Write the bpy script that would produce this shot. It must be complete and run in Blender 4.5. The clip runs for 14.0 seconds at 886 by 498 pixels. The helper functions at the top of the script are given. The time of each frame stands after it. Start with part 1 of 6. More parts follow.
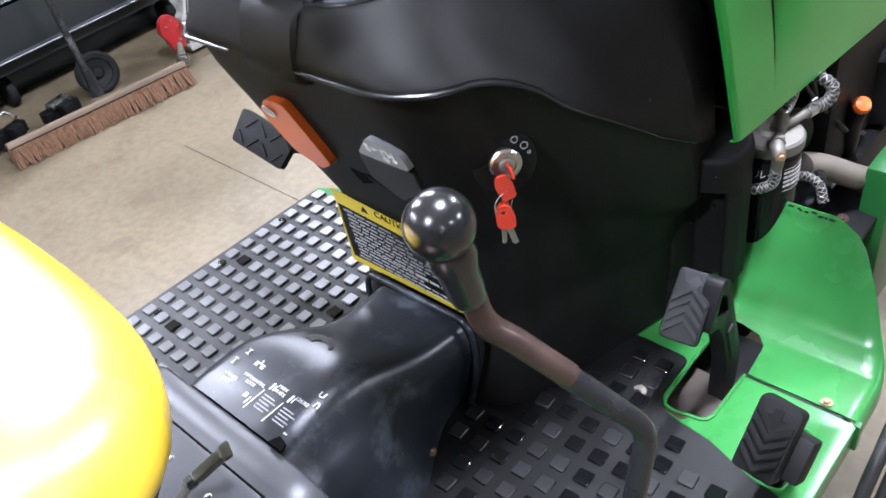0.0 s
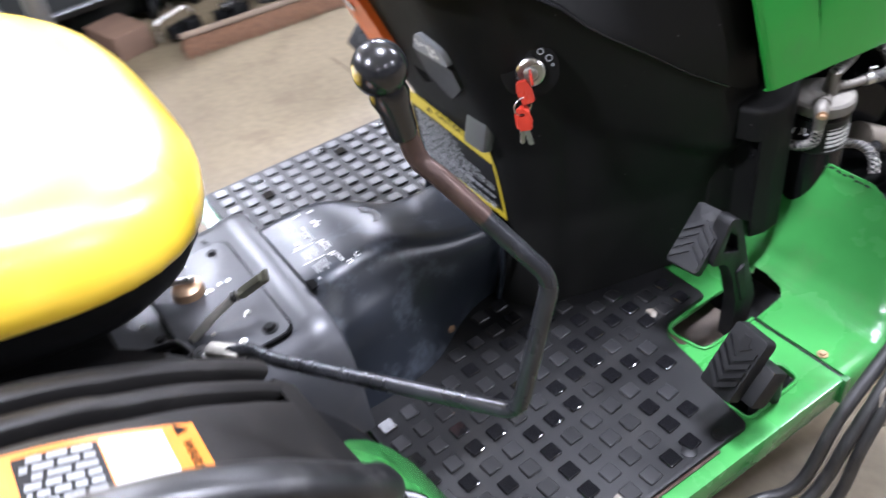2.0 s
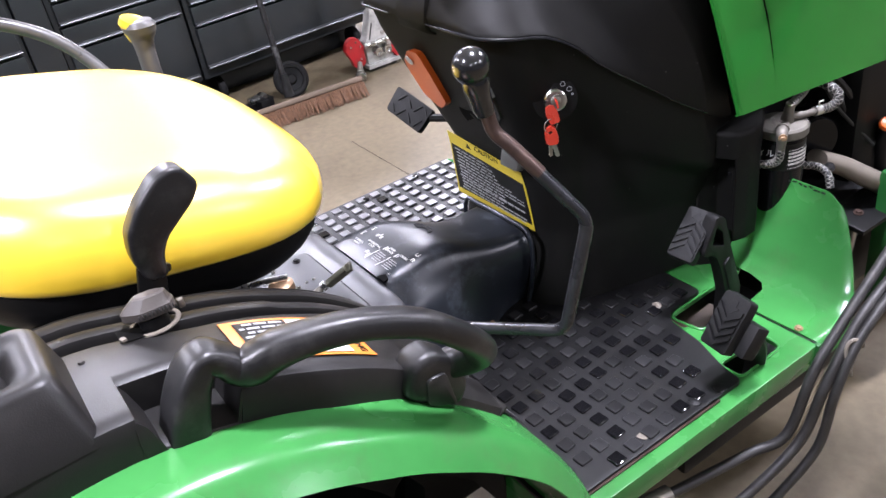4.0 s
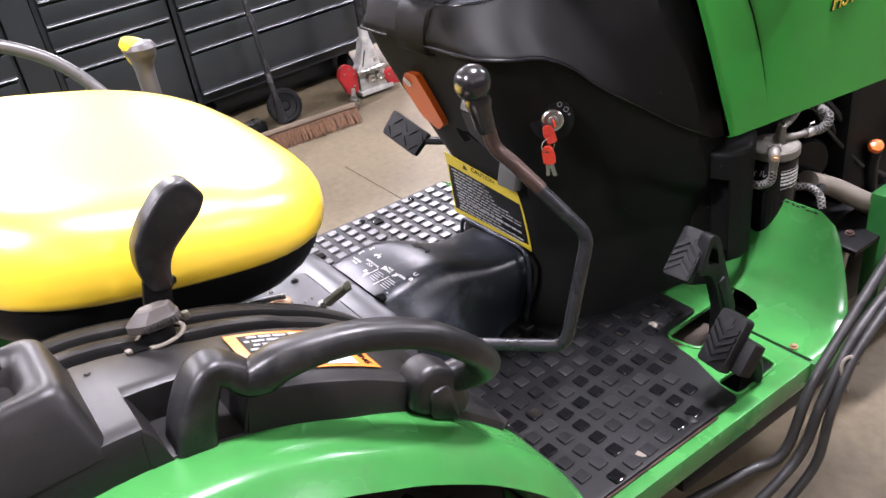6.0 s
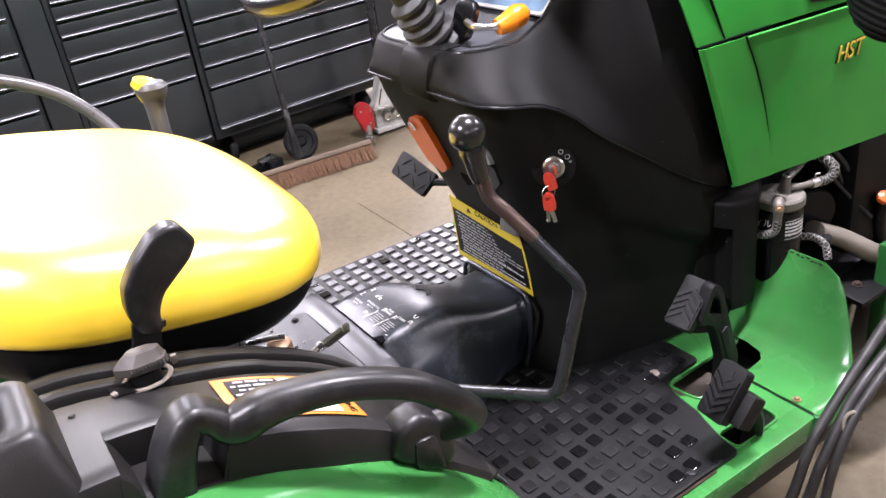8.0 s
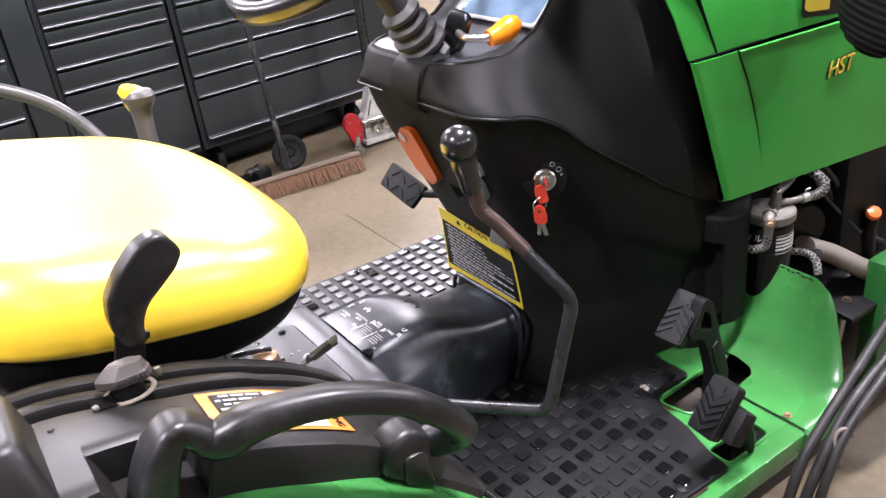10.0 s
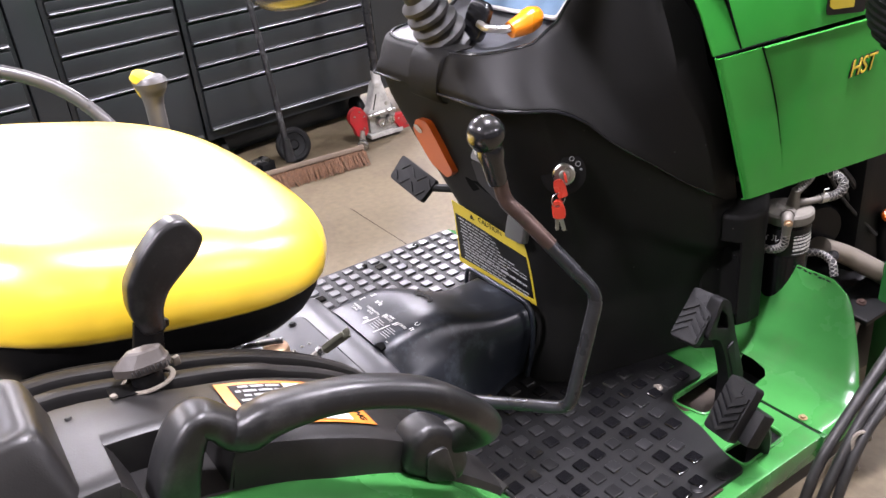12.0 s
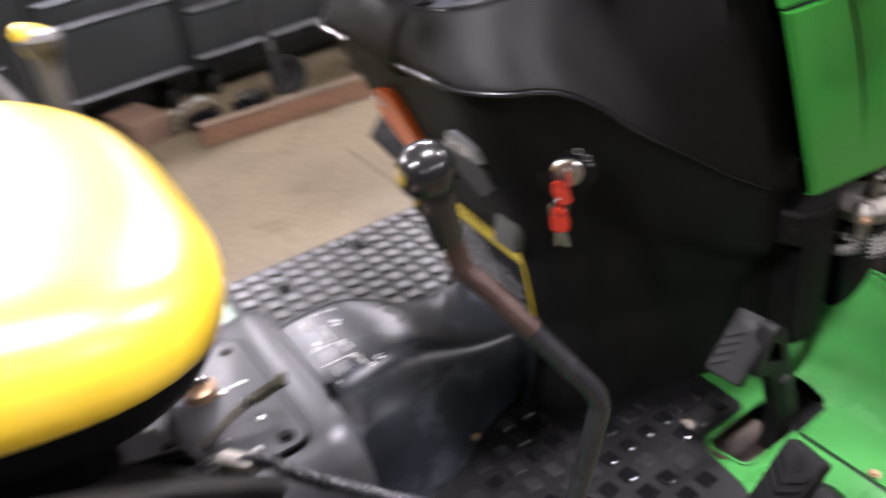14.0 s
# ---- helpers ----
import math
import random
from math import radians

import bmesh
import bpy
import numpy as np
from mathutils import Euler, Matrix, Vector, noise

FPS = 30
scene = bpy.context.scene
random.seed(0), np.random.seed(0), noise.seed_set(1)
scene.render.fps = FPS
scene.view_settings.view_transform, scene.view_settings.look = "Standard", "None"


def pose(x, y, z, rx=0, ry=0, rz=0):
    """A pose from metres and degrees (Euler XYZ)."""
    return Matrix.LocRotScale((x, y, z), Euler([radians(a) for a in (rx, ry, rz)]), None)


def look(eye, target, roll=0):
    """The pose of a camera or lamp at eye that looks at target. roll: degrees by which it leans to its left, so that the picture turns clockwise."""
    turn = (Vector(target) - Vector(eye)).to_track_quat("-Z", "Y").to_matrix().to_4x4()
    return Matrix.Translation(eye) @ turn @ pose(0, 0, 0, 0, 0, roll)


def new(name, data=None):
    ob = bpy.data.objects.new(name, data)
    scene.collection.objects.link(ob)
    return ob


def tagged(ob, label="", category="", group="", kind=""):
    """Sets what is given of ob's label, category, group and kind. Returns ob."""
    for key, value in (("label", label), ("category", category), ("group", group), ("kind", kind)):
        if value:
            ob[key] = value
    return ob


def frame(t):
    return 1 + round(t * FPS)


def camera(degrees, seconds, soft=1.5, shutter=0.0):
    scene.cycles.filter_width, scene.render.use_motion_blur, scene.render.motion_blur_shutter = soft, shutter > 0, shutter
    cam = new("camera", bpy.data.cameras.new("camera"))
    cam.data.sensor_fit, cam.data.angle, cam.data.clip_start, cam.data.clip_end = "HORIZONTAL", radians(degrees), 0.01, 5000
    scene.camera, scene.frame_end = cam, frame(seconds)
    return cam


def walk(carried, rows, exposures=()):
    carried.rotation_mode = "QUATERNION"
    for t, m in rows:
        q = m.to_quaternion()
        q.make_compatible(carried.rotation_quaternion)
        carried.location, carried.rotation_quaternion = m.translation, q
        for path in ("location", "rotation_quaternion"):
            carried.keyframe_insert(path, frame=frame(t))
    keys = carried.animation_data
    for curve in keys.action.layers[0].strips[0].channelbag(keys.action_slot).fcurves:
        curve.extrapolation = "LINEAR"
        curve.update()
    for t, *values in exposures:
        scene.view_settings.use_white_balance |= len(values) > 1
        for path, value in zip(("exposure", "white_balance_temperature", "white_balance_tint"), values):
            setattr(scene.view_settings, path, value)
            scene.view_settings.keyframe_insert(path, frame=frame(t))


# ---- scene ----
cam = camera(56.3, 14.0, shutter=0.8)
PATH = [
    (0, (0.755, -0.575, 1.461), (-0.425, 0.469, 0.23), -10.7),
    (0.5, (0.747, -0.577, 1.443), (-0.436, 0.453, 0.203), -10.1),
    (1, (0.741, -0.572, 1.444), (-0.435, 0.433, 0.176), -9.7),
    (1.3, (0.771, -0.588, 1.434), (-0.414, 0.386, 0.151), -9.1),
    (1.5, (0.809, -0.597, 1.447), (-0.387, 0.344, 0.15), -8.2),
    (1.7, (0.882, -0.595, 1.450), (-0.365, 0.289, 0.159), -7.5),
    (2, (0.99, -0.568, 1.465), (-0.376, 0.159, 0.198), -9.3),
    (2.2, (1.043, -0.543, 1.465), (-0.393, 0.084, 0.222), -11.0),
    (2.4, (1.076, -0.562, 1.48), (-0.395, 0.032, 0.262), -12.1),
    (2.5, (1.095, -0.592, 1.492), (-0.384, 0.007, 0.286), -12.1),
    (2.7, (1.146, -0.678, 1.492), (-0.355, -0.042, 0.334), -11.3),
    (3, (1.185, -0.77, 1.504), (-0.309, -0.042, 0.391), -10.8),
    (3.2, (1.213, -0.814, 1.513), (-0.262, -0.019, 0.421), -10.2),
    (5.3, (1.22, -0.847, 1.498), (-0.243, 0.029, 0.454), -9.1),
    (5.5, (1.228, -0.855, 1.501), (-0.242, 0.026, 0.469), -8.9),
    (6, (1.221, -0.853, 1.501), (-0.254, 0.045, 0.492), -9.0),
    (6.5, (1.209, -0.831, 1.504), (-0.274, 0.059, 0.501), -9.3),
    (7, (1.203, -0.825, 1.506), (-0.302, 0.053, 0.525), -9.2),
    (7.5, (1.217, -0.822, 1.511), (-0.301, 0.057, 0.55), -8.9),
    (8, (1.235, -0.823, 1.512), (-0.292, 0.071, 0.581), -8.2),
    (8.2, (1.235, -0.817, 1.512), (-0.288, 0.084, 0.58), -7.9),
    (10.3, (1.216, -0.821, 1.505), (-0.304, 0.11, 0.598), -7.2),
    (10.5, (1.212, -0.827, 1.506), (-0.309, 0.101, 0.597), -7.1),
    (11, (1.209, -0.835, 1.509), (-0.316, 0.089, 0.603), -7.2),
    (11.5, (1.202, -0.829, 1.509), (-0.317, 0.101, 0.601), -7.0),
    (12, (1.191, -0.838, 1.494), (-0.323, 0.095, 0.579), -6.1),
    (12.5, (1.187, -0.829, 1.499), (-0.326, 0.1, 0.579), -5.9),
    (13, (1.178, -0.818, 1.492), (-0.345, 0.094, 0.571), -5.8),
    (13.3, (1.150, -0.735, 1.488), (-0.401, 0.115, 0.554), -5.4),
    (13.5, (1.098, -0.661, 1.486), (-0.463, 0.139, 0.525), -6.0),
    (13.8, (1.011, -0.591, 1.460), (-0.553, 0.098, 0.420), -8.3),
    (14, (0.928, -0.565, 1.451), (-0.541, 0.237, 0.356), -7.9),
]
EXPOSURES = [(0.0, 0.12, 6150, 10), (1.5, 0.14, 6150, 11), (2.0, 0.19, 6200, 12), (2.5, 0.09, 6150, 12), (3.0, -0.17, 6250, 15), (3.6, -0.06, 6350, 16), (5.5, -0.03, 6700, 18), (8.0, -0.01, 6800, 18), (13.2, -0.01, 6850, 18), (14.0, -0.23, 7000, 18)]
walk(cam, [(t, look(eye, target, roll)) for t, eye, target, roll in PATH], EXPOSURES)

# ---- world and lights ----
world = bpy.data.worlds.new("workshop_air")
world.use_nodes = True
scene.world = world
bg = world.node_tree.nodes["Background"]
bg.inputs[0].default_value, bg.inputs[1].default_value = (0.5, 0.55, 0.62, 1), 0.12
LAMP = 235.0
# Row x -6.1 is added to whiten the seat; no lights are known there.
LIGHT_SPOTS = [(x, y) for x, dy in ((-8.4, 0.0), (-6.1, 0.3), (-3.9, -0.3), (0.62, 0.4), (5.5, 0.0)) for y in (-3.6 + dy, 0.0 + dy, 3.6 + dy)]
CEIL = 4.1
for lx, ly in LIGHT_SPOTS:
    lamp = bpy.data.lights.new("ceiling_lamp", "AREA")
    # Energy varies by row to balance side and top light.
    lamp.shape, lamp.size, lamp.size_y, lamp.energy, lamp.color = "RECTANGLE", 0.30, 0.60, LAMP * (1.0 if lx > 3 and ly > 3 else 0.15 if lx > 3 else 1.3 if lx > 0 else 1.0), (0.95, 0.97, 1.13)
    ob = new("ceiling_lamp", lamp)
    ob.matrix_world = pose(lx, ly, CEIL - 0.13)


# ---- materials ----
def pbr(name, rgb, rough=0.5, metal=0.0, var=0.15, scale=6.0, fine=160.0, bump=0.08, spec=0.5, coat=0.0, rvar=0.12,
        dirt=None, dirt_amount=0.5, dirt_scale=3.0, stretch=(1, 1, 1), random=0.0, specks=None):
    m = bpy.data.materials.new(name)
    m.use_nodes = True
    nt = m.node_tree
    n, l = nt.nodes, nt.links
    b = n["Principled BSDF"]
    tc = n.new("ShaderNodeTexCoord")
    mp = n.new("ShaderNodeMapping")
    mp.inputs["Scale"].default_value = stretch
    l.new(tc.outputs["Object"], mp.inputs[0])
    big = n.new("ShaderNodeTexNoise")
    big.inputs["Scale"].default_value, big.inputs["Detail"].default_value = scale, 6
    l.new(mp.outputs[0], big.inputs["Vector"])
    small = n.new("ShaderNodeTexNoise")
    small.inputs["Scale"].default_value, small.inputs["Detail"].default_value = fine, 3
    l.new(mp.outputs[0], small.inputs["Vector"])
    ramp = n.new("ShaderNodeValToRGB")
    lo = [c * (1 - var) for c in rgb] + [1]
    hi = [min(1, c * (1 + var)) for c in rgb] + [1]
    ramp.color_ramp.elements[0].color, ramp.color_ramp.elements[1].color = lo, hi
    ramp.color_ramp.elements[0].position, ramp.color_ramp.elements[1].position = 0.3, 0.7
    l.new(big.outputs[0], ramp.inputs[0])
    colour = ramp.outputs[0]
    if dirt:
        dn = n.new("ShaderNodeTexNoise")
        dn.inputs["Scale"].default_value, dn.inputs["Detail"].default_value = dirt_scale, 9
        dn.inputs["Roughness"].default_value = 0.68
        l.new(mp.outputs[0], dn.inputs["Vector"])
        dr = n.new("ShaderNodeMapRange")
        dr.inputs[1].default_value, dr.inputs[2].default_value, dr.inputs[4].default_value = 0.52, 0.72, dirt_amount
        l.new(dn.outputs[0], dr.inputs[0])
        mx = n.new("ShaderNodeMix")
        mx.data_type = "RGBA"
        l.new(dr.outputs[0], mx.inputs[0])
        l.new(colour, mx.inputs[6])
        mx.inputs[7].default_value = (*dirt, 1)
        colour = mx.outputs[2]
    if random:
        oi = n.new("ShaderNodeObjectInfo")
        hs = n.new("ShaderNodeHueSaturation")
        rr = n.new("ShaderNodeMapRange")
        rr.inputs[3].default_value, rr.inputs[4].default_value = 1 - random, 1 + random
        l.new(oi.outputs["Random"], rr.inputs[0])
        l.new(rr.outputs[0], hs.inputs["Value"])
        l.new(colour, hs.inputs["Color"])
        colour = hs.outputs[0]
    if specks:
        vo = n.new("ShaderNodeTexVoronoi")
        vo.inputs["Scale"].default_value = 55
        l.new(tc.outputs["Object"], vo.inputs["Vector"])
        dot = n.new("ShaderNodeMapRange")
        dot.inputs[1].default_value, dot.inputs[2].default_value, dot.inputs[3].default_value, dot.inputs[4].default_value = 0.05, 0.09, 1.0, 0.0
        l.new(vo.outputs["Distance"], dot.inputs[0])
        few = n.new("ShaderNodeMapRange")
        few.inputs[1].default_value, few.inputs[2].default_value = 0.80, 0.82
        l.new(vo.outputs["Color"], few.inputs[0])
        both = n.new("ShaderNodeMath")
        both.operation = "MULTIPLY"
        l.new(dot.outputs[0], both.inputs[0])
        l.new(few.outputs[0], both.inputs[1])
        sx_ = n.new("ShaderNodeMix")
        sx_.data_type = "RGBA"
        l.new(both.outputs[0], sx_.inputs[0])
        l.new(colour, sx_.inputs[6])
        sx_.inputs[7].default_value = (*specks, 1)
        colour = sx_.outputs[2]
    l.new(colour, b.inputs["Base Color"])
    r = n.new("ShaderNodeMapRange")
    r.inputs[3].default_value, r.inputs[4].default_value = max(0.02, rough - rvar), min(1, rough + rvar)
    l.new(big.outputs[0], r.inputs[0])
    l.new(r.outputs[0], b.inputs["Roughness"])
    b.inputs["Metallic"].default_value = metal
    b.inputs["Specular IOR Level"].default_value = spec
    b.inputs["Coat Weight"].default_value = coat
    b.inputs["Coat Roughness"].default_value = 0.3 if name == "yellow_vinyl" else 0.08
    if bump:
        bp = n.new("ShaderNodeBump")
        bp.inputs["Strength"].default_value, bp.inputs["Distance"].default_value = bump, 0.001
        l.new(small.outputs[0], bp.inputs["Height"])
        l.new(bp.outputs[0], b.inputs["Normal"])
    return m


def glow(name, rgb, strength):
    m = bpy.data.materials.new(name)
    m.use_nodes = True
    b = m.node_tree.nodes["Principled BSDF"]
    b.inputs["Base Color"].default_value = (*rgb, 1)
    b.inputs["Emission Color"].default_value = (*rgb, 1)
    b.inputs["Emission Strength"].default_value = strength
    return m


PLASTIC = pbr("black_grained_plastic", (0.0068, 0.0067, 0.0063), 0.55, var=0.2, scale=3, fine=900, bump=0.16, rvar=0.06, spec=0.11,
              dirt=(0.012, 0.0112, 0.010), dirt_amount=0.35, dirt_scale=5, specks=(0.08, 0.078, 0.075))
PLASTIC_SMOOTH = pbr("black_smooth_plastic", (0.005, 0.0052, 0.006), 0.24, var=0.2, scale=5, fine=300, bump=0.04, rvar=0.07,
                     dirt=(0.025, 0.0275, 0.03), dirt_amount=0.3, dirt_scale=14)
DASH = pbr("grey_dash_plastic", (0.05, 0.052, 0.058), 0.42, var=0.12, scale=8, fine=700, bump=0.12, spec=0.5,
           dirt=(0.085, 0.082, 0.08), dirt_amount=0.4, dirt_scale=12)
TUNNEL = pbr("scuffed_black_plastic", (0.011, 0.0134, 0.0176), 0.33, var=0.3, scale=6, fine=220, bump=0.06, rvar=0.16, spec=0.38,
             dirt=(0.085, 0.098, 0.118), dirt_amount=0.7, dirt_scale=13, specks=(0.14, 0.15, 0.16))
HANDLE_BLACK = pbr("dull_black_moulding", (0.008, 0.008, 0.0082), 0.38, var=0.25, scale=9, fine=400, bump=0.12, rvar=0.16, spec=0.42,
                   dirt=(0.05, 0.048, 0.046), dirt_amount=0.6, dirt_scale=22, specks=(0.12, 0.115, 0.11))
BOOT = pbr("dusty_boot_rubber", (0.018, 0.0175, 0.017), 0.55, var=0.25, scale=12, fine=350, bump=0.2,
           dirt=(0.045, 0.042, 0.038), dirt_amount=0.5, dirt_scale=18)
OLIVE = pbr("olive_zinc_plating", (0.17, 0.165, 0.12), 0.38, metal=0.6, var=0.2, scale=40, fine=250, bump=0.1)
RAIL_GREY = pbr("grey_painted_tube", (0.085, 0.083, 0.082), 0.3, metal=0.2, var=0.15, scale=14, fine=250, bump=0.06)
GREY_PLASTIC = pbr("dark_grey_plastic", (0.009, 0.0084, 0.008), 0.44, var=0.15, scale=5, fine=700, bump=0.15, spec=0.33,
                   dirt=(0.026, 0.0235, 0.021), dirt_amount=0.5, dirt_scale=9)
HOUSING = pbr("worn_grey_painted_steel", (0.045, 0.046, 0.05), 0.42, metal=0.12, var=0.2, scale=8, fine=250, bump=0.1,
              dirt=(0.1, 0.094, 0.082), dirt_amount=0.5, dirt_scale=7)
RUBBER = pbr("black_rubber_mat", (0.0050, 0.0050, 0.0052), 0.48, var=0.25, scale=7, fine=500, bump=0.25, rvar=0.1, spec=0.25,
             dirt=(0.018, 0.0165, 0.0145), dirt_amount=0.5, dirt_scale=6, specks=(0.07, 0.066, 0.06))
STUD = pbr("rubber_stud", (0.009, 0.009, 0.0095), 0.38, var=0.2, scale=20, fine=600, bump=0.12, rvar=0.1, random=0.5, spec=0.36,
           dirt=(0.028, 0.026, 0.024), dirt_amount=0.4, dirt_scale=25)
# Far mat's studs: reflected ceiling light is put into a paler base colour.
STUD_SHEEN = pbr("sheen_rubber_stud", (0.062, 0.062, 0.065), 0.33, var=0.2, scale=20, fine=600, bump=0.1, rvar=0.08, random=0.4, spec=0.8,
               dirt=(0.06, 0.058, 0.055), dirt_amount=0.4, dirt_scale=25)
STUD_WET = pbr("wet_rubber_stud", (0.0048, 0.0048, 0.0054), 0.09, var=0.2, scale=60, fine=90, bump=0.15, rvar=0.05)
PEDAL = pbr("worn_pedal_rubber", (0.006, 0.006, 0.0063), 0.55, var=0.25, scale=25, fine=500, bump=0.3, spec=0.2,
            dirt=(0.02, 0.0185, 0.017), dirt_amount=0.45, dirt_scale=30)
GREEN = pbr("green_tractor_paint", (0.024, 0.24, 0.036), 0.12, var=0.1, scale=4, fine=60, bump=0.012, rvar=0.04, spec=0.17,
            dirt=(0.036, 0.17, 0.045), dirt_amount=0.35, dirt_scale=9)
# Worn step paint; the fenders take it too, darkened against their strong top light.
GREEN_WORN_DIM = pbr("worn_dimmed_green_paint", (0.03, 0.165, 0.038), 0.26, var=0.16, scale=7, fine=90, bump=0.03, rvar=0.1, spec=0.3,
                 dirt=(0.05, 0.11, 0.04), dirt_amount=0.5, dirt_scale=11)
GREEN_DARK = pbr("green_chassis_paint", (0.01, 0.085, 0.0175), 0.4, var=0.25, scale=6, fine=90, bump=0.05,
                 dirt=(0.015, 0.015, 0.0125), dirt_amount=0.6, dirt_scale=8)
MUDDY = pbr("mud_brown_steel", (0.045, 0.034, 0.026), 0.55, var=0.3, scale=20, fine=200, bump=0.25, dirt=(0.04, 0.03, 0.024), dirt_amount=0.5, dirt_scale=30)
YELLOW = pbr("yellow_vinyl", (0.95, 0.64, 0.035), 0.4, var=0.03, scale=4, fine=350, bump=0.05, rvar=0.05, spec=0.9, coat=1.0)
SEAT_BASE = pbr("black_seat_shell", (0.0035, 0.0034, 0.0033), 0.55, var=0.2, scale=5, fine=500, bump=0.2, spec=0.18)
ORANGE = pbr("orange_plastic", (0.53, 0.095, 0.012), 0.33, var=0.08, scale=8, fine=300, bump=0.05)
AMBER = pbr("amber_orange_plastic", (0.7125, 0.2025, 0.0075), 0.25, var=0.06, scale=12, fine=200, bump=0.03)
GREYLEVER = pbr("light_grey_plastic", (0.075, 0.073, 0.072), 0.4, var=0.12, scale=9, fine=300, bump=0.06)
YELLOWCAP = pbr("yellow_plastic", (0.595, 0.434, 0.035), 0.35, var=0.08, scale=9, fine=300, bump=0.05)
STEEL = pbr("bright_steel", (0.496, 0.488, 0.472), 0.28, metal=1.0, var=0.15, scale=30, fine=300, bump=0.08)
CASTALU = pbr("cast_aluminium", (0.14, 0.13, 0.112), 0.55, metal=0.6, var=0.2, scale=25, fine=220, bump=0.35,
              dirt=(0.09, 0.08, 0.062), dirt_amount=0.7, dirt_scale=20)
ZINC = pbr("dull_zinc", (0.294, 0.28, 0.245), 0.45, metal=0.8, var=0.25, scale=40, fine=300, bump=0.15)
BRASSY = pbr("yellow_zinc_bolt", (0.385, 0.252, 0.154), 0.4, metal=0.7, var=0.2, scale=60, fine=300, bump=0.1)
LEVER_ROD = pbr("black_painted_rod", (0.026, 0.0268, 0.029), 0.28, metal=0.5, var=0.2, scale=25, fine=300, bump=0.08,
                dirt=(0.05, 0.052, 0.056), dirt_amount=0.5, dirt_scale=40)
RUSTY_ROD = pbr("rust_brown_rod", (0.07, 0.045, 0.037), 0.33, metal=0.55, var=0.3, scale=30, fine=240, bump=0.25,
                dirt=(0.035, 0.025, 0.0225), dirt_amount=0.6, dirt_scale=35)
KNOB = pbr("polished_black_knob", (0.008, 0.008, 0.0084), 0.22, var=0.15, scale=30, fine=250, bump=0.04, rvar=0.05, coat=0.3)
HOSE = pbr("rubber_hose", (0.013, 0.0125, 0.012), 0.5, var=0.3, scale=22, fine=320, bump=0.3,
           dirt=(0.05, 0.046, 0.042), dirt_amount=0.5, dirt_scale=18)
BRAID = pbr("braid_dark", (0.01, 0.01, 0.01), 0.5, var=0.2, fine=300)
BRAID_LIGHT = pbr("braid_light", (0.24, 0.23, 0.21), 0.4, metal=0.5, var=0.3, scale=40, fine=300)
BLACKPAINT = pbr("black_engine_paint", (0.004, 0.004, 0.0043), 0.5, var=0.4, scale=9, fine=160, bump=0.3, spec=0.22,
                 dirt=(0.013, 0.011, 0.009), dirt_amount=0.6, dirt_scale=9)
FILTER_BLACK = pbr("gloss_black_can", (0.004, 0.004, 0.0043), 0.2, var=0.2, scale=12, fine=120, bump=0.02, spec=0.22)
IVORY = pbr("ivory_painted_steel", (0.125, 0.108, 0.086), 0.5, var=0.15, scale=8, fine=160, bump=0.1,
            dirt=(0.11, 0.0935, 0.0715), dirt_amount=0.5, dirt_scale=10)
TYRE = pbr("tyre_rubber", (0.007, 0.007, 0.007), 0.75, var=0.3, scale=14, fine=220, bump=0.4, spec=0.2,
           dirt=(0.022, 0.019, 0.016), dirt_amount=0.35, dirt_scale=12)
LABEL_BLACK = pbr("label_black", (0.0045, 0.0045, 0.0048), 0.45, var=0.1, fine=200, bump=0.02, spec=0.25)
LABEL_YELLOW = pbr("label_yellow", (0.47, 0.36, 0.03), 0.35, var=0.08, scale=20, bump=0.02)
LABEL_ORANGE = pbr("label_orange", (0.51, 0.162, 0.024), 0.35, var=0.08, scale=20, bump=0.02)
LABEL_WHITE = pbr("label_white", (0.54, 0.5325, 0.51), 0.4, var=0.06, scale=20, bump=0.02)
PRINT = pbr("print_white", (0.6, 0.6, 0.58), 0.5, var=0.1, scale=50, bump=0.0)
PRINT_GREY = pbr("print_grey", (0.3, 0.305, 0.31), 0.5, var=0.15, scale=60, bump=0.0)
RED_PLASTIC = pbr("red_key_plastic", (0.465, 0.0372, 0.0217), 0.3, var=0.08, scale=30, bump=0.03)
RED_PAINT = pbr("red_jack_paint", (0.3, 0.012, 0.015), 0.33, var=0.2, scale=14, fine=160, bump=0.06,
                dirt=(0.12, 0.072, 0.06), dirt_amount=0.5, dirt_scale=20)
CABINET = pbr("charcoal_powder_coat", (0.0155, 0.0182, 0.0195), 0.35, var=0.15, scale=3, fine=500, bump=0.08, rvar=0.06,
              dirt=(0.016, 0.016, 0.0168), dirt_amount=0.3, dirt_scale=4)
HANDLE_TRIM = pbr("anodised_drawer_trim", (0.13, 0.133, 0.14), 0.4, metal=0.85, var=0.12, scale=10, fine=300, bump=0.05)
BRISTLE = pbr("brown_bristle", (0.15, 0.075, 0.04), 0.7, var=0.4, scale=60, fine=300, bump=0.1, random=0.0)
BROOM_WOOD = pbr("worn_broom_wood", (0.154, 0.11, 0.077), 0.65, var=0.3, scale=20, fine=120, bump=0.2, stretch=(1, 0.15, 1))
POLE = pbr("black_taped_pole", (0.01, 0.01, 0.011), 0.4, var=0.5, scale=30, fine=200, bump=0.4,
           dirt=(0.13, 0.13, 0.13), dirt_amount=0.7, dirt_scale=28)
CARDBOARD = pbr("brown_wood_block", (0.121, 0.0715, 0.0468), 0.75, var=0.25, scale=9, fine=120, bump=0.2, stretch=(1, 0.2, 1))
WALL = pbr("painted_wall", (0.16, 0.165, 0.17), 0.6, var=0.06, scale=2, fine=90, bump=0.1)
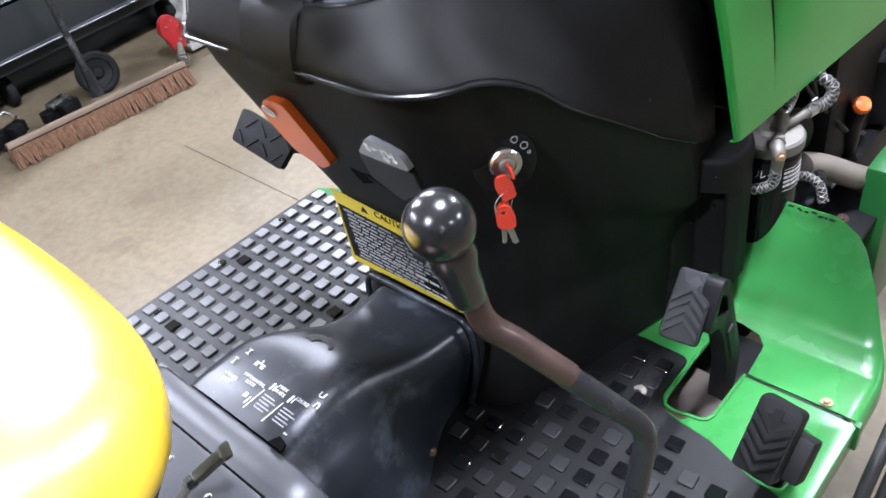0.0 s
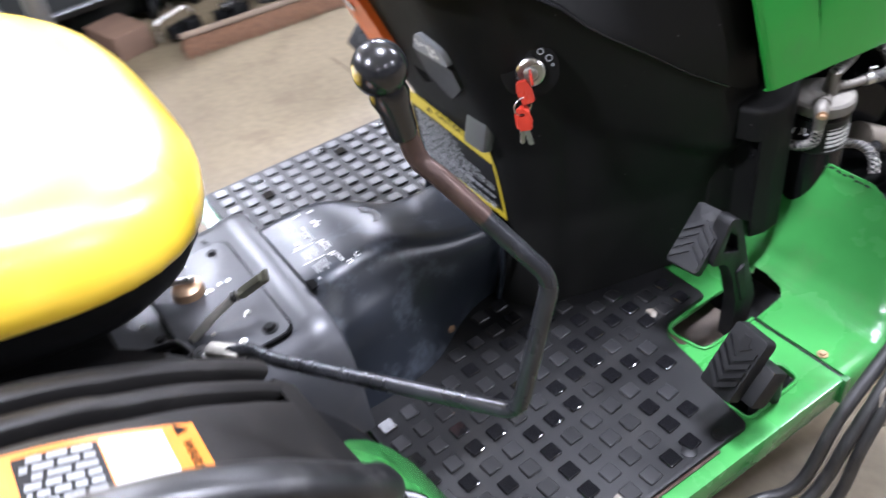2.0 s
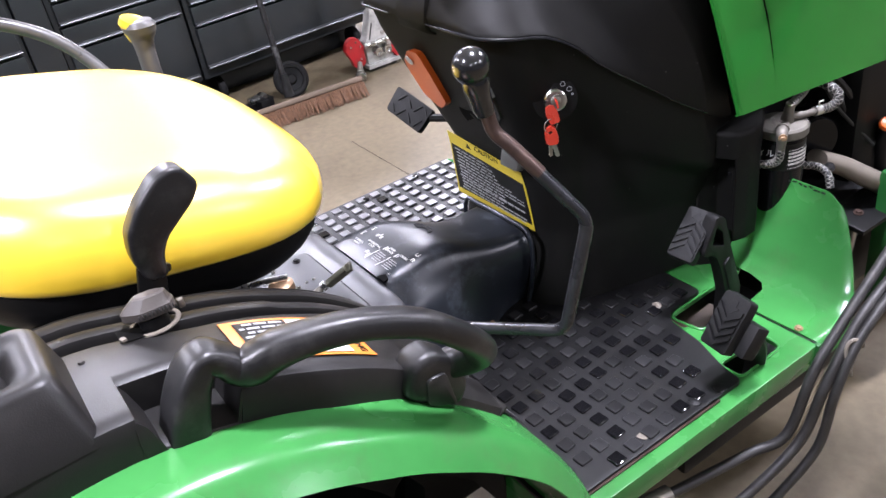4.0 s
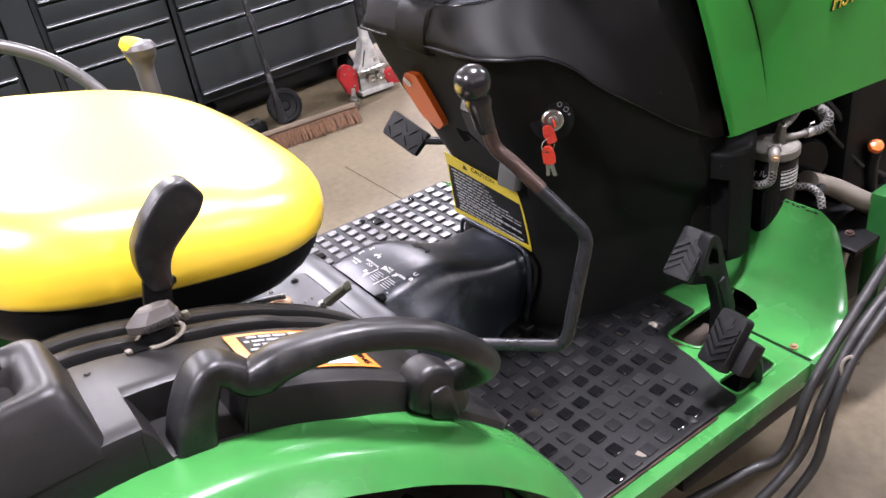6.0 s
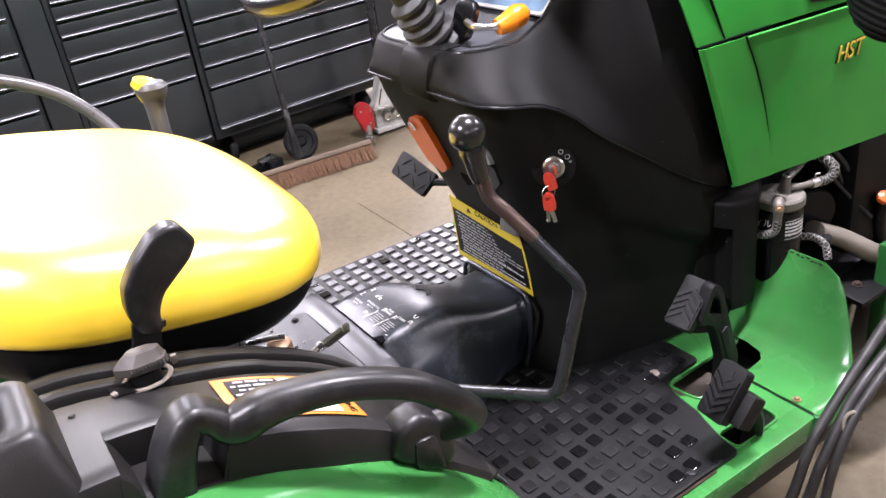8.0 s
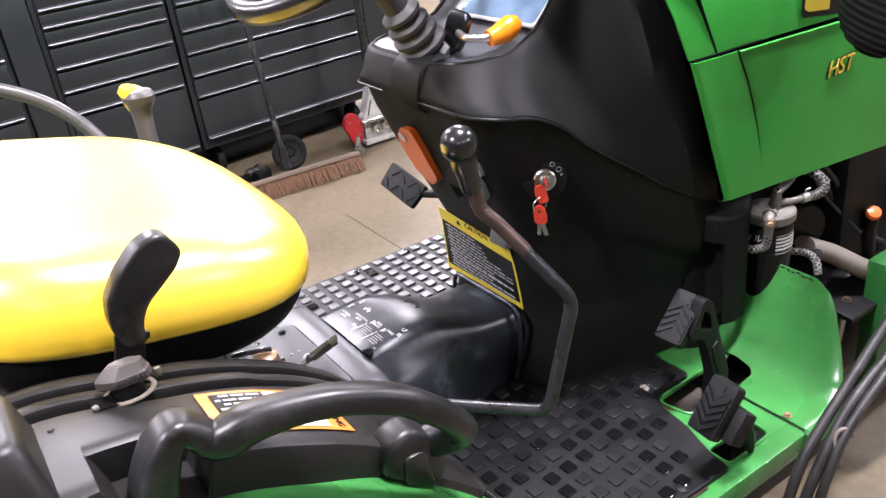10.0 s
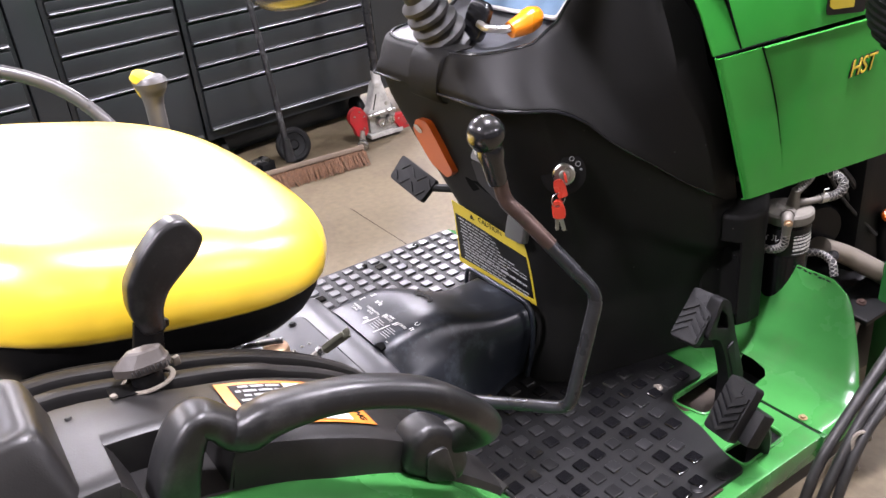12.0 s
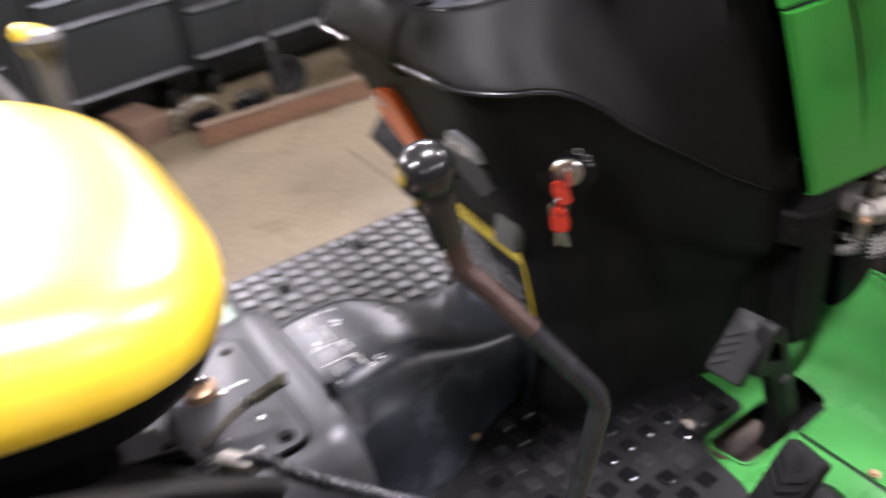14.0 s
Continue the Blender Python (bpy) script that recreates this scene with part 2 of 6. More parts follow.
CEILING = pbr("white_steel_ceiling", (0.8, 0.81, 0.82), 0.5, var=0.05, scale=2, fine=60, bump=0.05)
# Near-black that stands for the shade in joints, slots and gaps.
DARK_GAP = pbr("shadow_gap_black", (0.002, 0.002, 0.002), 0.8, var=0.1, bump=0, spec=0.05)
TUBE = glow("lamp_diffuser", (0.97, 0.985, 1.0), 60.0)
GLASS = pbr("gauge_lens", (0.03, 0.054, 0.09), 0.06, var=0.2, scale=20, bump=0)
BLUE = pbr("gauge_blue", (0.16, 0.26, 0.38), 0.12, var=0.3, scale=18, bump=0)


def concrete():
    m = pbr("worn_concrete", (0.122, 0.097, 0.060), 0.55, spec=0.35, var=0.16, scale=1.6, fine=60, bump=0.12, rvar=0.14,
            dirt=(0.075, 0.054, 0.034), dirt_amount=0.75, dirt_scale=4.0)
    nt = m.node_tree
    n, l = nt.nodes, nt.links
    b = n["Principled BSDF"]
    src = b.inputs["Base Color"].links[0].from_socket
    sp = n.new("ShaderNodeTexNoise")
    sp.inputs["Scale"].default_value, sp.inputs["Detail"].default_value = 34, 8
    tc = n.new("ShaderNodeTexCoord")
    l.new(tc.outputs["Object"], sp.inputs["Vector"])
    mr = n.new("ShaderNodeMapRange")
    mr.inputs[1].default_value, mr.inputs[2].default_value = 0.3, 0.75
    mr.inputs[3].default_value, mr.inputs[4].default_value = 0.82, 1.12
    l.new(sp.outputs[0], mr.inputs[0])
    hs = n.new("ShaderNodeHueSaturation")
    l.new(src, hs.inputs["Color"])
    l.new(mr.outputs[0], hs.inputs["Value"])
    l.new(hs.outputs[0], b.inputs["Base Color"])
    return m


CONCRETE = concrete()


# ---- mesh helpers ----
def finish(bm, mat, angle=38):
    me = bpy.data.meshes.new("mesh")
    bmesh.ops.recalc_face_normals(bm, faces=bm.faces)
    bm.to_mesh(me)
    bm.free()
    me.materials.append(mat)
    me.shade_smooth()
    me.set_sharp_from_angle(angle=radians(angle))
    return me


def part(name, bm, mat, parent=None, label="", angle=38):
    ob = new(name, finish(bm, mat, angle))
    if parent is not None:
        ob.parent = parent
    if label:
        tagged(ob, label)
    return ob


def thing(name, label, category, at=(0, 0, 0), group="", kind=""):
    ob = new(name)
    ob.empty_display_size = 0.1
    ob.location = at
    return tagged(ob, label, category, group, kind)


def box(sx, sy, sz, m=None, r=0.0, seg=2, bm=None):
    own = bmesh.new()
    bmesh.ops.create_cube(own, size=1.0)
    bmesh.ops.scale(own, vec=(sx, sy, sz), verts=own.verts)
    if r:
        bmesh.ops.bevel(own, geom=own.edges[:], offset=r, segments=seg, profile=0.6, affect="EDGES", clamp_overlap=True)
    if m is not None:
        bmesh.ops.transform(own, matrix=m, verts=own.verts)
    return joined(bm, own)


def joined(bm, own):
    if bm is None:
        return own
    me = bpy.data.meshes.new("tmp")
    own.to_mesh(me)
    own.free()
    bm.from_mesh(me)
    bpy.data.meshes.remove(me)
    return bm


def prism(outline, z0, z1, m=None, r=0.0, seg=2, bm=None, holes=()):
    """A plate with the given outline (x, y) between two heights, with holes through it."""
    own = bmesh.new()
    for loop in (outline, *holes):
        vs = [own.verts.new((x, y, z0)) for x, y in loop]
        for a, b in zip(vs, vs[1:] + vs[:1]):
            own.edges.new((a, b))
    if holes:
        bmesh.ops.triangle_fill(own, edges=own.edges[:], use_beauty=True)
        bmesh.ops.dissolve_limit(own, angle_limit=0.01, verts=own.verts[:], edges=own.edges[:])
    else:
        own.faces.new(own.verts[:])
    bmesh.ops.recalc_face_normals(own, faces=own.faces)
    ret = bmesh.ops.extrude_face_region(own, geom=own.faces[:])
    bmesh.ops.translate(own, vec=(0, 0, z1 - z0), verts=[v for v in ret["geom"] if isinstance(v, bmesh.types.BMVert)])
    bmesh.ops.recalc_face_normals(own, faces=own.faces)
    if r:
        edges = [e for e in own.edges if abs(e.verts[0].co.z - z1) < 1e-6 and abs(e.verts[1].co.z - z1) < 1e-6
                 and len(e.link_faces) == 2 and e.calc_face_angle(0) > 0.5]
        bmesh.ops.bevel(own, geom=edges, offset=r, segments=seg, profile=0.6, affect="EDGES", clamp_overlap=True)
    if m is not None:
        bmesh.ops.transform(own, matrix=m, verts=own.verts)
    return joined(bm, own)


def rounded(pts, r, n=4):
    """A polygon (x, y) with its corners rounded."""
    out = []
    k = len(pts)
    for i in range(k):
        p, a, b = Vector(pts[i]), Vector(pts[i - 1]), Vector(pts[(i + 1) % k])
        da, db = (a - p), (b - p)
        rr = min(r, da.length * 0.45, db.length * 0.45)
        s, e = p + da.normalized() * rr, p + db.normalized() * rr
        for j in range(n + 1):
            t = j / n
            q = s * (1 - t) ** 2 + p * 2 * t * (1 - t) + e * t * t
            out.append((q.x, q.y))
    return out


def spline(pts, per=6):
    """Points on a smooth curve through pts."""
    p = [Vector(q) for q in pts]
    p = [2 * p[0] - p[1]] + p + [2 * p[-1] - p[-2]]
    out = []
    for i in range(1, len(p) - 2):
        for j in range(per):
            t = j / per
            a, b, c, d = p[i - 1], p[i], p[i + 1], p[i + 2]
            out.append(0.5 * ((2 * b) + (c - a) * t + (2 * a - 5 * b + 4 * c - d) * t * t + (3 * b - a - 3 * c + d) * t ** 3))
    out.append(p[-2])
    return out


def bent(pts, r, n=5):
    """A straight-legged path with rounded bends."""
    p = [Vector(q) for q in pts]
    out = [p[0]]
    for i in range(1, len(p) - 1):
        da, db = p[i - 1] - p[i], p[i + 1] - p[i]
        rr = min(r, da.length * 0.45, db.length * 0.45)
        s, e = p[i] + da.normalized() * rr, p[i] + db.normalized() * rr
        for j in range(n + 1):
            t = j / n
            out.append(s * (1 - t) ** 2 + p[i] * 2 * t * (1 - t) + e * t * t)
    out.append(p[-1])
    return out


def tube(path, r, seg=12, bm=None, flat=1.0, up=None):
    """A swept round bar; r: a radius or one for each point; flat: thickness across 'up' against width."""
    own = bmesh.new()
    p = [Vector(q) for q in path]
    n = len(p)
    rs = [r] * n if isinstance(r, (int, float)) else [float(np.interp(i / (n - 1), np.linspace(0, 1, len(r)), r)) for i in range(n)]
    normal = None
    rings = []
    for i in range(n):
        t = (p[min(i + 1, n - 1)] - p[max(i - 1, 0)]).normalized()
        if normal is None:
            ref = Vector(up) if up else (Vector((0, 0, 1)) if abs(t.z) < 0.9 else Vector((1, 0, 0)))
            normal = (ref - t * ref.dot(t)).normalized()
        else:
            normal = (normal - t * normal.dot(t)).normalized()
        other = t.cross(normal)
        rings.append([own.verts.new(p[i] + rs[i] * (math.cos(a) * normal * flat + math.sin(a) * other))
                      for a in (2 * math.pi * k / seg for k in range(seg))])
    for a, b in zip(rings, rings[1:]):
        for k in range(seg):
            own.faces.new((a[k], a[(k + 1) % seg], b[(k + 1) % seg], b[k]))
    own.faces.new(rings[0])
    own.faces.new(rings[-1])
    return joined(bm, own)


def lathe(profile, seg=24, m=None, bm=None):
    """A turned solid from (radius, height) pairs round z."""
    own = bmesh.new()
    rings = []
    for r, h in profile:
        if r < 1e-5:
            rings.append([own.verts.new((0, 0, h))])
        else:
            rings.append([own.verts.new((r * math.cos(a), r * math.sin(a), h)) for a in (2 * math.pi * k / seg for k in range(seg))])
    for a, b in zip(rings, rings[1:]):
        for k in range(seg):
            q = [a[k % len(a)], a[(k + 1) % len(a)], b[(k + 1) % len(b)], b[k % len(b)]]
            q = list(dict.fromkeys(q))
            if len(q) > 2:
                own.faces.new(q)
    for ring in (rings[0], rings[-1]):
        if len(ring) > 2:
            own.faces.new(ring)
    if m is not None:
        bmesh.ops.transform(own, matrix=m, verts=own.verts)
    return joined(bm, own)


def sheet(rows, thick=0.0, bm=None):
    """A surface through a grid of points; thick: made solid by that much."""
    own = bmesh.new()
    g = [[own.verts.new(p) for p in row] for row in rows]
    for a, b in zip(g, g[1:]):
        for k in range(len(a) - 1):
            own.faces.new((a[k], a[k + 1], b[k + 1], b[k]))
    bmesh.ops.recalc_face_normals(own, faces=own.faces)
    if thick:
        bmesh.ops.solidify(own, geom=own.faces[:], thickness=thick)
    return joined(bm, own)


def aim(at, along, roll=0.0):
    """A pose at a place whose z axis points along a direction."""
    return Matrix.Translation(at) @ Vector(along).to_track_quat("Z", "Y").to_matrix().to_4x4() @ pose(0, 0, 0, 0, 0, roll)


def frame_of(o, u, v):
    """A pose with x along u and y near v."""
    o, u, v = Vector(o), Vector(u).normalized(), Vector(v)
    w = u.cross(v).normalized()
    v = w.cross(u)
    m = Matrix((u, v, w)).transposed().to_4x4()
    m.translation = o
    return m


def hexbolt(at, along, size, mat, parent, name="bolt", washer=True):
    bm = bmesh.new()
    m = aim(at, along, 11)
    if washer:
        lathe([(0, 0), (size * 0.95, 0), (size * 0.95, size * 0.14), (0, size * 0.14)], 16, m, bm)
    lathe([(0, 0), (size * 0.62, 0), (size * 0.62, size * 0.5), (size * 0.5, size * 0.62), (0, size * 0.62)], 6, m, bm)
    return part(name, bm, mat, parent)


def words(text, size, m, mat, parent, name="lettering", depth=0.0004, align="CENTER", shear=0.0, warp=None):
    """Writing as a mesh, its middle at the pose m, facing its z."""
    cu = bpy.data.curves.new("text", "FONT")
    cu.body, cu.size, cu.extrude, cu.align_x, cu.align_y, cu.shear = text, size, depth, align, "CENTER", shear
    tmp = bpy.data.objects.new("text", cu)
    me = bpy.data.meshes.new_from_object(tmp)
    bpy.data.objects.remove(tmp)
    me.transform(m)
    if warp:
        for v in me.vertices:
            v.co.z += warp(v.co.y)
    me.materials.clear()
    me.materials.append(mat)
    ob = new(name, me)
    ob.parent = parent
    return ob


# ---- the workshop ----
floor = part("floor", box(20.0, 17.0, 0.2, pose(-0.6, 0.6, -0.1)), CONCRETE)
tagged(floor, "worn tan concrete workshop floor with a saw-cut joint", "floor", kind="structure")
for name, sx, sy, x, y in (("wall_west", 0.2, 17.4, -10.6, 0.6), ("wall_east", 0.2, 17.4, 9.4, 0.6),
                           ("wall_north", 20.0, 0.2, -0.6, 9.2), ("wall_south", 20.0, 0.2, -0.6, -8.0)):
    w = part(name, box(sx, sy, CEIL, pose(x, y, CEIL / 2)), WALL)
    tagged(w, "plain light grey painted workshop wall", "wall", kind="structure")
tagged(part("ceiling", box(20.4, 17.4, 0.1, pose(-0.6, 0.6, CEIL + 0.05)), CEILING), "plain white workshop ceiling", "ceiling", kind="structure")
joint = box(1.6, 0.0024, 0.004, pose(-1.1, 0.6, -0.0014, 0, 0, -0.6))
tagged(part("floor_joint", joint, DARK_GAP), "thin dark saw-cut joint in the concrete", "floor joint", kind="structure")
# Every spot gets a fixture, the added row included.
for lx, ly in LIGHT_SPOTS:
    fixture = thing("ceiling_light", "long white ceiling light with a bright diffuser; one row is added fill", "ceiling light", (lx, ly, CEIL), "ceiling lights")
    part("frame", box(0.36, 0.68, 0.08, pose(0, 0, -0.04), 0.01), CEILING, fixture)
    part("diffuser", box(0.31, 0.61, 0.03, pose(0, 0, -0.092), 0.01), TUBE, fixture, "glowing white diffuser")

# ---- tool cabinets ----
CAB = pose(-2.76, -0.24, 0, 0, 0, 94.0)   # x along the fronts, y into the wall


def cabinet(label, x0, x1, rows, top, low=0.17, caster=True, panel=None):
    """A drawer cabinet between x0 and x1 along the wall; rows: heights of the drawers' lower trims."""
    cab = thing("tool_cabinet", label, "tool cabinet", group="tool cabinets along the wall")
    depth = 0.5
    bm = box(x1 - x0, depth, top - low, CAB @ pose((x0 + x1) / 2, 0.03 + depth / 2, (top + low) / 2), 0.006)
    part("body", bm, CABINET, cab)
    # Set-back box added so the space under the cabinet reads dark.
    part("under_filler", box(x1 - x0 - 0.01, 0.3, low - 0.012, CAB @ pose((x0 + x1) / 2, 0.39, low / 2), 0.004), CABINET, cab)
    if caster:
        for cx in (x0 + 0.1, x1 - 0.1):
            wheel = lathe([(0, -0.02), (0.06, -0.02), (0.068, -0.012), (0.068, 0.012), (0.06, 0.02), (0, 0.02)], 24,
                          CAB @ pose(cx, 0.14, 0.068, 0, 90, 0))
            part("caster", wheel, TYRE, cab)
    if panel:
        part("side_panel", box(panel[1] - panel[0], depth, top - low, CAB @ pose((panel[0] + panel[1]) / 2, 0.012 + depth / 2, (top + low) / 2), 0.006), CABINET, cab)
    for i, z in enumerate(rows):
        z1 = rows[i + 1] - 0.012 if i + 1 < len(rows) else top - 0.02
        d = part("drawer", box(x1 - x0 - 0.045, 0.035, z1 - z, CAB @ pose((x0 + x1) / 2, 0.0175, (z + z1) / 2), 0.004), CABINET, cab)
        pull = bmesh.new()
        w = x1 - x0 - 0.05
        prof = [(0.0, 0.0), (-0.013, 0.001), (-0.016, 0.004), (-0.014, 0.008), (-0.004, 0.0105), (0.0, 0.014)]
        rowa = [[CAB @ Vector(((x0 + x1) / 2 + s * w / 2, y - 0.0005, z + 0.004 + h)) for y, h in prof] for s in (-1, 1)]
        sheet(rowa, 0.0015, pull)
        part("pull", pull, HANDLE_TRIM, d, "bright full-width drawer pull")
    return cab


cabinet("charcoal steel drawer cabinet with bright full-width pulls", -0.03, 0.555, (0.205, 0.52, 0.625, 0.731, 0.838, 0.912, 0.985, 1.09), 1.22, panel=(-0.165, -0.036))
cabinet("wide charcoal steel drawer cabinet with bright full-width pulls", 0.565, 1.62, (0.225, 0.44, 0.545, 0.655, 0.762, 0.888, 0.99, 1.09), 1.22, panel=(1.625, 1.9))
cabinet("charcoal steel drawer cabinet at the end of the row", -0.98, -0.17, (0.205, 0.44, 0.565, 0.69, 0.82, 0.965, 1.09), 1.22)

# ---- broom ----
broom = thing("push_broom", "wide push broom with brown bristles and black taped pole", "broom", (-2.37, 0.56, 0))
BROOM = pose(-2.37, 0.56, 0, 0, 0, 86.0)
inv = Matrix.Translation((2.37, -0.56, 0))
part("head", box(0.775, 0.05, 0.024, inv @ BROOM @ pose(0, 0.03, 0.076, -18), 0.006), BROOM_WOOD, broom, "weathered pale wooden head")
bris = bmesh.new()
random.seed(4)
for i in range(120):
    for j in range(7):
        x, y = -0.382 + 0.764 * (i + random.random()) / 120, -0.005 + 0.06 * (j / 6)
        lean = random.uniform(-0.016, 0.016)
        a, b = Vector((x, y, 0.068)), Vector((x + lean, y * 1.4 - 0.04 + random.uniform(-0.010, 0.008), random.uniform(0.001, 0.007)))
        tube([inv @ BROOM @ a, inv @ BROOM @ ((a + b) / 2 + Vector((0, 0.004, 0))), inv @ BROOM @ b], [0.0034, 0.0036, 0.002], 4, bris)
part("bristles", bris, BRISTLE, broom, "tufts of brown bristle")
part("pole", tube([inv @ Vector(p) for p in ((-2.45, 0.585, 0.10), (-2.50, 0.585, 0.45), (-2.60, 0.55, 1.35))], 0.0145, 12), POLE, broom, "black taped pole")
part("socket", tube([inv @ Vector(p) for p in ((-2.44, 0.585, 0.09), (-2.457, 0.585, 0.2))], [0.026, 0.018], 12), POLE, broom)

# ---- floor jack ----
jack = thing("floor_jack", "red and silver trolley jack with upright grey handle", "floor jack", (-2.58, 1.15, 0))
J = Matrix.Translation((2.58, -1.15, 0))
FACE = J @ Matrix(((0, 0, 1, -2.58), (1, 0, 0, 0), (0, 1, 0, 0), (0, 0, 0, 1)))   # an outline as (y, z), standing across the jack
CASTING = pbr("silver_painted_casting", (0.42, 0.41, 0.385), 0.42, metal=0.35, var=0.3, scale=18, fine=200, bump=0.2,
              dirt=(0.1, 0.095, 0.085), dirt_amount=0.5, dirt_scale=22)
for dy, tall in ((0.0, 1.0), (0.262, 0.55)):
    outline = [(0.997, 0.15), (1.012, 0.195), (1.045, 0.213), (1.082, 0.20), (1.102, 0.16), (1.104, 0.07), (1.085, 0.045), (1.035, 0.05), (1.022, 0.10)]
    plate = part("side_plate", prism(rounded([(y + dy, z * tall) for y, z in outline], 0.016), -0.03, 0.002, FACE, 0.004), RED_PAINT, jack, "scuffed red side plate")
    for y, z in ((1.03, 0.165), (1.062, 0.185), (1.085, 0.155), (1.078, 0.09)):
        part("rivet", lathe([(0, 0), (0.006, 0), (0.0045, 0.004), (0, 0.004)], 8, FACE @ pose(y + dy, z * tall, 0.002)), STEEL, plate)
part("caster", lathe([(0, -0.017), (0.024, -0.017), (0.030, -0.009), (0.030, 0.009), (0.024, 0.017), (0, 0.017)], 24, J @ pose(-2.50, 1.016, 0.030, 90, 0, 60)), STEEL, jack, "bright steel caster")
part("caster_fork", tube([J @ Vector((-2.50, 1.018, 0.055)), J @ Vector((-2.55, 1.05, 0.085))], [0.018, 0.012], 10), ZINC, jack)
yoke = part("handle_yoke", prism(rounded([(1.114, 0.165), (1.135, 0.185), (1.178, 0.315), (1.22, 0.315), (1.258, 0.175), (1.262, 0.145), (1.115, 0.14)], 0.012), -0.06, 0.0, FACE, 0.006), CASTING, jack, "silver cast handle yoke")
part("yoke_slot", prism(rounded([(1.143, 0.172), (1.150, 0.172), (1.178, 0.252), (1.172, 0.256)], 0.003), -0.002, 0.0012, FACE), BLACKPAINT, yoke)
part("pivot_pin", lathe([(0, 0), (0.011, 0), (0.009, 0.006), (0, 0.006)], 14, FACE @ pose(1.228, 0.192, 0.0)), STEEL, yoke)
part("pump_body", box(0.13, 0.165, 0.10, J @ pose(-2.66, 1.205, 0.085), 0.012), CASTING, jack, "silver cast pump body")
for y in (1.182, 1.238):
    part("pump_cylinder", lathe([(0, -0.05), (0.026, -0.05), (0.026, 0.012), (0.022, 0.018), (0.014, 0.018), (0.012, 0.010), (0, 0.010)], 22, FACE @ pose(y, 0.098, 0.0)), STEEL, jack, "round steel pump cylinder")
part("base_bar", box(0.06, 0.20, 0.022, J @ pose(-2.60, 1.21, 0.03), 0.004), CASTING, jack)
part("axle", tube([J @ Vector((-2.57, 1.10, 0.150)), J @ Vector((-2.57, 1.27, 0.150))], 0.013, 12), STEEL, jack)
part("handle_socket", tube([J @ Vector((-2.60, 1.199, 0.30)), J @ Vector((-2.612, 1.202, 0.37))], [0.026, 0.024], 16), CASTING, jack)
part("handle", tube([J @ Vector((-2.61, 1.202, 0.36)), J @ Vector((-2.64, 1.22, 1.25))], 0.021, 14), LEVER_ROD, jack, "long dark grey upright handle")

# ---- things on the floor by the cabinets ----
for i, (hx, hy, rz) in enumerate(((-2.54, 0.26, 20.0), (-2.52, 0.47, 8.0))):
    hitch = thing("ball_mount", "black steel hitch mount with bright pin lying on the floor", "hitch", (hx, hy, 0), "hitch parts on the floor")
    H = pose(0, 0, 0, 0, 0, rz)
    part("shank", box(0.05, 0.16, 0.05, H @ pose(-0.05, 0.0, 0.05), 0.006), BLACKPAINT, hitch)
    part("foot", prism(rounded([(-0.05, -0.075), (0.06, -0.085), (0.085, -0.02), (0.05, 0.0), (0.085, 0.04), (0.05, 0.09), (-0.05, 0.07)], 0.02), 0.0, 0.03,
                       H @ pose(0.05, 0.0, 0.0), 0.006), BLACKPAINT, hitch)
    part("tongue", box(0.07, 0.05, 0.07, H @ pose(0.0, 0.0, 0.06), 0.012), BLACKPAINT, hitch)
    if i == 0:
        pin = bent([(-0.07, -0.12, 0.03), (-0.07, -0.12, 0.115), (-0.07, 0.05, 0.125), (-0.03, 0.05, 0.10)], 0.025)
        part("pin", tube([H @ p for p in pin], 0.0085, 10), STEEL, hitch, "bright bent hitch pin")
    else:
        part("clamp", box(0.055, 0.09, 0.02, H @ pose(-0.04, 0.0, 0.09, 6, 0, 0), 0.005), STEEL, hitch, "bright steel clamp")
block = thing("wood_block", "brown wooden block on the floor by the cabinets", "wood block", (-2.66, -0.01, 0))
part("beam", box(0.26, 0.17, 0.11, pose(-0.05, 0, 0.055, 0, 0, 14), 0.006), CARDBOARD, block)
plank = thing("plank_offcut", "pale wooden offcut on the floor", "offcut", (-2.58, -0.15, 0))
part("board", box(0.16, 0.1, 0.03, pose(0, 0, 0.015, 0, 0, 40), 0.004), BROOM_WOOD, plank)
wheel = thing("cart_wheel", "black rubber wheel leaning under the cabinet", "wheel", (-2.66, 0.70, 0))
WH = aim((0, 0, 0.087), (0.92, -0.1, 0.32))
tyre = lathe([(0.062, -0.016), (0.078, -0.02), (0.09, -0.012), (0.092, 0), (0.09, 0.012), (0.078, 0.02), (0.062, 0.016), (0.062, -0.016)], 32, WH)
part("tyre", tyre, TYRE, wheel)
part("hub", lathe([(0, -0.008), (0.06, -0.01), (0.063, 0), (0.06, 0.01), (0.03, 0.006), (0.02, 0.018), (0, 0.018)], 24, WH), SEAT_BASE, wheel)

# ---- the tractor ----
tractor = thing("compact_tractor", "green and yellow compact utility tractor with black plastic trim, parked", "tractor")
CX = 0.025
DECK = 0.5

# platform
notch = [(0.421, 0.262), (0.421, 0.170), (0.417, 0.157), (0.408, 0.152), (0.366, 0.145), (0.355, 0.149), (0.349, 0.160), (0.345, 0.262)]
rear_hole = rounded([(0.500, 0.100), (0.549, 0.102), (0.545, 0.214), (0.505, 0.218)], 0.014)
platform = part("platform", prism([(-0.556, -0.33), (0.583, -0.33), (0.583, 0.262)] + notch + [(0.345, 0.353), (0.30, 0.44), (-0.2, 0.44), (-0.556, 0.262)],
                                  0.484, 0.492, r=0.003, holes=[rear_hole]), GREEN_WORN_DIM, tractor, "green painted steel foot platform")
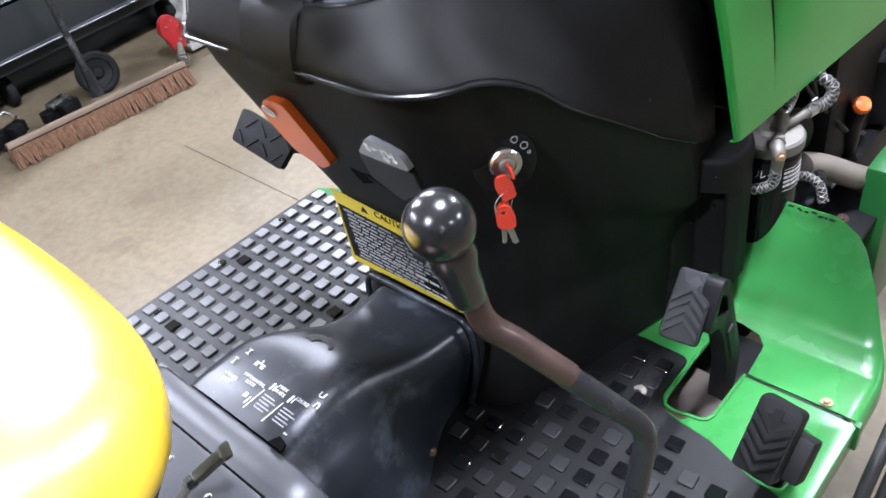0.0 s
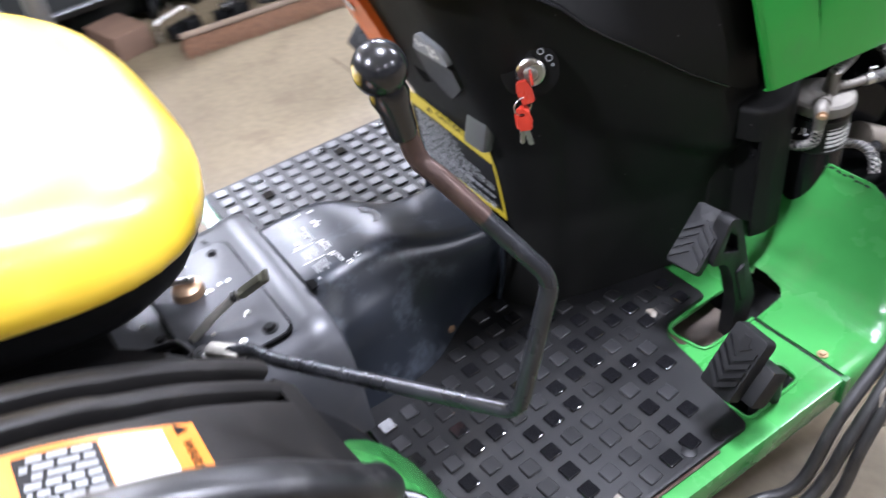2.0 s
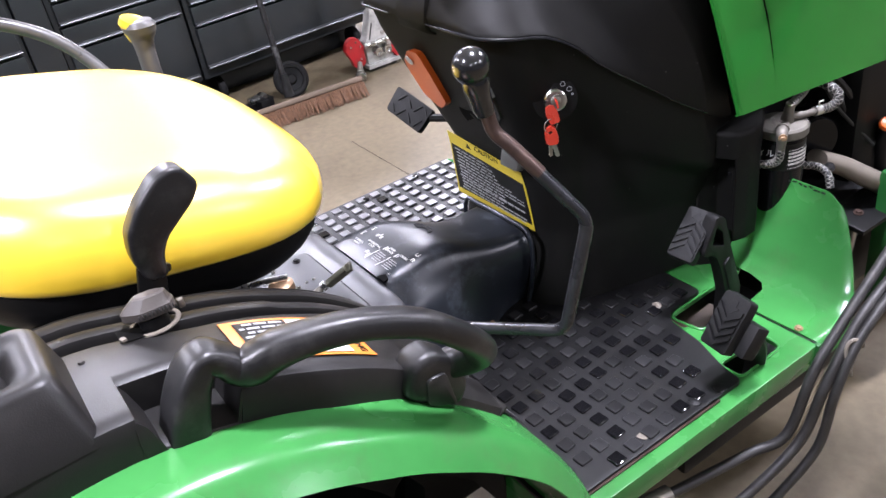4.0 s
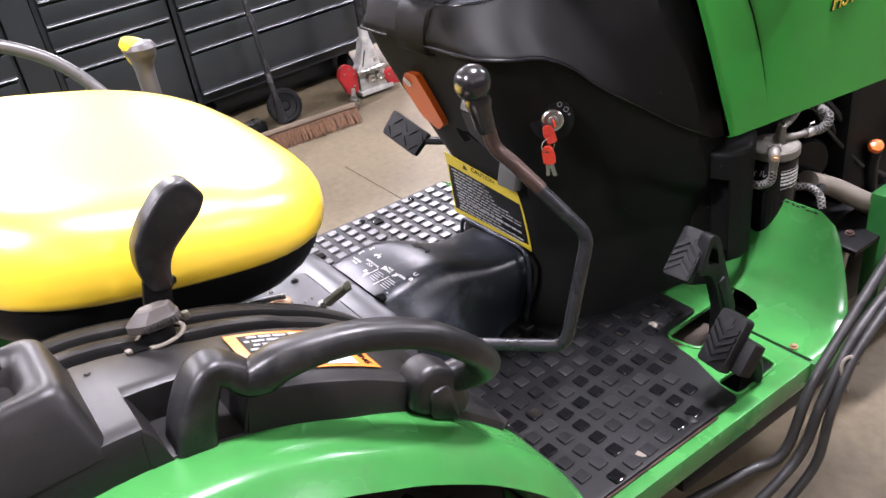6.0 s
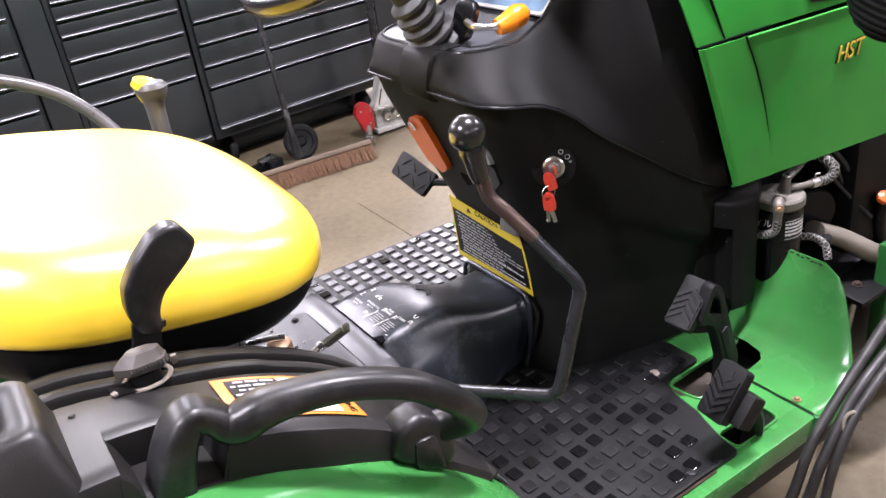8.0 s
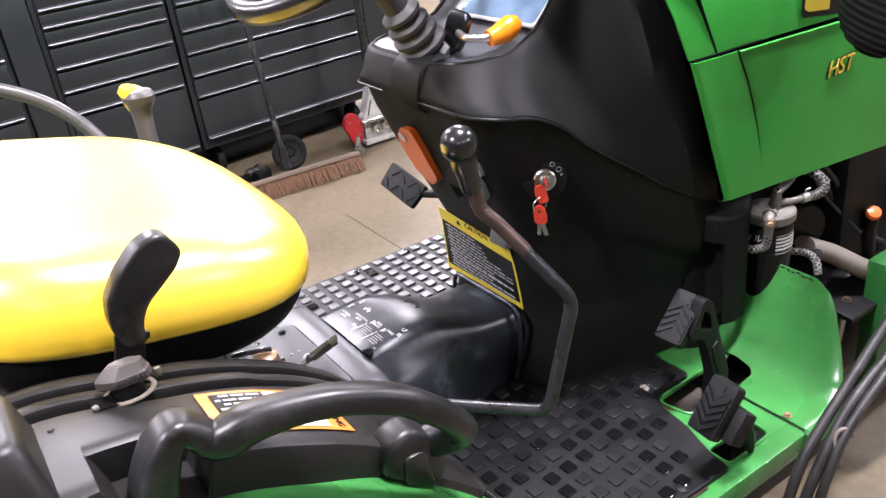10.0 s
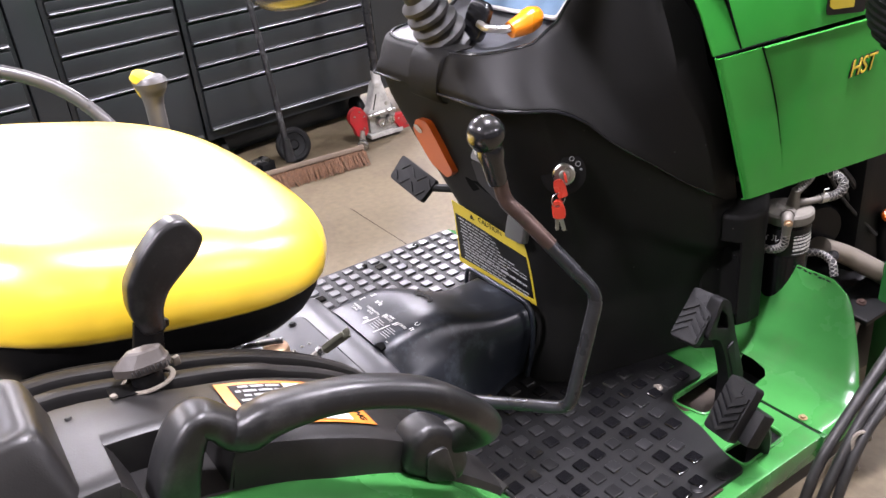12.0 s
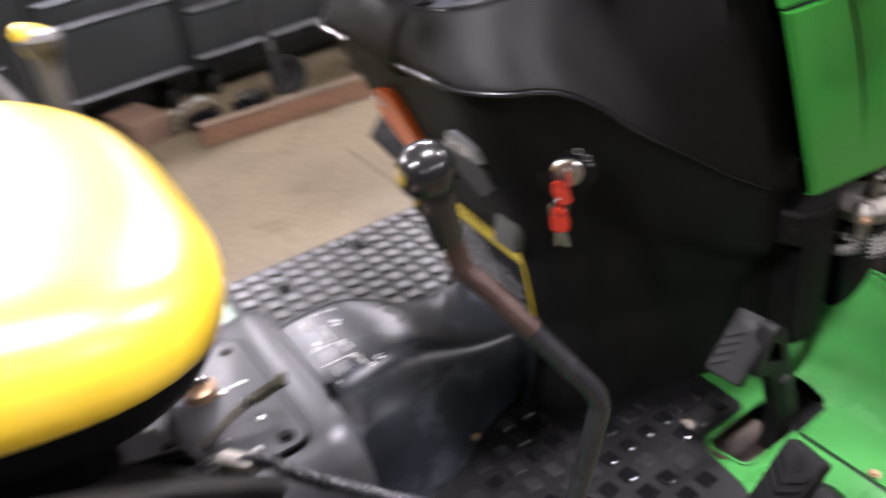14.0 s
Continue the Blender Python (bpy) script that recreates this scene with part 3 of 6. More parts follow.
# Added box that hides the lit floor, so the openings look dark.
part("dark_underbox", box(0.30, 0.46, 0.05, pose(0.40, 0.19, 0.38), 0.008), BLACKPAINT, platform, "black box added under the platform so its openings read dark")
part("step_bracket", box(0.10, 0.13, 0.012, pose(0.375, 0.205, 0.447, 0, 4, 0), 0.003), MUDDY, platform, "muddy brown bracket under the opening")
part("skirt", box(0.006, 0.62, 0.045, pose(0.581, -0.045, 0.469), 0.002), GREEN_WORN_DIM, platform)
part("skirt", box(0.006, 0.6, 0.045, pose(-0.554, -0.035, 0.469), 0.002), GREEN_WORN_DIM, platform)
lip = tube([(0.559, -0.32, 0.4945), (0.560, 0.03, 0.4945)], 0.0025, 6)
part("rusty_edge", lip, RUSTY_ROD, platform, "chipped rusty edge strip")
ring = [Vector((*p, 0.4935)) for p in rear_hole]
part("hole_rim", tube(ring + ring[:1], 0.0028, 6), GREEN_WORN_DIM, platform)
part("hole_rim", tube([Vector((*p, 0.4935)) for p in notch], 0.0028, 6), GREEN_WORN_DIM, platform)
part("rust_patch", prism(rounded([(0.351, 0.141), (0.385, 0.136), (0.395, 0.146), (0.362, 0.143)], 0.004), 0.4922, 0.4932), RUSTY_ROD, platform, "chipped rusty corner")

# rubber mats
mat_r = prism(rounded([(0.175, -0.33), (0.557, -0.33), (0.557, 0.092), (0.517, 0.096), (0.480, 0.108), (0.440, 0.122), (0.363, 0.132), (0.343, 0.156), (0.341, 0.243), (0.19, 0.243), (0.13, 0.06), (0.104, -0.005), (0.100, -0.045), (0.115, -0.095), (0.135, -0.128), (0.160, -0.168), (0.175, -0.25)], 0.012),
              0.4925, 0.5, r=0.003)
mat_right = part("floor_mat", mat_r, RUBBER, tractor, "black rubber floor mat with raised square studs")
mat_l = prism(rounded([(-0.548, -0.30), (-0.05, -0.30), (-0.10, 0.25), (-0.548, 0.25)], 0.015), 0.4925, 0.5, r=0.003)
mat_left = part("floor_mat", mat_l, RUBBER, tractor, "black rubber floor mat with raised square studs")
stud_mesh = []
for m in (STUD, STUD_WET, STUD_SHEEN):
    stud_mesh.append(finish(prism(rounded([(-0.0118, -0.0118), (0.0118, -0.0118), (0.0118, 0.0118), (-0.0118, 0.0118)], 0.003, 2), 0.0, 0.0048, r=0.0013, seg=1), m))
PITCH = 0.0386
random.seed(11)
mat_edge = lambda y: float(np.interp(y, [-0.33, -0.25, -0.165, -0.128, -0.095, -0.045, -0.016, 0.012, 0.062, 0.18, 0.24], [0.197, 0.196, 0.180, 0.152, 0.130, 0.109, 0.109, 0.170, 0.203, 0.235, 0.252]))
for i in range(-1, 11):
    for j in range(-9, 6):
        x, y = 0.1755 + 0.0392 * i - 0.0026 * j, 0.0108 - 0.0003 * i + 0.0395 * j
        if x > 0.543 or y > 0.225 or y < -0.32 or x < mat_edge(y) + 0.015:
            continue
        if x > 0.327 and y > 0.12 or x > 0.36 and y > 0.108 or x > 0.43 and y > 0.085 or x > 0.49 and y > 0.03:
            continue
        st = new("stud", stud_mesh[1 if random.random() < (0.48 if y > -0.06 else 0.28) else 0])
        st.matrix_basis = pose(x, y, 0.4995, 0, 0, 3.0 + random.uniform(-2, 2))
        st.parent = mat_right
for i in range(-1, 12):
    for j in range(-1, 13):
        x, y = -0.4835 + PITCH * i, -0.2285 + PITCH * j
        if x > -0.17 or x < -0.53 or y > 0.235 or (x > -0.27 and y < -0.1):
            continue
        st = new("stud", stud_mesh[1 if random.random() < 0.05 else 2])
        st.matrix_basis = pose(x, y, 0.4995, 0, 0, random.uniform(-2, 2))
        st.parent = mat_left
for x, y in ((-0.517, -0.027), (-0.503, -0.185), (-0.52, 0.13)):
    part("mat_button", lathe([(0.009, 0), (0.009, 0.003), (0.006, 0.005), (0, 0.0055)], 14, pose(x, y, 0.4995)), STUD_WET, mat_left)
for x, y, m in ((0.538, -0.004, RUBBER), (0.545, 0.05, RUBBER)):
    part("mat_button", lathe([(0.011, 0), (0.011, 0.002), (0.007, 0.0035), (0, 0.004)], 14, pose(x, y, 0.4995)), m, mat_right)

bean = spline([(0.306, 0.144, 0.501), (0.312, 0.149, 0.502), (0.319, 0.148, 0.502), (0.324, 0.142, 0.501)], 4)
part("mat_plug", prism(rounded([(0.528, -0.135), (0.545, -0.127), (0.540, -0.112), (0.526, -0.120)], 0.006), 0.4995, 0.5012), IVORY, mat_right, "pale plastic mat plug")
part("mat_plug", tube(bean, [0.003, 0.0055, 0.006, 0.003], 8, flat=0.5), IVORY, mat_right, "pale plastic mat plug")

# front foot shield
prof = spline([(0.268, 0.4925), (0.31, 0.493), (0.335, 0.495), (0.346, 0.4965), (0.353, 0.499), (0.357, 0.5005), (0.37, 0.507), (0.39, 0.522), (0.415, 0.565), (0.435, 0.615), (0.457, 0.672)], 4)
rows = []
for k, p in enumerate(prof):
    y, z = p.x, p.y
    xr = float(np.interp(z, [0.49, 0.50, 0.54, 0.60, 0.64, 0.66, 0.673], [0.577, 0.574, 0.550, 0.520, 0.498, 0.480, 0.452]))
    xl = float(np.interp(z, [0.49, 0.58, 0.61, 0.65, 0.673], [0.285, 0.285, 0.305, 0.335, 0.358]))
    xl = max(xl, float(np.interp(y, [0.26, 0.33, 0.346, 0.353, 0.356], [0.424, 0.418, 0.404, 0.37, 0.285])))
    row = [Vector((xl + (xr - xl) * i / 12, y, z)) for i in range(13)]
    row += [Vector((xr + 0.006, y + 0.001, z - 0.004)), Vector((xr + 0.009, y + 0.003, z - 0.02)), Vector((xr + 0.009, y + 0.006, z - 0.045))]
    rows.append(row)
shield = part("foot_shield", sheet(rows, 0.003), GREEN_WORN_DIM, tractor, "green painted steel foot shield", 50)
hexbolt((0.536, 0.276, 0.4945), (0, 0, 1), 0.0085, BRASSY, shield)
part("pinch_seam", box(0.01, 0.012, 0.05, pose(0.584, 0.264, 0.468), 0.002), GREEN_DARK, shield)

# pedals
def pedal(name, tl, tr, br, bl, arrow, label):
    """A chevron-treaded rubber pad through four corners on a bent arm."""
    tl, tr, br, bl = (Vector(p) for p in (tl, tr, br, bl))
    o = (tl + tr + br + bl) / 4
    u, v = (tr - tl + br - bl) / 2, (tl - bl + tr - br) / 2
    w, h = u.length, v.length
    m = frame_of(o, u, v)
    pad = part(name, prism(rounded([(-w / 2, -h / 2), (w / 2, -h / 2), (w / 2, h / 2), (-w / 2, h / 2)], 0.008), -0.022, 0.0, m, 0.004), PEDAL, tractor, label)
    for k in range(4):
        y = -h * 0.40 + k * h * 0.145
        for s in (-1, 1):
            v0, v1 = (0.020, 0.0) if arrow else (0.0, 0.020)
            rib = prism([(0, y + v0 + 0.005), (s * w * 0.44, y + v1 + 0.005), (s * w * 0.44, y + v1 - 0.003), (0, y + v0 - 0.003)], -0.001, 0.0042, m)
            part("tread_rib", rib, PEDAL, pad)
    sgn = 1 if arrow else -1
    head = prism([(0, h * 0.30 + sgn * 0.013), (-0.013, h * 0.30), (-0.006, h * 0.30), (-0.006, h * 0.30 - sgn * 0.011), (0.006, h * 0.30 - sgn * 0.011), (0.006, h * 0.30), (0.013, h * 0.30)],
                 -0.001, 0.0012, m)
    part("arrow", head, LABEL_BLACK, pad)
    return pad, m


front_pad, mf = pedal("drive_pedal", (0.344, 0.207, 0.709), (0.398, 0.219, 0.707), (0.393, 0.143, 0.638), (0.345, 0.133, 0.648), True, "worn black rubber pedal with chevron tread")
rear_pad, mr_ = pedal("drive_pedal", (0.506, 0.100, 0.663), (0.560, 0.100, 0.661), (0.558, 0.037, 0.582), (0.503, 0.047, 0.582), False, "worn black rubber pedal with chevron tread")
HS = Matrix(((0, 0, 1, 0), (1, 0, 0, 0), (0, 1, 0, 0), (0, 0, 0, 1)))   # a plate's outline as (y, z)
arm = prism(rounded([(0.170, 0.640), (0.205, 0.628), (0.222, 0.590), (0.238, 0.530), (0.232, 0.44), (0.27, 0.44), (0.283, 0.520), (0.250, 0.622), (0.228, 0.700), (0.205, 0.712)], 0.012), 0.379, 0.403, HS, 0.004,
            holes=[rounded([(0.195, 0.655), (0.228, 0.640), (0.222, 0.672), (0.206, 0.688)], 0.006)])
part("arm", arm, BLACKPAINT, front_pad, "black cast pedal arm with a window")
part("arm_rib", prism(rounded([(0.226, 0.60), (0.243, 0.61), (0.262, 0.53), (0.248, 0.525)], 0.006), 0.403, 0.407, HS, 0.002), PEDAL, front_pad)
part("backplate", box(0.044, 0.085, 0.012, mf @ pose(-0.002, 0.004, -0.026), 0.004), BLACKPAINT, front_pad)
part("backplate", box(0.052, 0.06, 0.035, mr_ @ pose(0.02, -0.012, -0.04), 0.006), PEDAL, rear_pad)
arm = spline([mr_ @ Vector((0.02, -0.01, -0.05)), (0.545, 0.125, 0.575), (0.54, 0.15, 0.52), (0.525, 0.16, 0.42)], 5)
part("arm", tube(arm, 0.018, 10, flat=0.7), BLACKPAINT, rear_pad, "black cast pedal arm")
# brake pedal on the far side
bm_ = frame_of((-0.515, 0.143, 0.694), (0.155, 0.005, -0.035), (-0.02, 0.035, 0.045))
bpad = part("brake_pedal", prism(rounded([(-0.07, -0.034), (0.07, -0.034), (0.075, 0.034), (-0.075, 0.034)], 0.01), -0.014, 0.0, bm_, 0.003), SEAT_BASE, tractor, "black rubber brake pedal with slanted ribs")
for k in range(4):
    for j in range(2):
        rib = box(0.030, 0.0035, 0.0035, bm_ @ pose(-0.05 + 0.034 * k + 0.012 * j, -0.017 + 0.032 * j, 0.001, 0, 0, 52 if (k + j) % 2 else -38), 0.001, 1)
        part("tread_rib", rib, SEAT_BASE, bpad)
part("arm", tube([bm_ @ Vector((0.055, 0.008, -0.014)), (-0.33, 0.20, 0.70), (-0.13, 0.27, 0.72)], 0.011, 8), SEAT_BASE, bpad)

# ---- steering console ----
T = np.interp
YR = lambda z: float(T(z, [0.5, 0.62, 0.66, 0.8, 0.9, 0.96, 1.05, 1.115, 1.3], [-0.018, 0.0, 0.008, -0.003, -0.045, -0.072, -0.11, -0.138, -0.15]))
W0 = lambda z: float(T(z, [0.5, 0.65, 0.8, 0.9, 0.96, 1.05, 1.115, 1.3], [0.176, 0.168, 0.182, 0.198, 0.21, 0.222, 0.222, 0.22]))
W1 = lambda z: float(T(z, [0.5, 0.65, 0.79, 0.82, 0.9, 1.05, 1.4], [0.248, 0.250, 0.282, 0.288, 0.3, 0.31, 0.305]))
YF = lambda z: float(T(z, [0.5, 0.785, 0.815, 0.857, 0.965, 1.075, 1.145, 1.22, 1.4], [0.36, 0.36, 0.345, 0.325, 0.287, 0.25, 0.216, 0.18, 0.08]))
YA = lambda z: float(T(z, [0.5, 0.785, 0.805, 0.845, 0.903, 0.955, 1.002, 1.05, 1.124, 1.22, 1.4], [0.33, 0.30, 0.289, 0.276, 0.258, 0.243, 0.226, 0.199, 0.164, 0.125, 0.03]))
ARC = lambda y: float(T(y, [0.10, 0.174, 0.224, 0.281, 0.342, 0.4], [0.83, 0.796, 0.767, 0.738, 0.719, 0.71]))
CREASE = lambda y: float(T(y, [-0.138, -0.105, -0.014, 0.012, 0.039, 0.137, 0.223, 0.30], [1.119, 1.101, 1.084, 1.059, 1.012, 0.909, 0.842, 0.814]))
TOPZ = lambda y: float(T(y, [-0.14, 0.0, 0.06, 0.1, 0.14, 0.22, 0.4], [1.160, 1.162, 1.182, 1.216, 1.264, 1.36, 1.5]))
NR, NC, NS = 5, 9, 16


def section(z, k, ins):
    """A point of the console's right half: k runs from the middle of its rear face round the corner to its front."""
    yr, w0, w1, yf = YR(z) + ins, W0(z) - ins, W1(z) - ins, YF(z)
    rc = 0.075
    if k <= NR:
        return (w0 - rc) * k / NR, yr
    if k <= NR + NC:
        a = (k - NR) / NC * math.pi / 2
        return w0 - rc + rc * math.sin(a), yr + rc - rc * math.cos(a)
    ya, i = YA(z), k - NR - NC
    if i > NS - 3:
        fold = (0.0, 0.5, 1.0)[i - NS + 2]
        return w1 - (0.0008 + 0.011 * fold) * float(T(z, [0.7, 0.8], [0, 1])), ya + 0.003 + (yf + 0.02 - ya - 0.003) * fold
    t = i / (NS - 3)
    return w0 + (w1 - w0) * t ** 0.75, yr + rc + (ya - 0.003 - yr - rc) * t


def cowl_rim(k):
    """The dash cowl's upper edge on its right half, in plan."""
    if k <= NR:
        return Vector((CX + (0.095 - CX) * k / NR, -0.117 + 0.001 * k / NR))
    if k <= NR + NC:
        t = (k - NR) / NC
        a, b, c = Vector((0.095, -0.116)), Vector((0.168, -0.112)), Vector((0.172, -0.020))
        return a * (1 - t) ** 2 + b * 2 * t * (1 - t) + c * t * t
    y = -0.020 + 0.26 * (k - NR - NC) / NS
    return Vector((float(T(y, [-0.02, 0.0, 0.047, 0.103, 0.26], [0.172, 0.171, 0.163, 0.158, 0.150])), y))


def console_rows(part_of):
    cols = []
    for k in range(NR + NC + NS + 1):
        y_at = section(1.06, k, 0)[1]
        zc = CREASE(y_at)
        zt = max(TOPZ(y_at), zc + 0.05)
        side = min(1.0, max(0.0, (k - NR) / NC))
        pts = []
        if part_of == "low":
            swell = float(T((k - NR - NC) / NS, [0.15, 0.55], [0.0, 1.0]))
            for j in range(37):
                z = 0.5 + (zc - 0.5) * j / 36
                x, y = section(z, k, 0.009)
                f = min(1.0, max(0.0, (z - ARC(y) + 0.016) / 0.032))
                f = swell * f * f * (3 - 2 * f)
                pts.append((x + (max(x, section(zc, k, 0.009)[0] - 0.05 * (zc - z)) - x) * f, y, z))
            x, y = section(zc, k, 0.0)
            pts.append((x, y, zc + 0.0015))
        else:
            end = cowl_rim(k)
            zt = max(TOPZ(end.y), zc + 0.05)
            inward = (Vector((CX, 0.1)) - end).normalized()
            bow = 1.2 - 0.25 * side + float(T((k - NR - NC) / NS, [0.0, 0.5, 1.0], [0.0, 0.35, 2.2]))
            for j in range(25):
                q = min(1.0, j / 22)
                x, y = section(zc + (zt - zc) * min(q, 0.5), k, -0.001)
                w = q ** bow
                tip = max(0.0, (j - 22) / 2)
                px, py = x * (1 - w) + (end.x - CX) * w + inward.x * 0.010 * tip, y * (1 - w) + end.y * w + inward.y * 0.010 * tip
                pts.append((px, py, zc + (zt - zc) * q + 0.004 * math.sin(tip * math.pi / 2) - (0.002 if j == 0 else 0)))
        cols.append(pts)
    narrow = lambda z: float(T(z, [0.95, 1.05, 1.105, 1.13, 1.16], [1.0, 0.95, 0.84, 0.95, 1.30]))
    full = [[Vector((CX - x * narrow(z), y, z)) for x, y, z in c] for c in cols[:0:-1]] + [[Vector((CX + x, y, z)) for x, y, z in c] for c in cols]
    return full


console = part("steering_console", sheet(console_rows("low"), 0.003), PLASTIC, tractor, "black grained plastic lower steering console", 50)
upper_rows = console_rows("up")
cowl = part("dash_cowl", sheet(upper_rows, 0.004), PLASTIC, tractor, "black grained plastic dash cowl with a moulded edge", 50)
rim = [r[-1] for r in upper_rows]
n_half = len(rim) // 2
dash_rows = []
for k in range(NR + 1, n_half + 1):
    a, b = rim[n_half - k], rim[n_half + k]
    lift = -0.006
    a2, b2 = a.lerp(b, 0.04), a.lerp(b, 0.96)
    dash_rows.append([a] + [a2.lerp(b2, i / 10) + Vector((0, 0.012, lift)) for i in range(11)] + [b])
dash = part("dash_panel", sheet(dash_rows, 0.003), DASH, tractor, "grey plastic instrument panel", 50)
part("rim_bead", tube(rim[4:-4], 0.0032, 8), PLASTIC_SMOOTH, cowl)
# bright edge of the moulding
edge = []
for k in range(2, NR + NC + NS - 2):
    y_at = section(1.06, k, 0)[1]
    x, y = section(CREASE(y_at), k, -0.0045)
    edge.append(Vector((CX + x, y, CREASE(y_at) - 0.001)))
rr = [0.0014, 0.003, 0.003, 0.0028, 0.0022, 0.0016, 0.0012, 0.001]
part("edge_bead", tube(edge, rr, 8), PLASTIC_SMOOTH, cowl)
part("edge_bead", tube([Vector((CX - (p.x - CX) * float(T(p.z, [0.95, 1.05, 1.105, 1.13, 1.16], [1.0, 0.95, 0.84, 0.95, 1.30])), p.y, p.z)) for p in edge], rr, 8), PLASTIC_SMOOTH, cowl)
# parting line under the moulding
line = []
for k in range(NR + NC + 2, NR + NC + NS - 1):
    y_at = section(1.06, k, 0)[1]
    z = CREASE(y_at) - float(T(y_at, [-0.02, 0.05, 0.12], [0.001, 0.012, 0.014]))
    x, y = section(z, k, 0.009)
    swell = float(T((k - NR - NC) / NS, [0.15, 0.55], [0.0, 1.0]))
    line.append(Vector((CX + x + (max(x, section(CREASE(y_at), k, 0.009)[0] - 0.0007) - x) * swell, y, z)))
part("parting_line", tube(line, [0.0003, 0.0011, 0.0013, 0.0013, 0.0011], 6), DARK_GAP, console)
# lower front block beside the pedals
blk = prism(rounded([(0.0, 0.30), (0.283, 0.305), (0.342, 0.330), (0.351, 0.358), (0.349, 0.392), (0.305, 0.458), (0.0, 0.458)], 0.014), 0.752, 0.806, r=0.011, seg=3)
block = part("front_block", blk, PLASTIC, console, "black plastic front block with a hollow under its rim", 40)
part("block_wall", prism(rounded([(0.0, 0.31), (0.272, 0.31), (0.284, 0.352), (0.328, 0.368), (0.335, 0.334), (0.342, 0.3315), (0.350, 0.358), (0.348, 0.392), (0.304, 0.457), (0.0, 0.457)], 0.003, 3), 0.572, 0.756), PLASTIC, block)
hexbolt((0.306, 0.361, 0.70), (0.36, -0.93, 0.05), 0.006, BLACKPAINT, block)
part("block_foot", prism(rounded([(0.0, 0.30), (0.268, 0.305), (0.300, 0.345), (0.29, 0.44), (0.0, 0.44)], 0.016), 0.494, 0.574), PLASTIC, console)
# centre strap
strap = []
for y, z in ((-0.129, 1.084), (-0.1375, 1.090), (-0.141, 1.108), (-0.137, 1.13), (-0.131, 1.148), (-0.125, 1.160), (-0.117, 1.1655), (-0.10, 1.1685), (-0.07, 1.168)):
    strap.append([Vector((CX + 0.022 + dx, y + (0.006 if abs(dx) > 0.045 else 0), z - (0.003 if abs(dx) > 0.045 and z > 1.16 else 0))) for dx in (-0.046, -0.042, 0, 0.042, 0.046)])
part("column_strap", sheet(strap, 0.003), PLASTIC, cowl, "black plastic column cover strap", 50)

# caution label on the console's rear


def on_face(z, ins=0.0025):
    return YR(z) + 0.009 - ins


lab = [[Vector((x0 * (1 - t) + x1 * t, on_face(z), z - 0.02 * t * s)) for t in np.linspace(0, 1, 9)]
       for z, x0, x1, s in ((0.655, -0.125, 0.128, 0), (0.69, -0.123, 0.126, 0.3), (0.73, -0.121, 0.124, 0.5), (0.77, -0.118, 0.121, 0.8), (0.806, -0.116, 0.117, 1))]
label_ob = part("caution_label", sheet(lab, 0.0008), LABEL_YELLOW, console, "black caution label with yellow border and white print")
inner = [[Vector((x0 * (1 - t) + x1 * t, on_face(z, 0.0036), z - 0.02 * t * s)) for t in np.linspace(0, 1, 9)]
         for z, x0, x1, s in ((0.661, -0.119, 0.122, 0), (0.70, -0.117, 0.12, 0.3), (0.74, -0.115, 0.118, 0.6), (0.777, -0.112, 0.115, 0.9))]
part("label_field", sheet(inner, 0.0006), LABEL_BLACK, label_ob)
random.seed(5)
bars = bmesh.new()
for k in range(13):
    z = 0.770 - k * 0.0079
    x = -0.102 + (0.004 if k % 4 else 0)
    while x < 0.105:
        w = random.uniform(0.008, 0.026)
        x1 = min(x + w, 0.108)
        zz = z - 0.02 * ((x + x1) / 2 + 0.115) / 0.23 * (0.85 if z > 0.7 else 0.5)
        if x1 - x > 0.004 and not (k in (3, 7, 10) and x > 0.03):
            box(x1 - x, 0.0006, 0.0027, pose((x + x1) / 2, on_face(zz, 0.0046), zz, 4, 3, 0), bm=bars)
        x = x1 + 0.0035
part("fine_print", bars, PRINT_GREY, label_ob, "rows of fine white print")
words("CAUTION", 0.0165, Matrix.Translation((0.010, on_face(0.788, 0.006), 0.788)) @ pose(0, 0, 0, 96, 0, 0) @ pose(0, 0, 0, 0, 0, -4.6), LABEL_BLACK, label_ob)
part("warning_triangle", prism([(-0.008, 0), (0.008, 0), (0, 0.014)], 0, 0.0006, Matrix.Translation((-0.05, on_face(0.787, 0.0042), 0.783)) @ pose(0, 0, 0, 96, 0, 0)), LABEL_BLACK, label_ob)

# openings and levers in the console's rear face
def on_low(x, z, out=0.0):
    """A place on the lower console's rear."""
    k = 0
    w0, rc = W0(z) - 0.009, 0.075
    dx = abs(x - CX)
    yr = YR(z) + 0.009
    if dx > w0 - rc:
        q = min(1, (dx - w0 + rc) / rc)
        yr += rc - rc * math.sqrt(max(0, 1 - q * q))
    return Vector((x, yr - out, z))


def laid(corners, out, thick, mat, name, parent, label=""):
    """A flat-edged piece laid on the console's rear over a polygon (x, z)."""
    own = prism(corners, 0.0, thick)
    bmesh.ops.subdivide_edges(own, edges=own.edges[:], cuts=2)
    for v in own.verts:
        v.co = on_low(v.co.x, v.co.y, out + v.co.z)
    return part(name, own, mat, parent, label, 30)


laid([(-0.125, 0.962), (-0.119, 0.985), (-0.09, 1.022), (-0.005, 1.03), (-0.03, 0.99), (-0.08, 0.95)], 0.001, 0.002, DARK_GAP, "lever_slot", console)
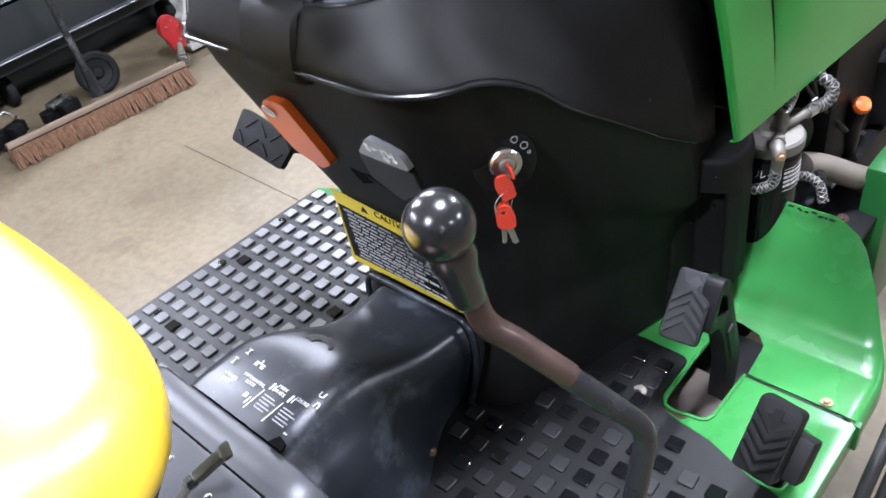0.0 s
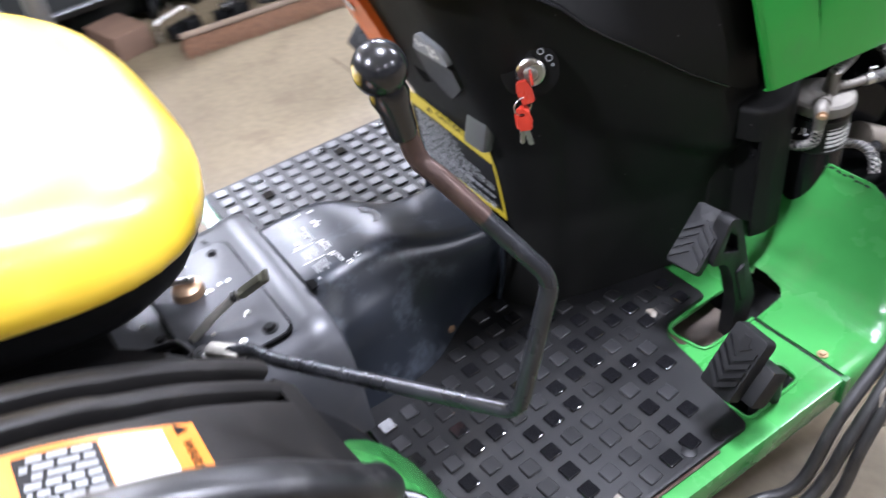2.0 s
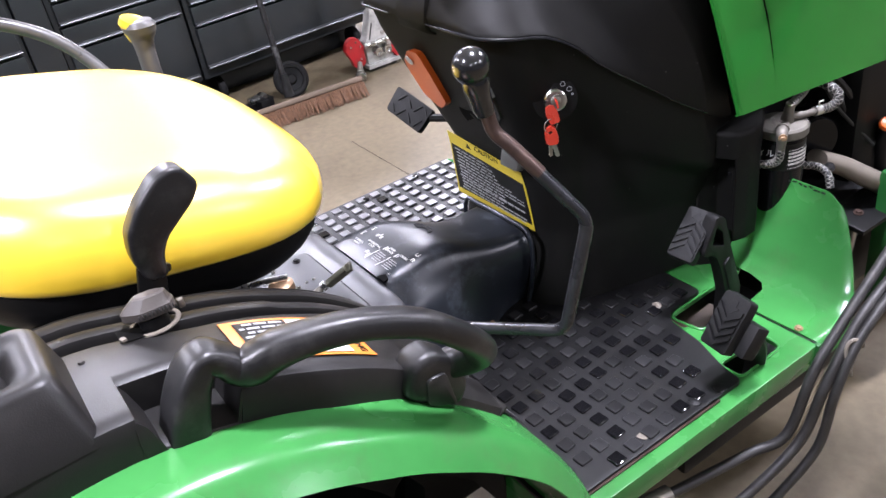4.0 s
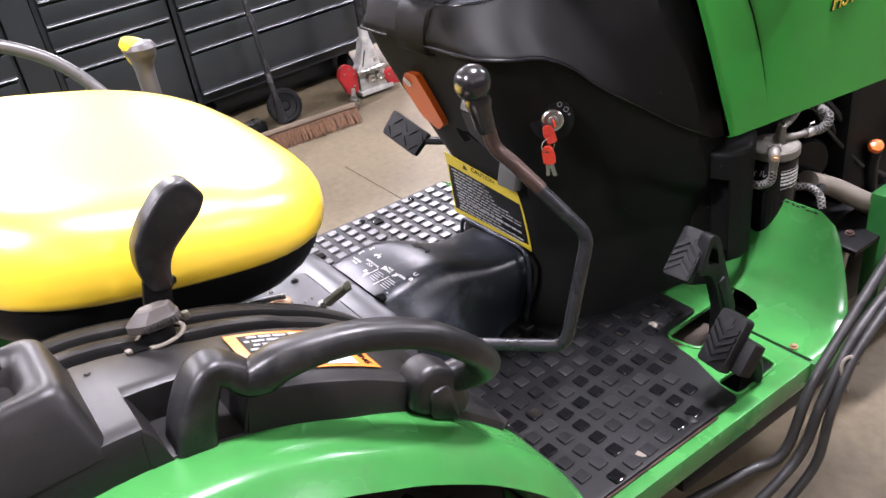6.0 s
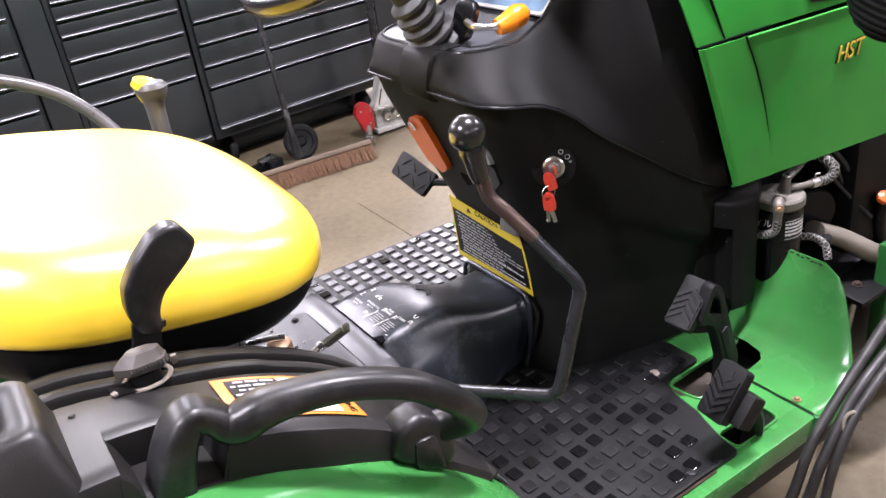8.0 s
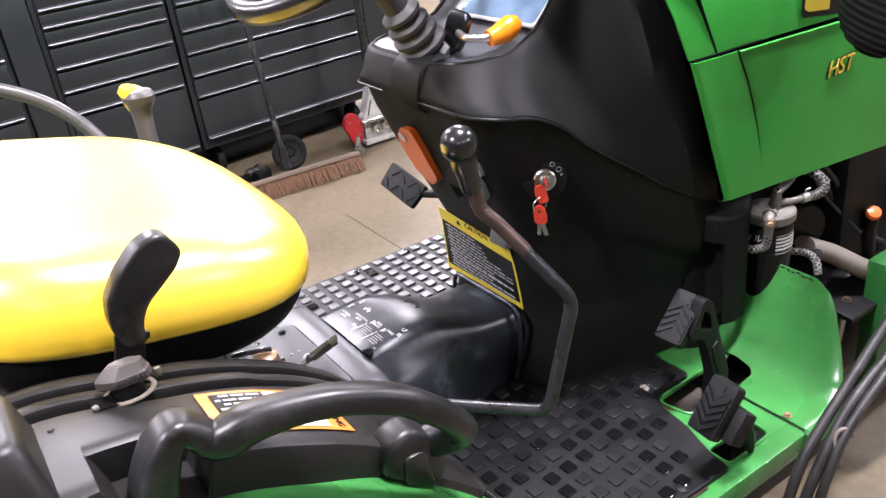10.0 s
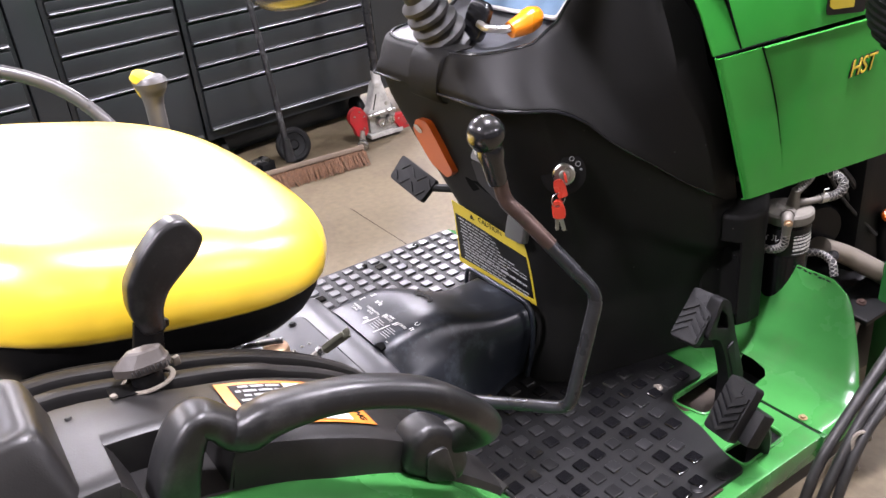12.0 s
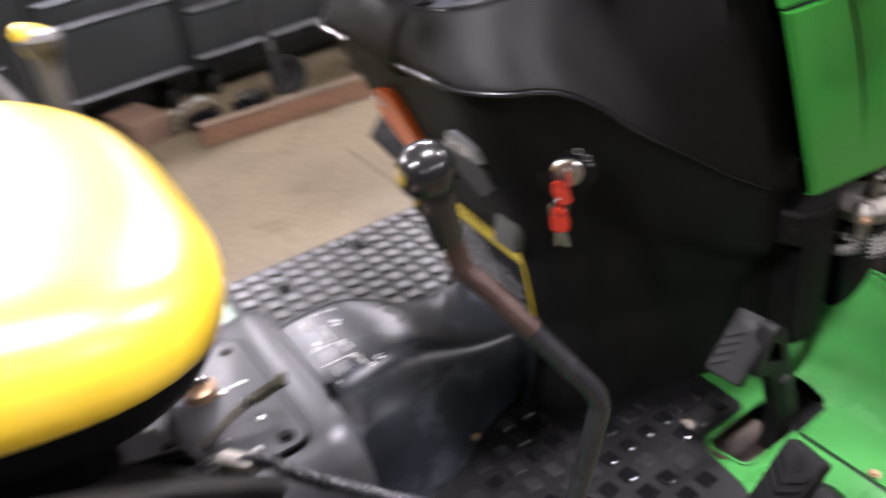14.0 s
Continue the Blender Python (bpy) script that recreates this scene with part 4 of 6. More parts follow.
laid([(0.046, 1.0), (0.105, 0.998), (0.165, 0.975), (0.15, 0.92), (0.078, 0.862), (0.011, 0.80), (-0.013, 0.876)], 0.001, 0.002, DARK_GAP, "lever_slot", console)
ol = rounded([(-0.041, 1.025), (-0.006, 1.027), (-0.006, 0.975), (-0.012, 0.912), (-0.05, 0.888), (-0.084, 0.913), (-0.082, 0.974), (-0.078, 0.994)], 0.01)
orange = laid(ol, 0.003, 0.013, ORANGE, "park_brake_lever", console, "orange plastic parking brake lever")
om = Matrix.Translation(on_low(-0.05, 1.002, 0.0185)) @ pose(0, 0, 0, 114, 0, 0)
part("symbol", lathe([(0.0085, 0), (0.0102, 0), (0.0102, 0.0008), (0.0085, 0.0008), (0.0085, 0)], 20, om), LABEL_WHITE, orange)
words("P", 0.012, om, LABEL_WHITE, orange, "symbol")
LATCH = pbr("grey_latch_plastic", (0.2, 0.205, 0.215), 0.4, var=0.12, scale=20, fine=400, bump=0.08)
laid(rounded([(0.055, 0.911), (0.089, 0.878), (0.151, 0.926), (0.160, 0.966), (0.073, 0.966)], 0.008), 0.003, 0.005, GREY_PLASTIC, "latch_body", console)
grey = laid(rounded([(0.083, 0.974), (0.165, 0.972), (0.167, 1.0), (0.155, 1.008), (0.124, 1.015)], 0.008), 0.003, 0.009, LATCH, "latch_lever", console, "grey plastic latch lever with white symbols")


def icon(x, z, r, hole=0.7):
    m = Matrix.Translation(on_low(x, z, 0.0125)) @ pose(0, 0, 0, 112, 0, 0)
    part("symbol", lathe([(r * hole, 0), (r, 0), (r, 0.0008), (r * hole, 0.0008), (r * hole, 0)], 16, m), LABEL_WHITE, grey)


icon(0.115, 0.9935, 0.0042)
icon(0.1155, 1.0005, 0.003, 0.6)
icon(0.138, 0.984, 0.005, 0.55)
icon(0.152, 0.986, 0.0035, 0.5)
for x, z, w, h in ((0.128, 0.997, 0.007, 0.002), (0.1245, 0.997, 0.002, 0.006), (0.142, 1.0, 0.010, 0.0022), (0.138, 0.995, 0.002, 0.010), (0.147, 0.995, 0.002, 0.010), (0.151, 0.994, 0.009, 0.003), (0.155, 0.998, 0.0016, 0.007)):
    part("symbol", box(w, 0.0008, h, Matrix.Translation(on_low(x, z, 0.0128)) @ pose(0, 0, 0, 22, 0, 0)), LABEL_WHITE, grey)
part("latch_foot", box(0.05, 0.02, 0.05, pose(0.12, on_low(0.12, 0.82, 0.012).y, 0.83, -15, 0, 0), 0.006), GREYLEVER, console, "grey plastic latch foot")

# key switch on the console's side
KS = Vector((0.237, -0.0045, 0.965))
KN = Vector((0.80, -0.56, 0.12)).normalized()
# Darker plastic than around it: the recess's shade is put into the colour.
part("switch_dish", lathe([(0.0, -0.004), (0.030, -0.004), (0.036, -0.002), (0.0372, 0.0004), (0.034, 0.0010), (0.026, 0.0002), (0.0, 0.0002)], 36, aim(KS - KN * 0.001, KN)), SEAT_BASE, console, "round shallow dish behind the lock, a recess's shade put into its black")
switch = part("key_switch", lathe([(0.017, -0.012), (0.0185, 0.003), (0.0185, 0.006), (0.016, 0.008), (0.0115, 0.008), (0.011, 0.006), (0, 0.006)], 32, aim(KS, KN)), STEEL, console, "round steel ignition lock")
part("barrel", lathe([(0, 0.005), (0.0085, 0.006), (0.0085, 0.0095), (0.006, 0.011), (0, 0.011)], 24, aim(KS, KN)), ZINC, switch)
SIDE = KN.cross(Vector((0, 0, 1))).normalized()
RISE = SIDE.cross(KN).normalized()
RISE = RISE if RISE.z > 0 else -RISE
for du, dz, r in ((-0.0140, 0.0245, 0.0037), (-0.0240, 0.0150, 0.0040), (-0.0285, 0.0060, 0.0016)):
    sm = aim(KS + KN * 0.0012 + SIDE * du + RISE * dz, KN)
    part("symbol", tube([sm @ Vector((r * math.cos(a), r * math.sin(a), 0)) for a in np.linspace(0, 2 * math.pi, 19)], 0.0005, 6), PRINT_GREY, switch)

# ---- keys in the lock ----
keys = thing("key_bunch", "two red-headed tractor keys on a split ring hanging from the lock", "keys", KS)
KM = aim((0, 0, 0), KN)
SIDE = KN.cross(Vector((0, 0, 1))).normalized()
part("key", box(0.0035, 0.013, 0.024, Matrix.Translation(KN * 0.021) @ KM.to_3x3().to_4x4() @ pose(0, 0, 0, 0, 0, 8), 0.0015), RED_PLASTIC, keys, "red plastic key head in the lock")
bow = part("key", prism(rounded([(-0.008, -0.016), (0.008, -0.016), (0.010, 0.004), (0.006, 0.016), (-0.006, 0.016), (-0.010, 0.004)], 0.004), -0.003, 0.003,
                        frame_of(KN * 0.026 + SIDE * 0.009 + Vector((0, 0, -0.017)), SIDE, (0, 0, 1)) @ pose(0, 0, 0, 0, 0, -16), 0.0012), RED_PLASTIC, keys, "red plastic key head")
ring_m = frame_of(KN * 0.029 + SIDE * 0.013 + Vector((0, 0, -0.036)), SIDE, (0, 0, 1)) @ pose(0, 0, 0, 0, 22, 0)
ring = [ring_m @ Vector((0.0118 * math.cos(a), 0.0118 * math.sin(a), 0)) for a in np.linspace(0, 2 * math.pi, 29)]
part("split_ring", tube(ring, 0.0009, 8), STEEL, keys)
eye = [(0.0042 * math.cos(a), -0.0075 + 0.0026 * math.sin(a)) for a in np.linspace(0, 2 * math.pi, 13)[:-1]]
for dx, turn, lean, out in ((0.001, 38, 5, 0.024), (0.004, -14, -12, 0.031)):
    m = frame_of(KN * out + Vector((0, 0, -0.039)) + SIDE * (dx + 0.012), SIDE, (0, 0, 1)) @ pose(0, 0, 0, 0, turn, 0) @ pose(0, 0, 0, 0, 0, lean)
    shape = rounded([(-0.0075, -0.030), (0.0075, -0.030), (0.0105, -0.018), (0.0095, -0.004), (0.0045, 0.002), (-0.0045, 0.002), (-0.0095, -0.004), (-0.0105, -0.018)], 0.003)
    head = part("key", prism(shape, -0.0022, 0.0022, m, holes=(eye,)), RED_PLASTIC, keys, "red plastic key head with a slotted eye")
    part("blade", prism([(-0.0036, -0.052), (0.0012, -0.053), (0.0038, -0.049), (0.0026, -0.046), (0.0038, -0.043), (0.003, -0.039), (0.004, -0.036), (0.004, -0.029), (-0.0036, -0.029)], -0.0009, 0.0009, m), ZINC, head, "cut steel key blade")

# ---- transmission tunnel ----
RIGHT = ((-0.318, (0.085, 0.697), (0.104, 0.693), (0.117, 0.681), (0.127, 0.664), (0.141, 0.650), (0.156, 0.633), (0.164, 0.600), (0.177, 0.550), (0.190, 0.493)),
         (-0.280, (0.085, 0.705), (0.105, 0.701), (0.118, 0.688), (0.128, 0.669), (0.142, 0.654), (0.156, 0.637), (0.164, 0.600), (0.177, 0.550), (0.190, 0.493)),
         (-0.220, (0.084, 0.709), (0.103, 0.704), (0.117, 0.690), (0.127, 0.668), (0.138, 0.650), (0.150, 0.631), (0.158, 0.600), (0.172, 0.550), (0.186, 0.493)),
         (-0.170, (0.087, 0.702), (0.105, 0.697), (0.118, 0.685), (0.127, 0.666), (0.135, 0.646), (0.142, 0.625), (0.150, 0.595), (0.161, 0.550), (0.173, 0.493)),
         (-0.130, (0.092, 0.688), (0.109, 0.684), (0.122, 0.673), (0.130, 0.655), (0.134, 0.635), (0.137, 0.610), (0.140, 0.585), (0.145, 0.545), (0.149, 0.493)),
         (-0.090, (0.098, 0.675), (0.114, 0.671), (0.126, 0.661), (0.133, 0.643), (0.135, 0.623), (0.134, 0.600), (0.132, 0.575), (0.129, 0.540), (0.124, 0.493)),
         (-0.050, (0.102, 0.668), (0.117, 0.665), (0.129, 0.655), (0.135, 0.637), (0.136, 0.617), (0.133, 0.595), (0.128, 0.570), (0.120, 0.535), (0.109, 0.493)),
         (-0.012, (0.105, 0.666), (0.120, 0.663), (0.131, 0.653), (0.137, 0.635), (0.137, 0.615), (0.133, 0.593), (0.126, 0.570), (0.116, 0.535), (0.103, 0.493)))
LEFT = ((-0.10, 0.694, 0.03), (-0.098, 0.702, 0.035), (-0.094, 0.706, 0.04), (-0.068, 0.699, 0.042), (-0.045, 0.685, 0.04), (-0.042, 0.672, 0.035), (-0.045, 0.666, 0.03), (-0.046, 0.664, 0.028))
rows = []
for (y, *flank), (xl, zt, rr_) in zip(RIGHT, LEFT):
    row = [Vector((xl - 0.05, y, 0.495)), Vector((xl - 0.03, y, 0.56)), Vector((xl - 0.014, y, zt - rr_ - 0.03))]
    for a in (0, 22, 45, 68, 90):
        row.append(Vector((xl + rr_ - rr_ * math.cos(radians(a)), y, zt - rr_ + rr_ * math.sin(radians(a)))))
    for t in (0.25, 0.5, 0.75):
        row.append(Vector((xl + rr_ + (flank[0][0] - xl - rr_) * t, y, zt + 0.003)))
    row += [Vector((x, y, z)) for x, z in flank]
    rows.append(row)
smooth_rows = []
for i in range(len(rows[0])):
    smooth_rows.append(spline([r[i] for r in rows], 4))
tunnel = part("tunnel_cover", sheet(smooth_rows, 0.003), TUNNEL, tractor, "glossy black plastic tunnel cover with white control symbols", 70)
hexbolt((0.148, -0.128, 0.52), (0.95, 0, 0.15), 0.007, BRASSY, tunnel)
# Nothing is sunk here: a darker crescent on top stands for the dent's shade.
crescent = [(0.018 + 0.026 * math.sin(q), -0.176 + 0.021 * math.cos(q)) for q in np.linspace(-1.5, 1.3, 9)] + [(0.024 + 0.016 * math.sin(q), -0.178 + 0.012 * math.cos(q)) for q in np.linspace(1.3, -1.5, 9)]
dent = prism(crescent, 0.0, 0.0012)
for v in dent.verts:
    v.co.z += float(np.interp(v.co.y, [-0.22, -0.17, -0.13], [0.7092, 0.7022, 0.6882])) + 0.0004
part("dent_shade", dent, PLASTIC_SMOOTH, tunnel)
lip_path = spline([(-0.064, -0.016, 0.62), (-0.062, -0.016, 0.655), (-0.052, -0.015, 0.674), (-0.035, -0.014, 0.677), (0.04, -0.014, 0.677), (0.118, -0.014, 0.677), (0.138, -0.015, 0.672), (0.150, -0.016, 0.652), (0.149, -0.016, 0.61), (0.140, -0.016, 0.56), (0.123, -0.016, 0.502)], 5)
part("front_lip", tube(lip_path, 0.0046, 10), TUNNEL, tunnel)
part("corner_hole", prism(rounded([(0.092, -0.321), (0.118, -0.321), (0.113, -0.309), (0.098, -0.306)], 0.003), 0.7000, 0.7040), DARK_GAP, tunnel)
TUN = lambda y: float(np.interp(y, [-0.318, -0.28, -0.22, -0.17, -0.13], [0.697, 0.705, 0.709, 0.703, 0.688])) + 0.0008
rise = lambda y: TUN(y) + 0.0006
for text, x, y, size in (("4-WHEEL\nDRIVE", -0.035, -0.285, 0.007), ("DIFFERENTIAL\nLOCK", 0.000, -0.272, 0.0068), ("PARK\nBRAKE", 0.046, -0.260, 0.0072), ("CRUISE", 0.084, -0.257, 0.0072)):
    words(text, size, pose(x, y, 0), PRINT, tunnel, warp=rise)
for x, y, w, h in ((-0.052, -0.262, 0.002, 0.011), (-0.052, -0.257, 0.007, 0.0018), (-0.052, -0.267, 0.007, 0.0018), (-0.046, -0.245, 0.007, 0.0018), (-0.046, -0.237, 0.007, 0.0018), (-0.046, -0.241, 0.002, 0.009), (-0.014, -0.246, 0.018, 0.0025), (-0.020, -0.250, 0.006, 0.004), (-0.008, -0.250, 0.006, 0.004), (-0.014, -0.242, 0.002, 0.005), (0.024, -0.283, 0.0018, 0.046), (0.062, -0.283, 0.0018, 0.046), (0.008, -0.290, 0.007, 0.007), (0.016, -0.294, 0.0025, 0.012),
                   (0.030, -0.262, 0.003, 0.012), (0.035, -0.262, 0.003, 0.009), (0.067, -0.262, 0.003, 0.012), (0.072, -0.262, 0.002, 0.008), (0.098, -0.238, 0.006, 0.002), (0.102, -0.234, 0.002, 0.008), (0.094, -0.234, 0.002, 0.006), (0.104, -0.247, 0.006, 0.0018), (0.101, -0.251, 0.002, 0.006), (0.107, -0.251, 0.002, 0.006), (0.100, -0.30, 0.006, 0.002)):
    part("symbol", box(w, h, 0.0006, pose(x, y, TUN(y) + 0.0006), 0.0002, 1), PRINT, tunnel)
random.seed(8)
bars = bmesh.new()
for x0, n in ((0.031, 5), (0.069, 5)):
    for k in range(n):
        w = random.uniform(0.018, 0.027)
        box(w, 0.0016, 0.0005, pose(x0 + w / 2, -0.276 - 0.0048 * k, TUN(-0.276 - 0.0048 * k) + 0.0009), bm=bars)
part("fine_print", bars, PRINT_GREY, tunnel)

# ---- rear transmission cover with its plate ----
hrows = []
for x, drop in ((-0.20, 0.2), (-0.196, 0.10), (-0.188, 0.05), (-0.172, 0.02), (-0.15, 0.006), (-0.13, 0.001), (-0.06, 0), (0.02, 0), (0.10, 0), (0.15, 0.001), (0.172, 0.005), (0.193, 0.019), (0.208, 0.045), (0.217, 0.09), (0.222, 0.2)):
    hrows.append([Vector((x, y, max(0.495, z - drop))) for y, z in ((-0.319, 0.60), (-0.319, 0.690), (-0.3205, 0.6955), (-0.324, 0.698), (-0.340, 0.700), (-0.360, 0.6985), (-0.368, 0.6945), (-0.52, 0.694), (-0.75, 0.70))])
cover = part("transmission_cover", sheet(hrows, 0.004), HOUSING, tractor, "worn grey transmission cover", 45)
edge_line = rounded([(-0.088, -0.512), (0.166, -0.512), (0.166, -0.374), (-0.092, -0.374)], 0.022)
part("plate_joint", prism(rounded([(-0.092, -0.515), (0.1695, -0.515), (0.1695, -0.3705), (-0.0955, -0.3705)], 0.024), 0.6945, 0.6985), DARK_GAP, cover)
plate = part("valve_plate", prism(edge_line, 0.6945, 0.7015, r=0.002), HOUSING, cover, "bolted grey steel plate")
for x, y, size, m in ((-0.068, -0.402, 0.0085, BLACKPAINT), (-0.067, -0.452, 0.006, STEEL), (-0.085, -0.468, 0.0035, ZINC), (-0.058, -0.490, 0.006, STEEL), (0.014, -0.438, 0.005, STEEL), (0.010, -0.420, 0.0035, STEEL), (0.010, -0.406, 0.0035, STEEL),
                      (0.095, -0.412, 0.005, STEEL), (0.144, -0.439, 0.006, STEEL), (0.103, -0.466, 0.0035, ZINC)):
    hexbolt((x, y, 0.7015), (0, 0, 1), size, m, plate)
hexbolt((0.146, -0.400, 0.7015), (0, 0, 1), 0.012, BLACKPAINT, plate)
for x, y, size, m in ((0.057, -0.528, 0.010, BLACKPAINT), (0.010, -0.540, 0.004, STEEL), (-0.029, -0.575, 0.007, BLACKPAINT)):
    hexbolt((x, y, 0.695), (0, 0, 1), size, m, cover)
part("lever_slot", prism(rounded([(0.060, -0.60), (0.115, -0.59), (0.118, -0.505), (0.088, -0.517)], 0.008), 0.6960, 0.6972), DARK_GAP, cover)
part("slot_rim", tube(bent([(0.125, -0.60, 0.695), (0.126, -0.50, 0.703), (0.085, -0.512, 0.703), (0.055, -0.60, 0.695)], 0.012), 0.006, 8), BLACKPAINT, cover)
part("detent_boss", lathe([(0, 0), (0.024, 0), (0.0225, 0.012), (0.017, 0.016), (0.009, 0.018), (0, 0.018)], 22, pose(-0.004, -0.462, 0.7015)), BRASSY, plate, "rusty detent boss")
part("detent_pin", tube([(0.004, -0.450, 0.726), (-0.010, -0.475, 0.726), (-0.030, -0.512, 0.722)], 0.0052, 12), STEEL, plate, "bright detent pin")
part("casting_mark", box(0.012, 0.0025, 0.0008, pose(-0.112, -0.399, 0.6955, 0, 0, 20)), DARK_GAP, cover)
part("linkage_rod", tube([(0.095, -0.494, 0.702), (0.092, -0.455, 0.721), (0.091, -0.422, 0.7335)], 0.0062, 12), ZINC, plate)
part("linkage_clevis", box(0.013, 0.013, 0.047, aim((0.0975, -0.395, 0.743), (0.025, 0.036, 0.030), 20), 0.003), OLIVE, plate, "olive plated clevis")
part("clevis_fork", box(0.020, 0.006, 0.012, aim((0.111, -0.376, 0.759), (0.025, 0.036, 0.030), 20), 0.002), OLIVE, plate)
part("clevis_nut", lathe([(0, 0), (0.0085, 0), (0.0085, 0.009), (0, 0.009)], 6, aim((0.0905, -0.424, 0.7325), (0.01, 0.06, 0.024))), STEEL, plate)
part("linkage_block", box(0.05, 0.03, 0.03, pose(-0.02, -0.62, 0.74, 0, 0, 20), 0.005), BLACKPAINT, cover)

# ---- range lever with ball knob ----
lever = part("range_lever", tube(bent([(0.160, -0.478, 0.718), (0.198, -0.440, 0.732), (0.24, -0.43, 0.74), (0.552, -0.281, 0.818), (0.553, -0.232, 0.966), (0.512, -0.272, 1.036)], 0.018), 0.0088, 14), LEVER_ROD, tractor, "bent black painted steel range lever")
part("worn_rod", tube(spline([(0.514, -0.270, 1.034), (0.49, -0.292, 1.072), (0.476, -0.304, 1.092), (0.471, -0.309, 1.125)], 5), 0.0092, 14), RUSTY_ROD, lever, "brown worn rod under the knob")
kn = Vector((0.464, -0.317, 1.175))
ka = (kn - Vector((0.473, -0.308, 1.10))).normalized()
part("knob", lathe([(0, -0.062), (0.0105, -0.062), (0.0125, -0.055), (0.0135, -0.035), (0.0165, -0.024)] + [(0.0224 * math.sin(a), -0.0224 * math.cos(a)) for a in np.linspace(0.75, math.pi - 0.001, 16)], 28, aim(kn, ka)), KNOB, lever, "polished black ball knob")
part("pivot", box(0.05, 0.022, 0.026, pose(0.168, -0.470, 0.718, 0, 0, 40), 0.006), ZINC, lever, "pale worn lever pivot")
hexbolt((0.150, -0.494, 0.722), (0.3, -0.2, 1), 0.012, STEEL, lever)

# ---- seat ----
SX, SY = 0.335, 0.254
SEAT = pose(0.0, -0.42 - SY, 0.996, -13.5, 0, 0)
def seat_ring(s, z, dish=0.0):
    """A closed ring of the seat's outline, scaled about its middle."""
    out = []
    for k in range(65):
        a = 2 * math.pi * k / 64 + math.pi / 4
        c, d = math.cos(a), math.sin(a)
        e = (abs(c) ** 3.05 + abs(d) ** 3.05) ** (-1 / 3.05)
        x, y = SX * 1.02 * c * e, SY * 1.02 * d * e
        roll = 0.023 * max(0, z - 0.03) / 0.09 * max(0, y * s / SY - 0.1) ** 2
        flat_ = 0.05 * y * s * max(0.0, min(1.0, (0.10 - z) / 0.07))
        out.append(SEAT @ Vector((x * s, y * s, z + flat_ - roll - dish * (1 - (x * s / SX) ** 2))))
    return out


rows = [seat_ring(s, z, d) for s, z, d in ((0.93, 0.014, 0), (0.995, 0.015, 0), (1.008, 0.019, 0), (1.0135, 0.027, 0), (1.014, 0.040, 0), (1.010, 0.057, 0), (1.0, 0.073, 0), (0.975, 0.091, 0), (0.935, 0.104, 0),
                                           (0.87, 0.1135, 0.001), (0.76, 0.119, 0.004), (0.6, 0.121, 0.009), (0.4, 0.121, 0.013), (0.2, 0.121, 0.015), (0.02, 0.121, 0.016), (0.0, 0.121, 0.016))]
seat = part("seat", sheet(rows), YELLOW, tractor, "bright yellow vinyl seat cushion on a black shell", 70)
rows = [seat_ring(s, z) for s, z in ((0.9, 0.018), (0.990, 0.016), (0.984, -0.003), (0.955, -0.024), (0.90, -0.045), (0.81, -0.060), (0.4, -0.070))]
part("seat_shell", sheet(rows), SEAT_BASE, seat, "black plastic seat shell", 50)
part("seat_bracket", box(0.26, 0.28, 0.16, pose(0.01, -0.72, 0.80), 0.01), SEAT_BASE, seat)
part("stop_bumper", lathe([(0, 0), (0.011, 0), (0.011, 0.016), (0.008, 0.02), (0, 0.02)], 16, aim((0.10, -0.455, 0.868), (0.2, 0.9, 0.2))), TYRE, seat)

# ---- right fender ----
AY, AZ = -0.85, 0.55


def arc(a, r, x):
    return Vector((x, AY + r * math.cos(radians(a)), AZ + r * math.sin(radians(a))))


RF = lambda a: float(np.interp(a, [-14, 10, 25, 33, 45, 58, 150], [0.54, 0.515, 0.494, 0.478, 0.460, 0.449, 0.449]))
rows = []
for a in np.linspace(-14, 150, 52):
    xi = float(np.interp(a, [-14, 20, 27, 33, 40], [0.42, 0.42, 0.43, 0.455, 0.47]))
    rows.append([arc(a, RF(a) + r, x) for x, r in ((xi, -0.012), (xi + 0.008, -0.002), (xi + 0.05, 0.001), (0.60, 0.001), (0.632, 0.001), (0.646, -0.001), (0.654, -0.0045), (0.660, -0.010), (0.670, -0.0195), (0.680, -0.031))])
fender = part("fender", sheet(rows, 0.003), GREEN_WORN_DIM, tractor, "green painted rear fender", 60)
rows = [[arc(a, r, x) for x, r in ((0.440, RF(a) - 0.014), (0.36, RF(a) - 0.022), (0.28, 0.44), (0.272, 0.30), (0.272, 0.1))] for a in np.linspace(-14, 150, 30)]
part("inner_wall", sheet(rows, 0.003), BLACKPAINT, fender, "black inner fender wall")
rows = [[arc(a + da, RF(a + da) + 0.004, x) for x, da in ((0.520, 0), (0.545, -1.0), (0.575, -2.0))] for a in np.linspace(22, 31.5, 6)]
stick = part("fender_decal", sheet(rows, 0.0006), LABEL_BLACK, fender, "black decal with light print")
for k in range(3):
    rows = [[arc(a, RF(a) + 0.0052, x) for x in (0.528 + 0.012 * k, 0.534 + 0.012 * k)] for a in np.linspace(23 - k, 29 - k, 4)]
    part("decal_print", sheet(rows, 0.0004), PRINT_GREY, stick)

# rear tyre under the fender
tyre = part("rear_tyre", lathe([(0.20, -0.15), (0.34, -0.16), (0.375, -0.14), (0.385, 0), (0.375, 0.14), (0.34, 0.16), (0.20, 0.15)], 48, pose(0.60, AY, 0.41, 0, 90, 0)), TYRE, tractor, "black lugged rear tyre")
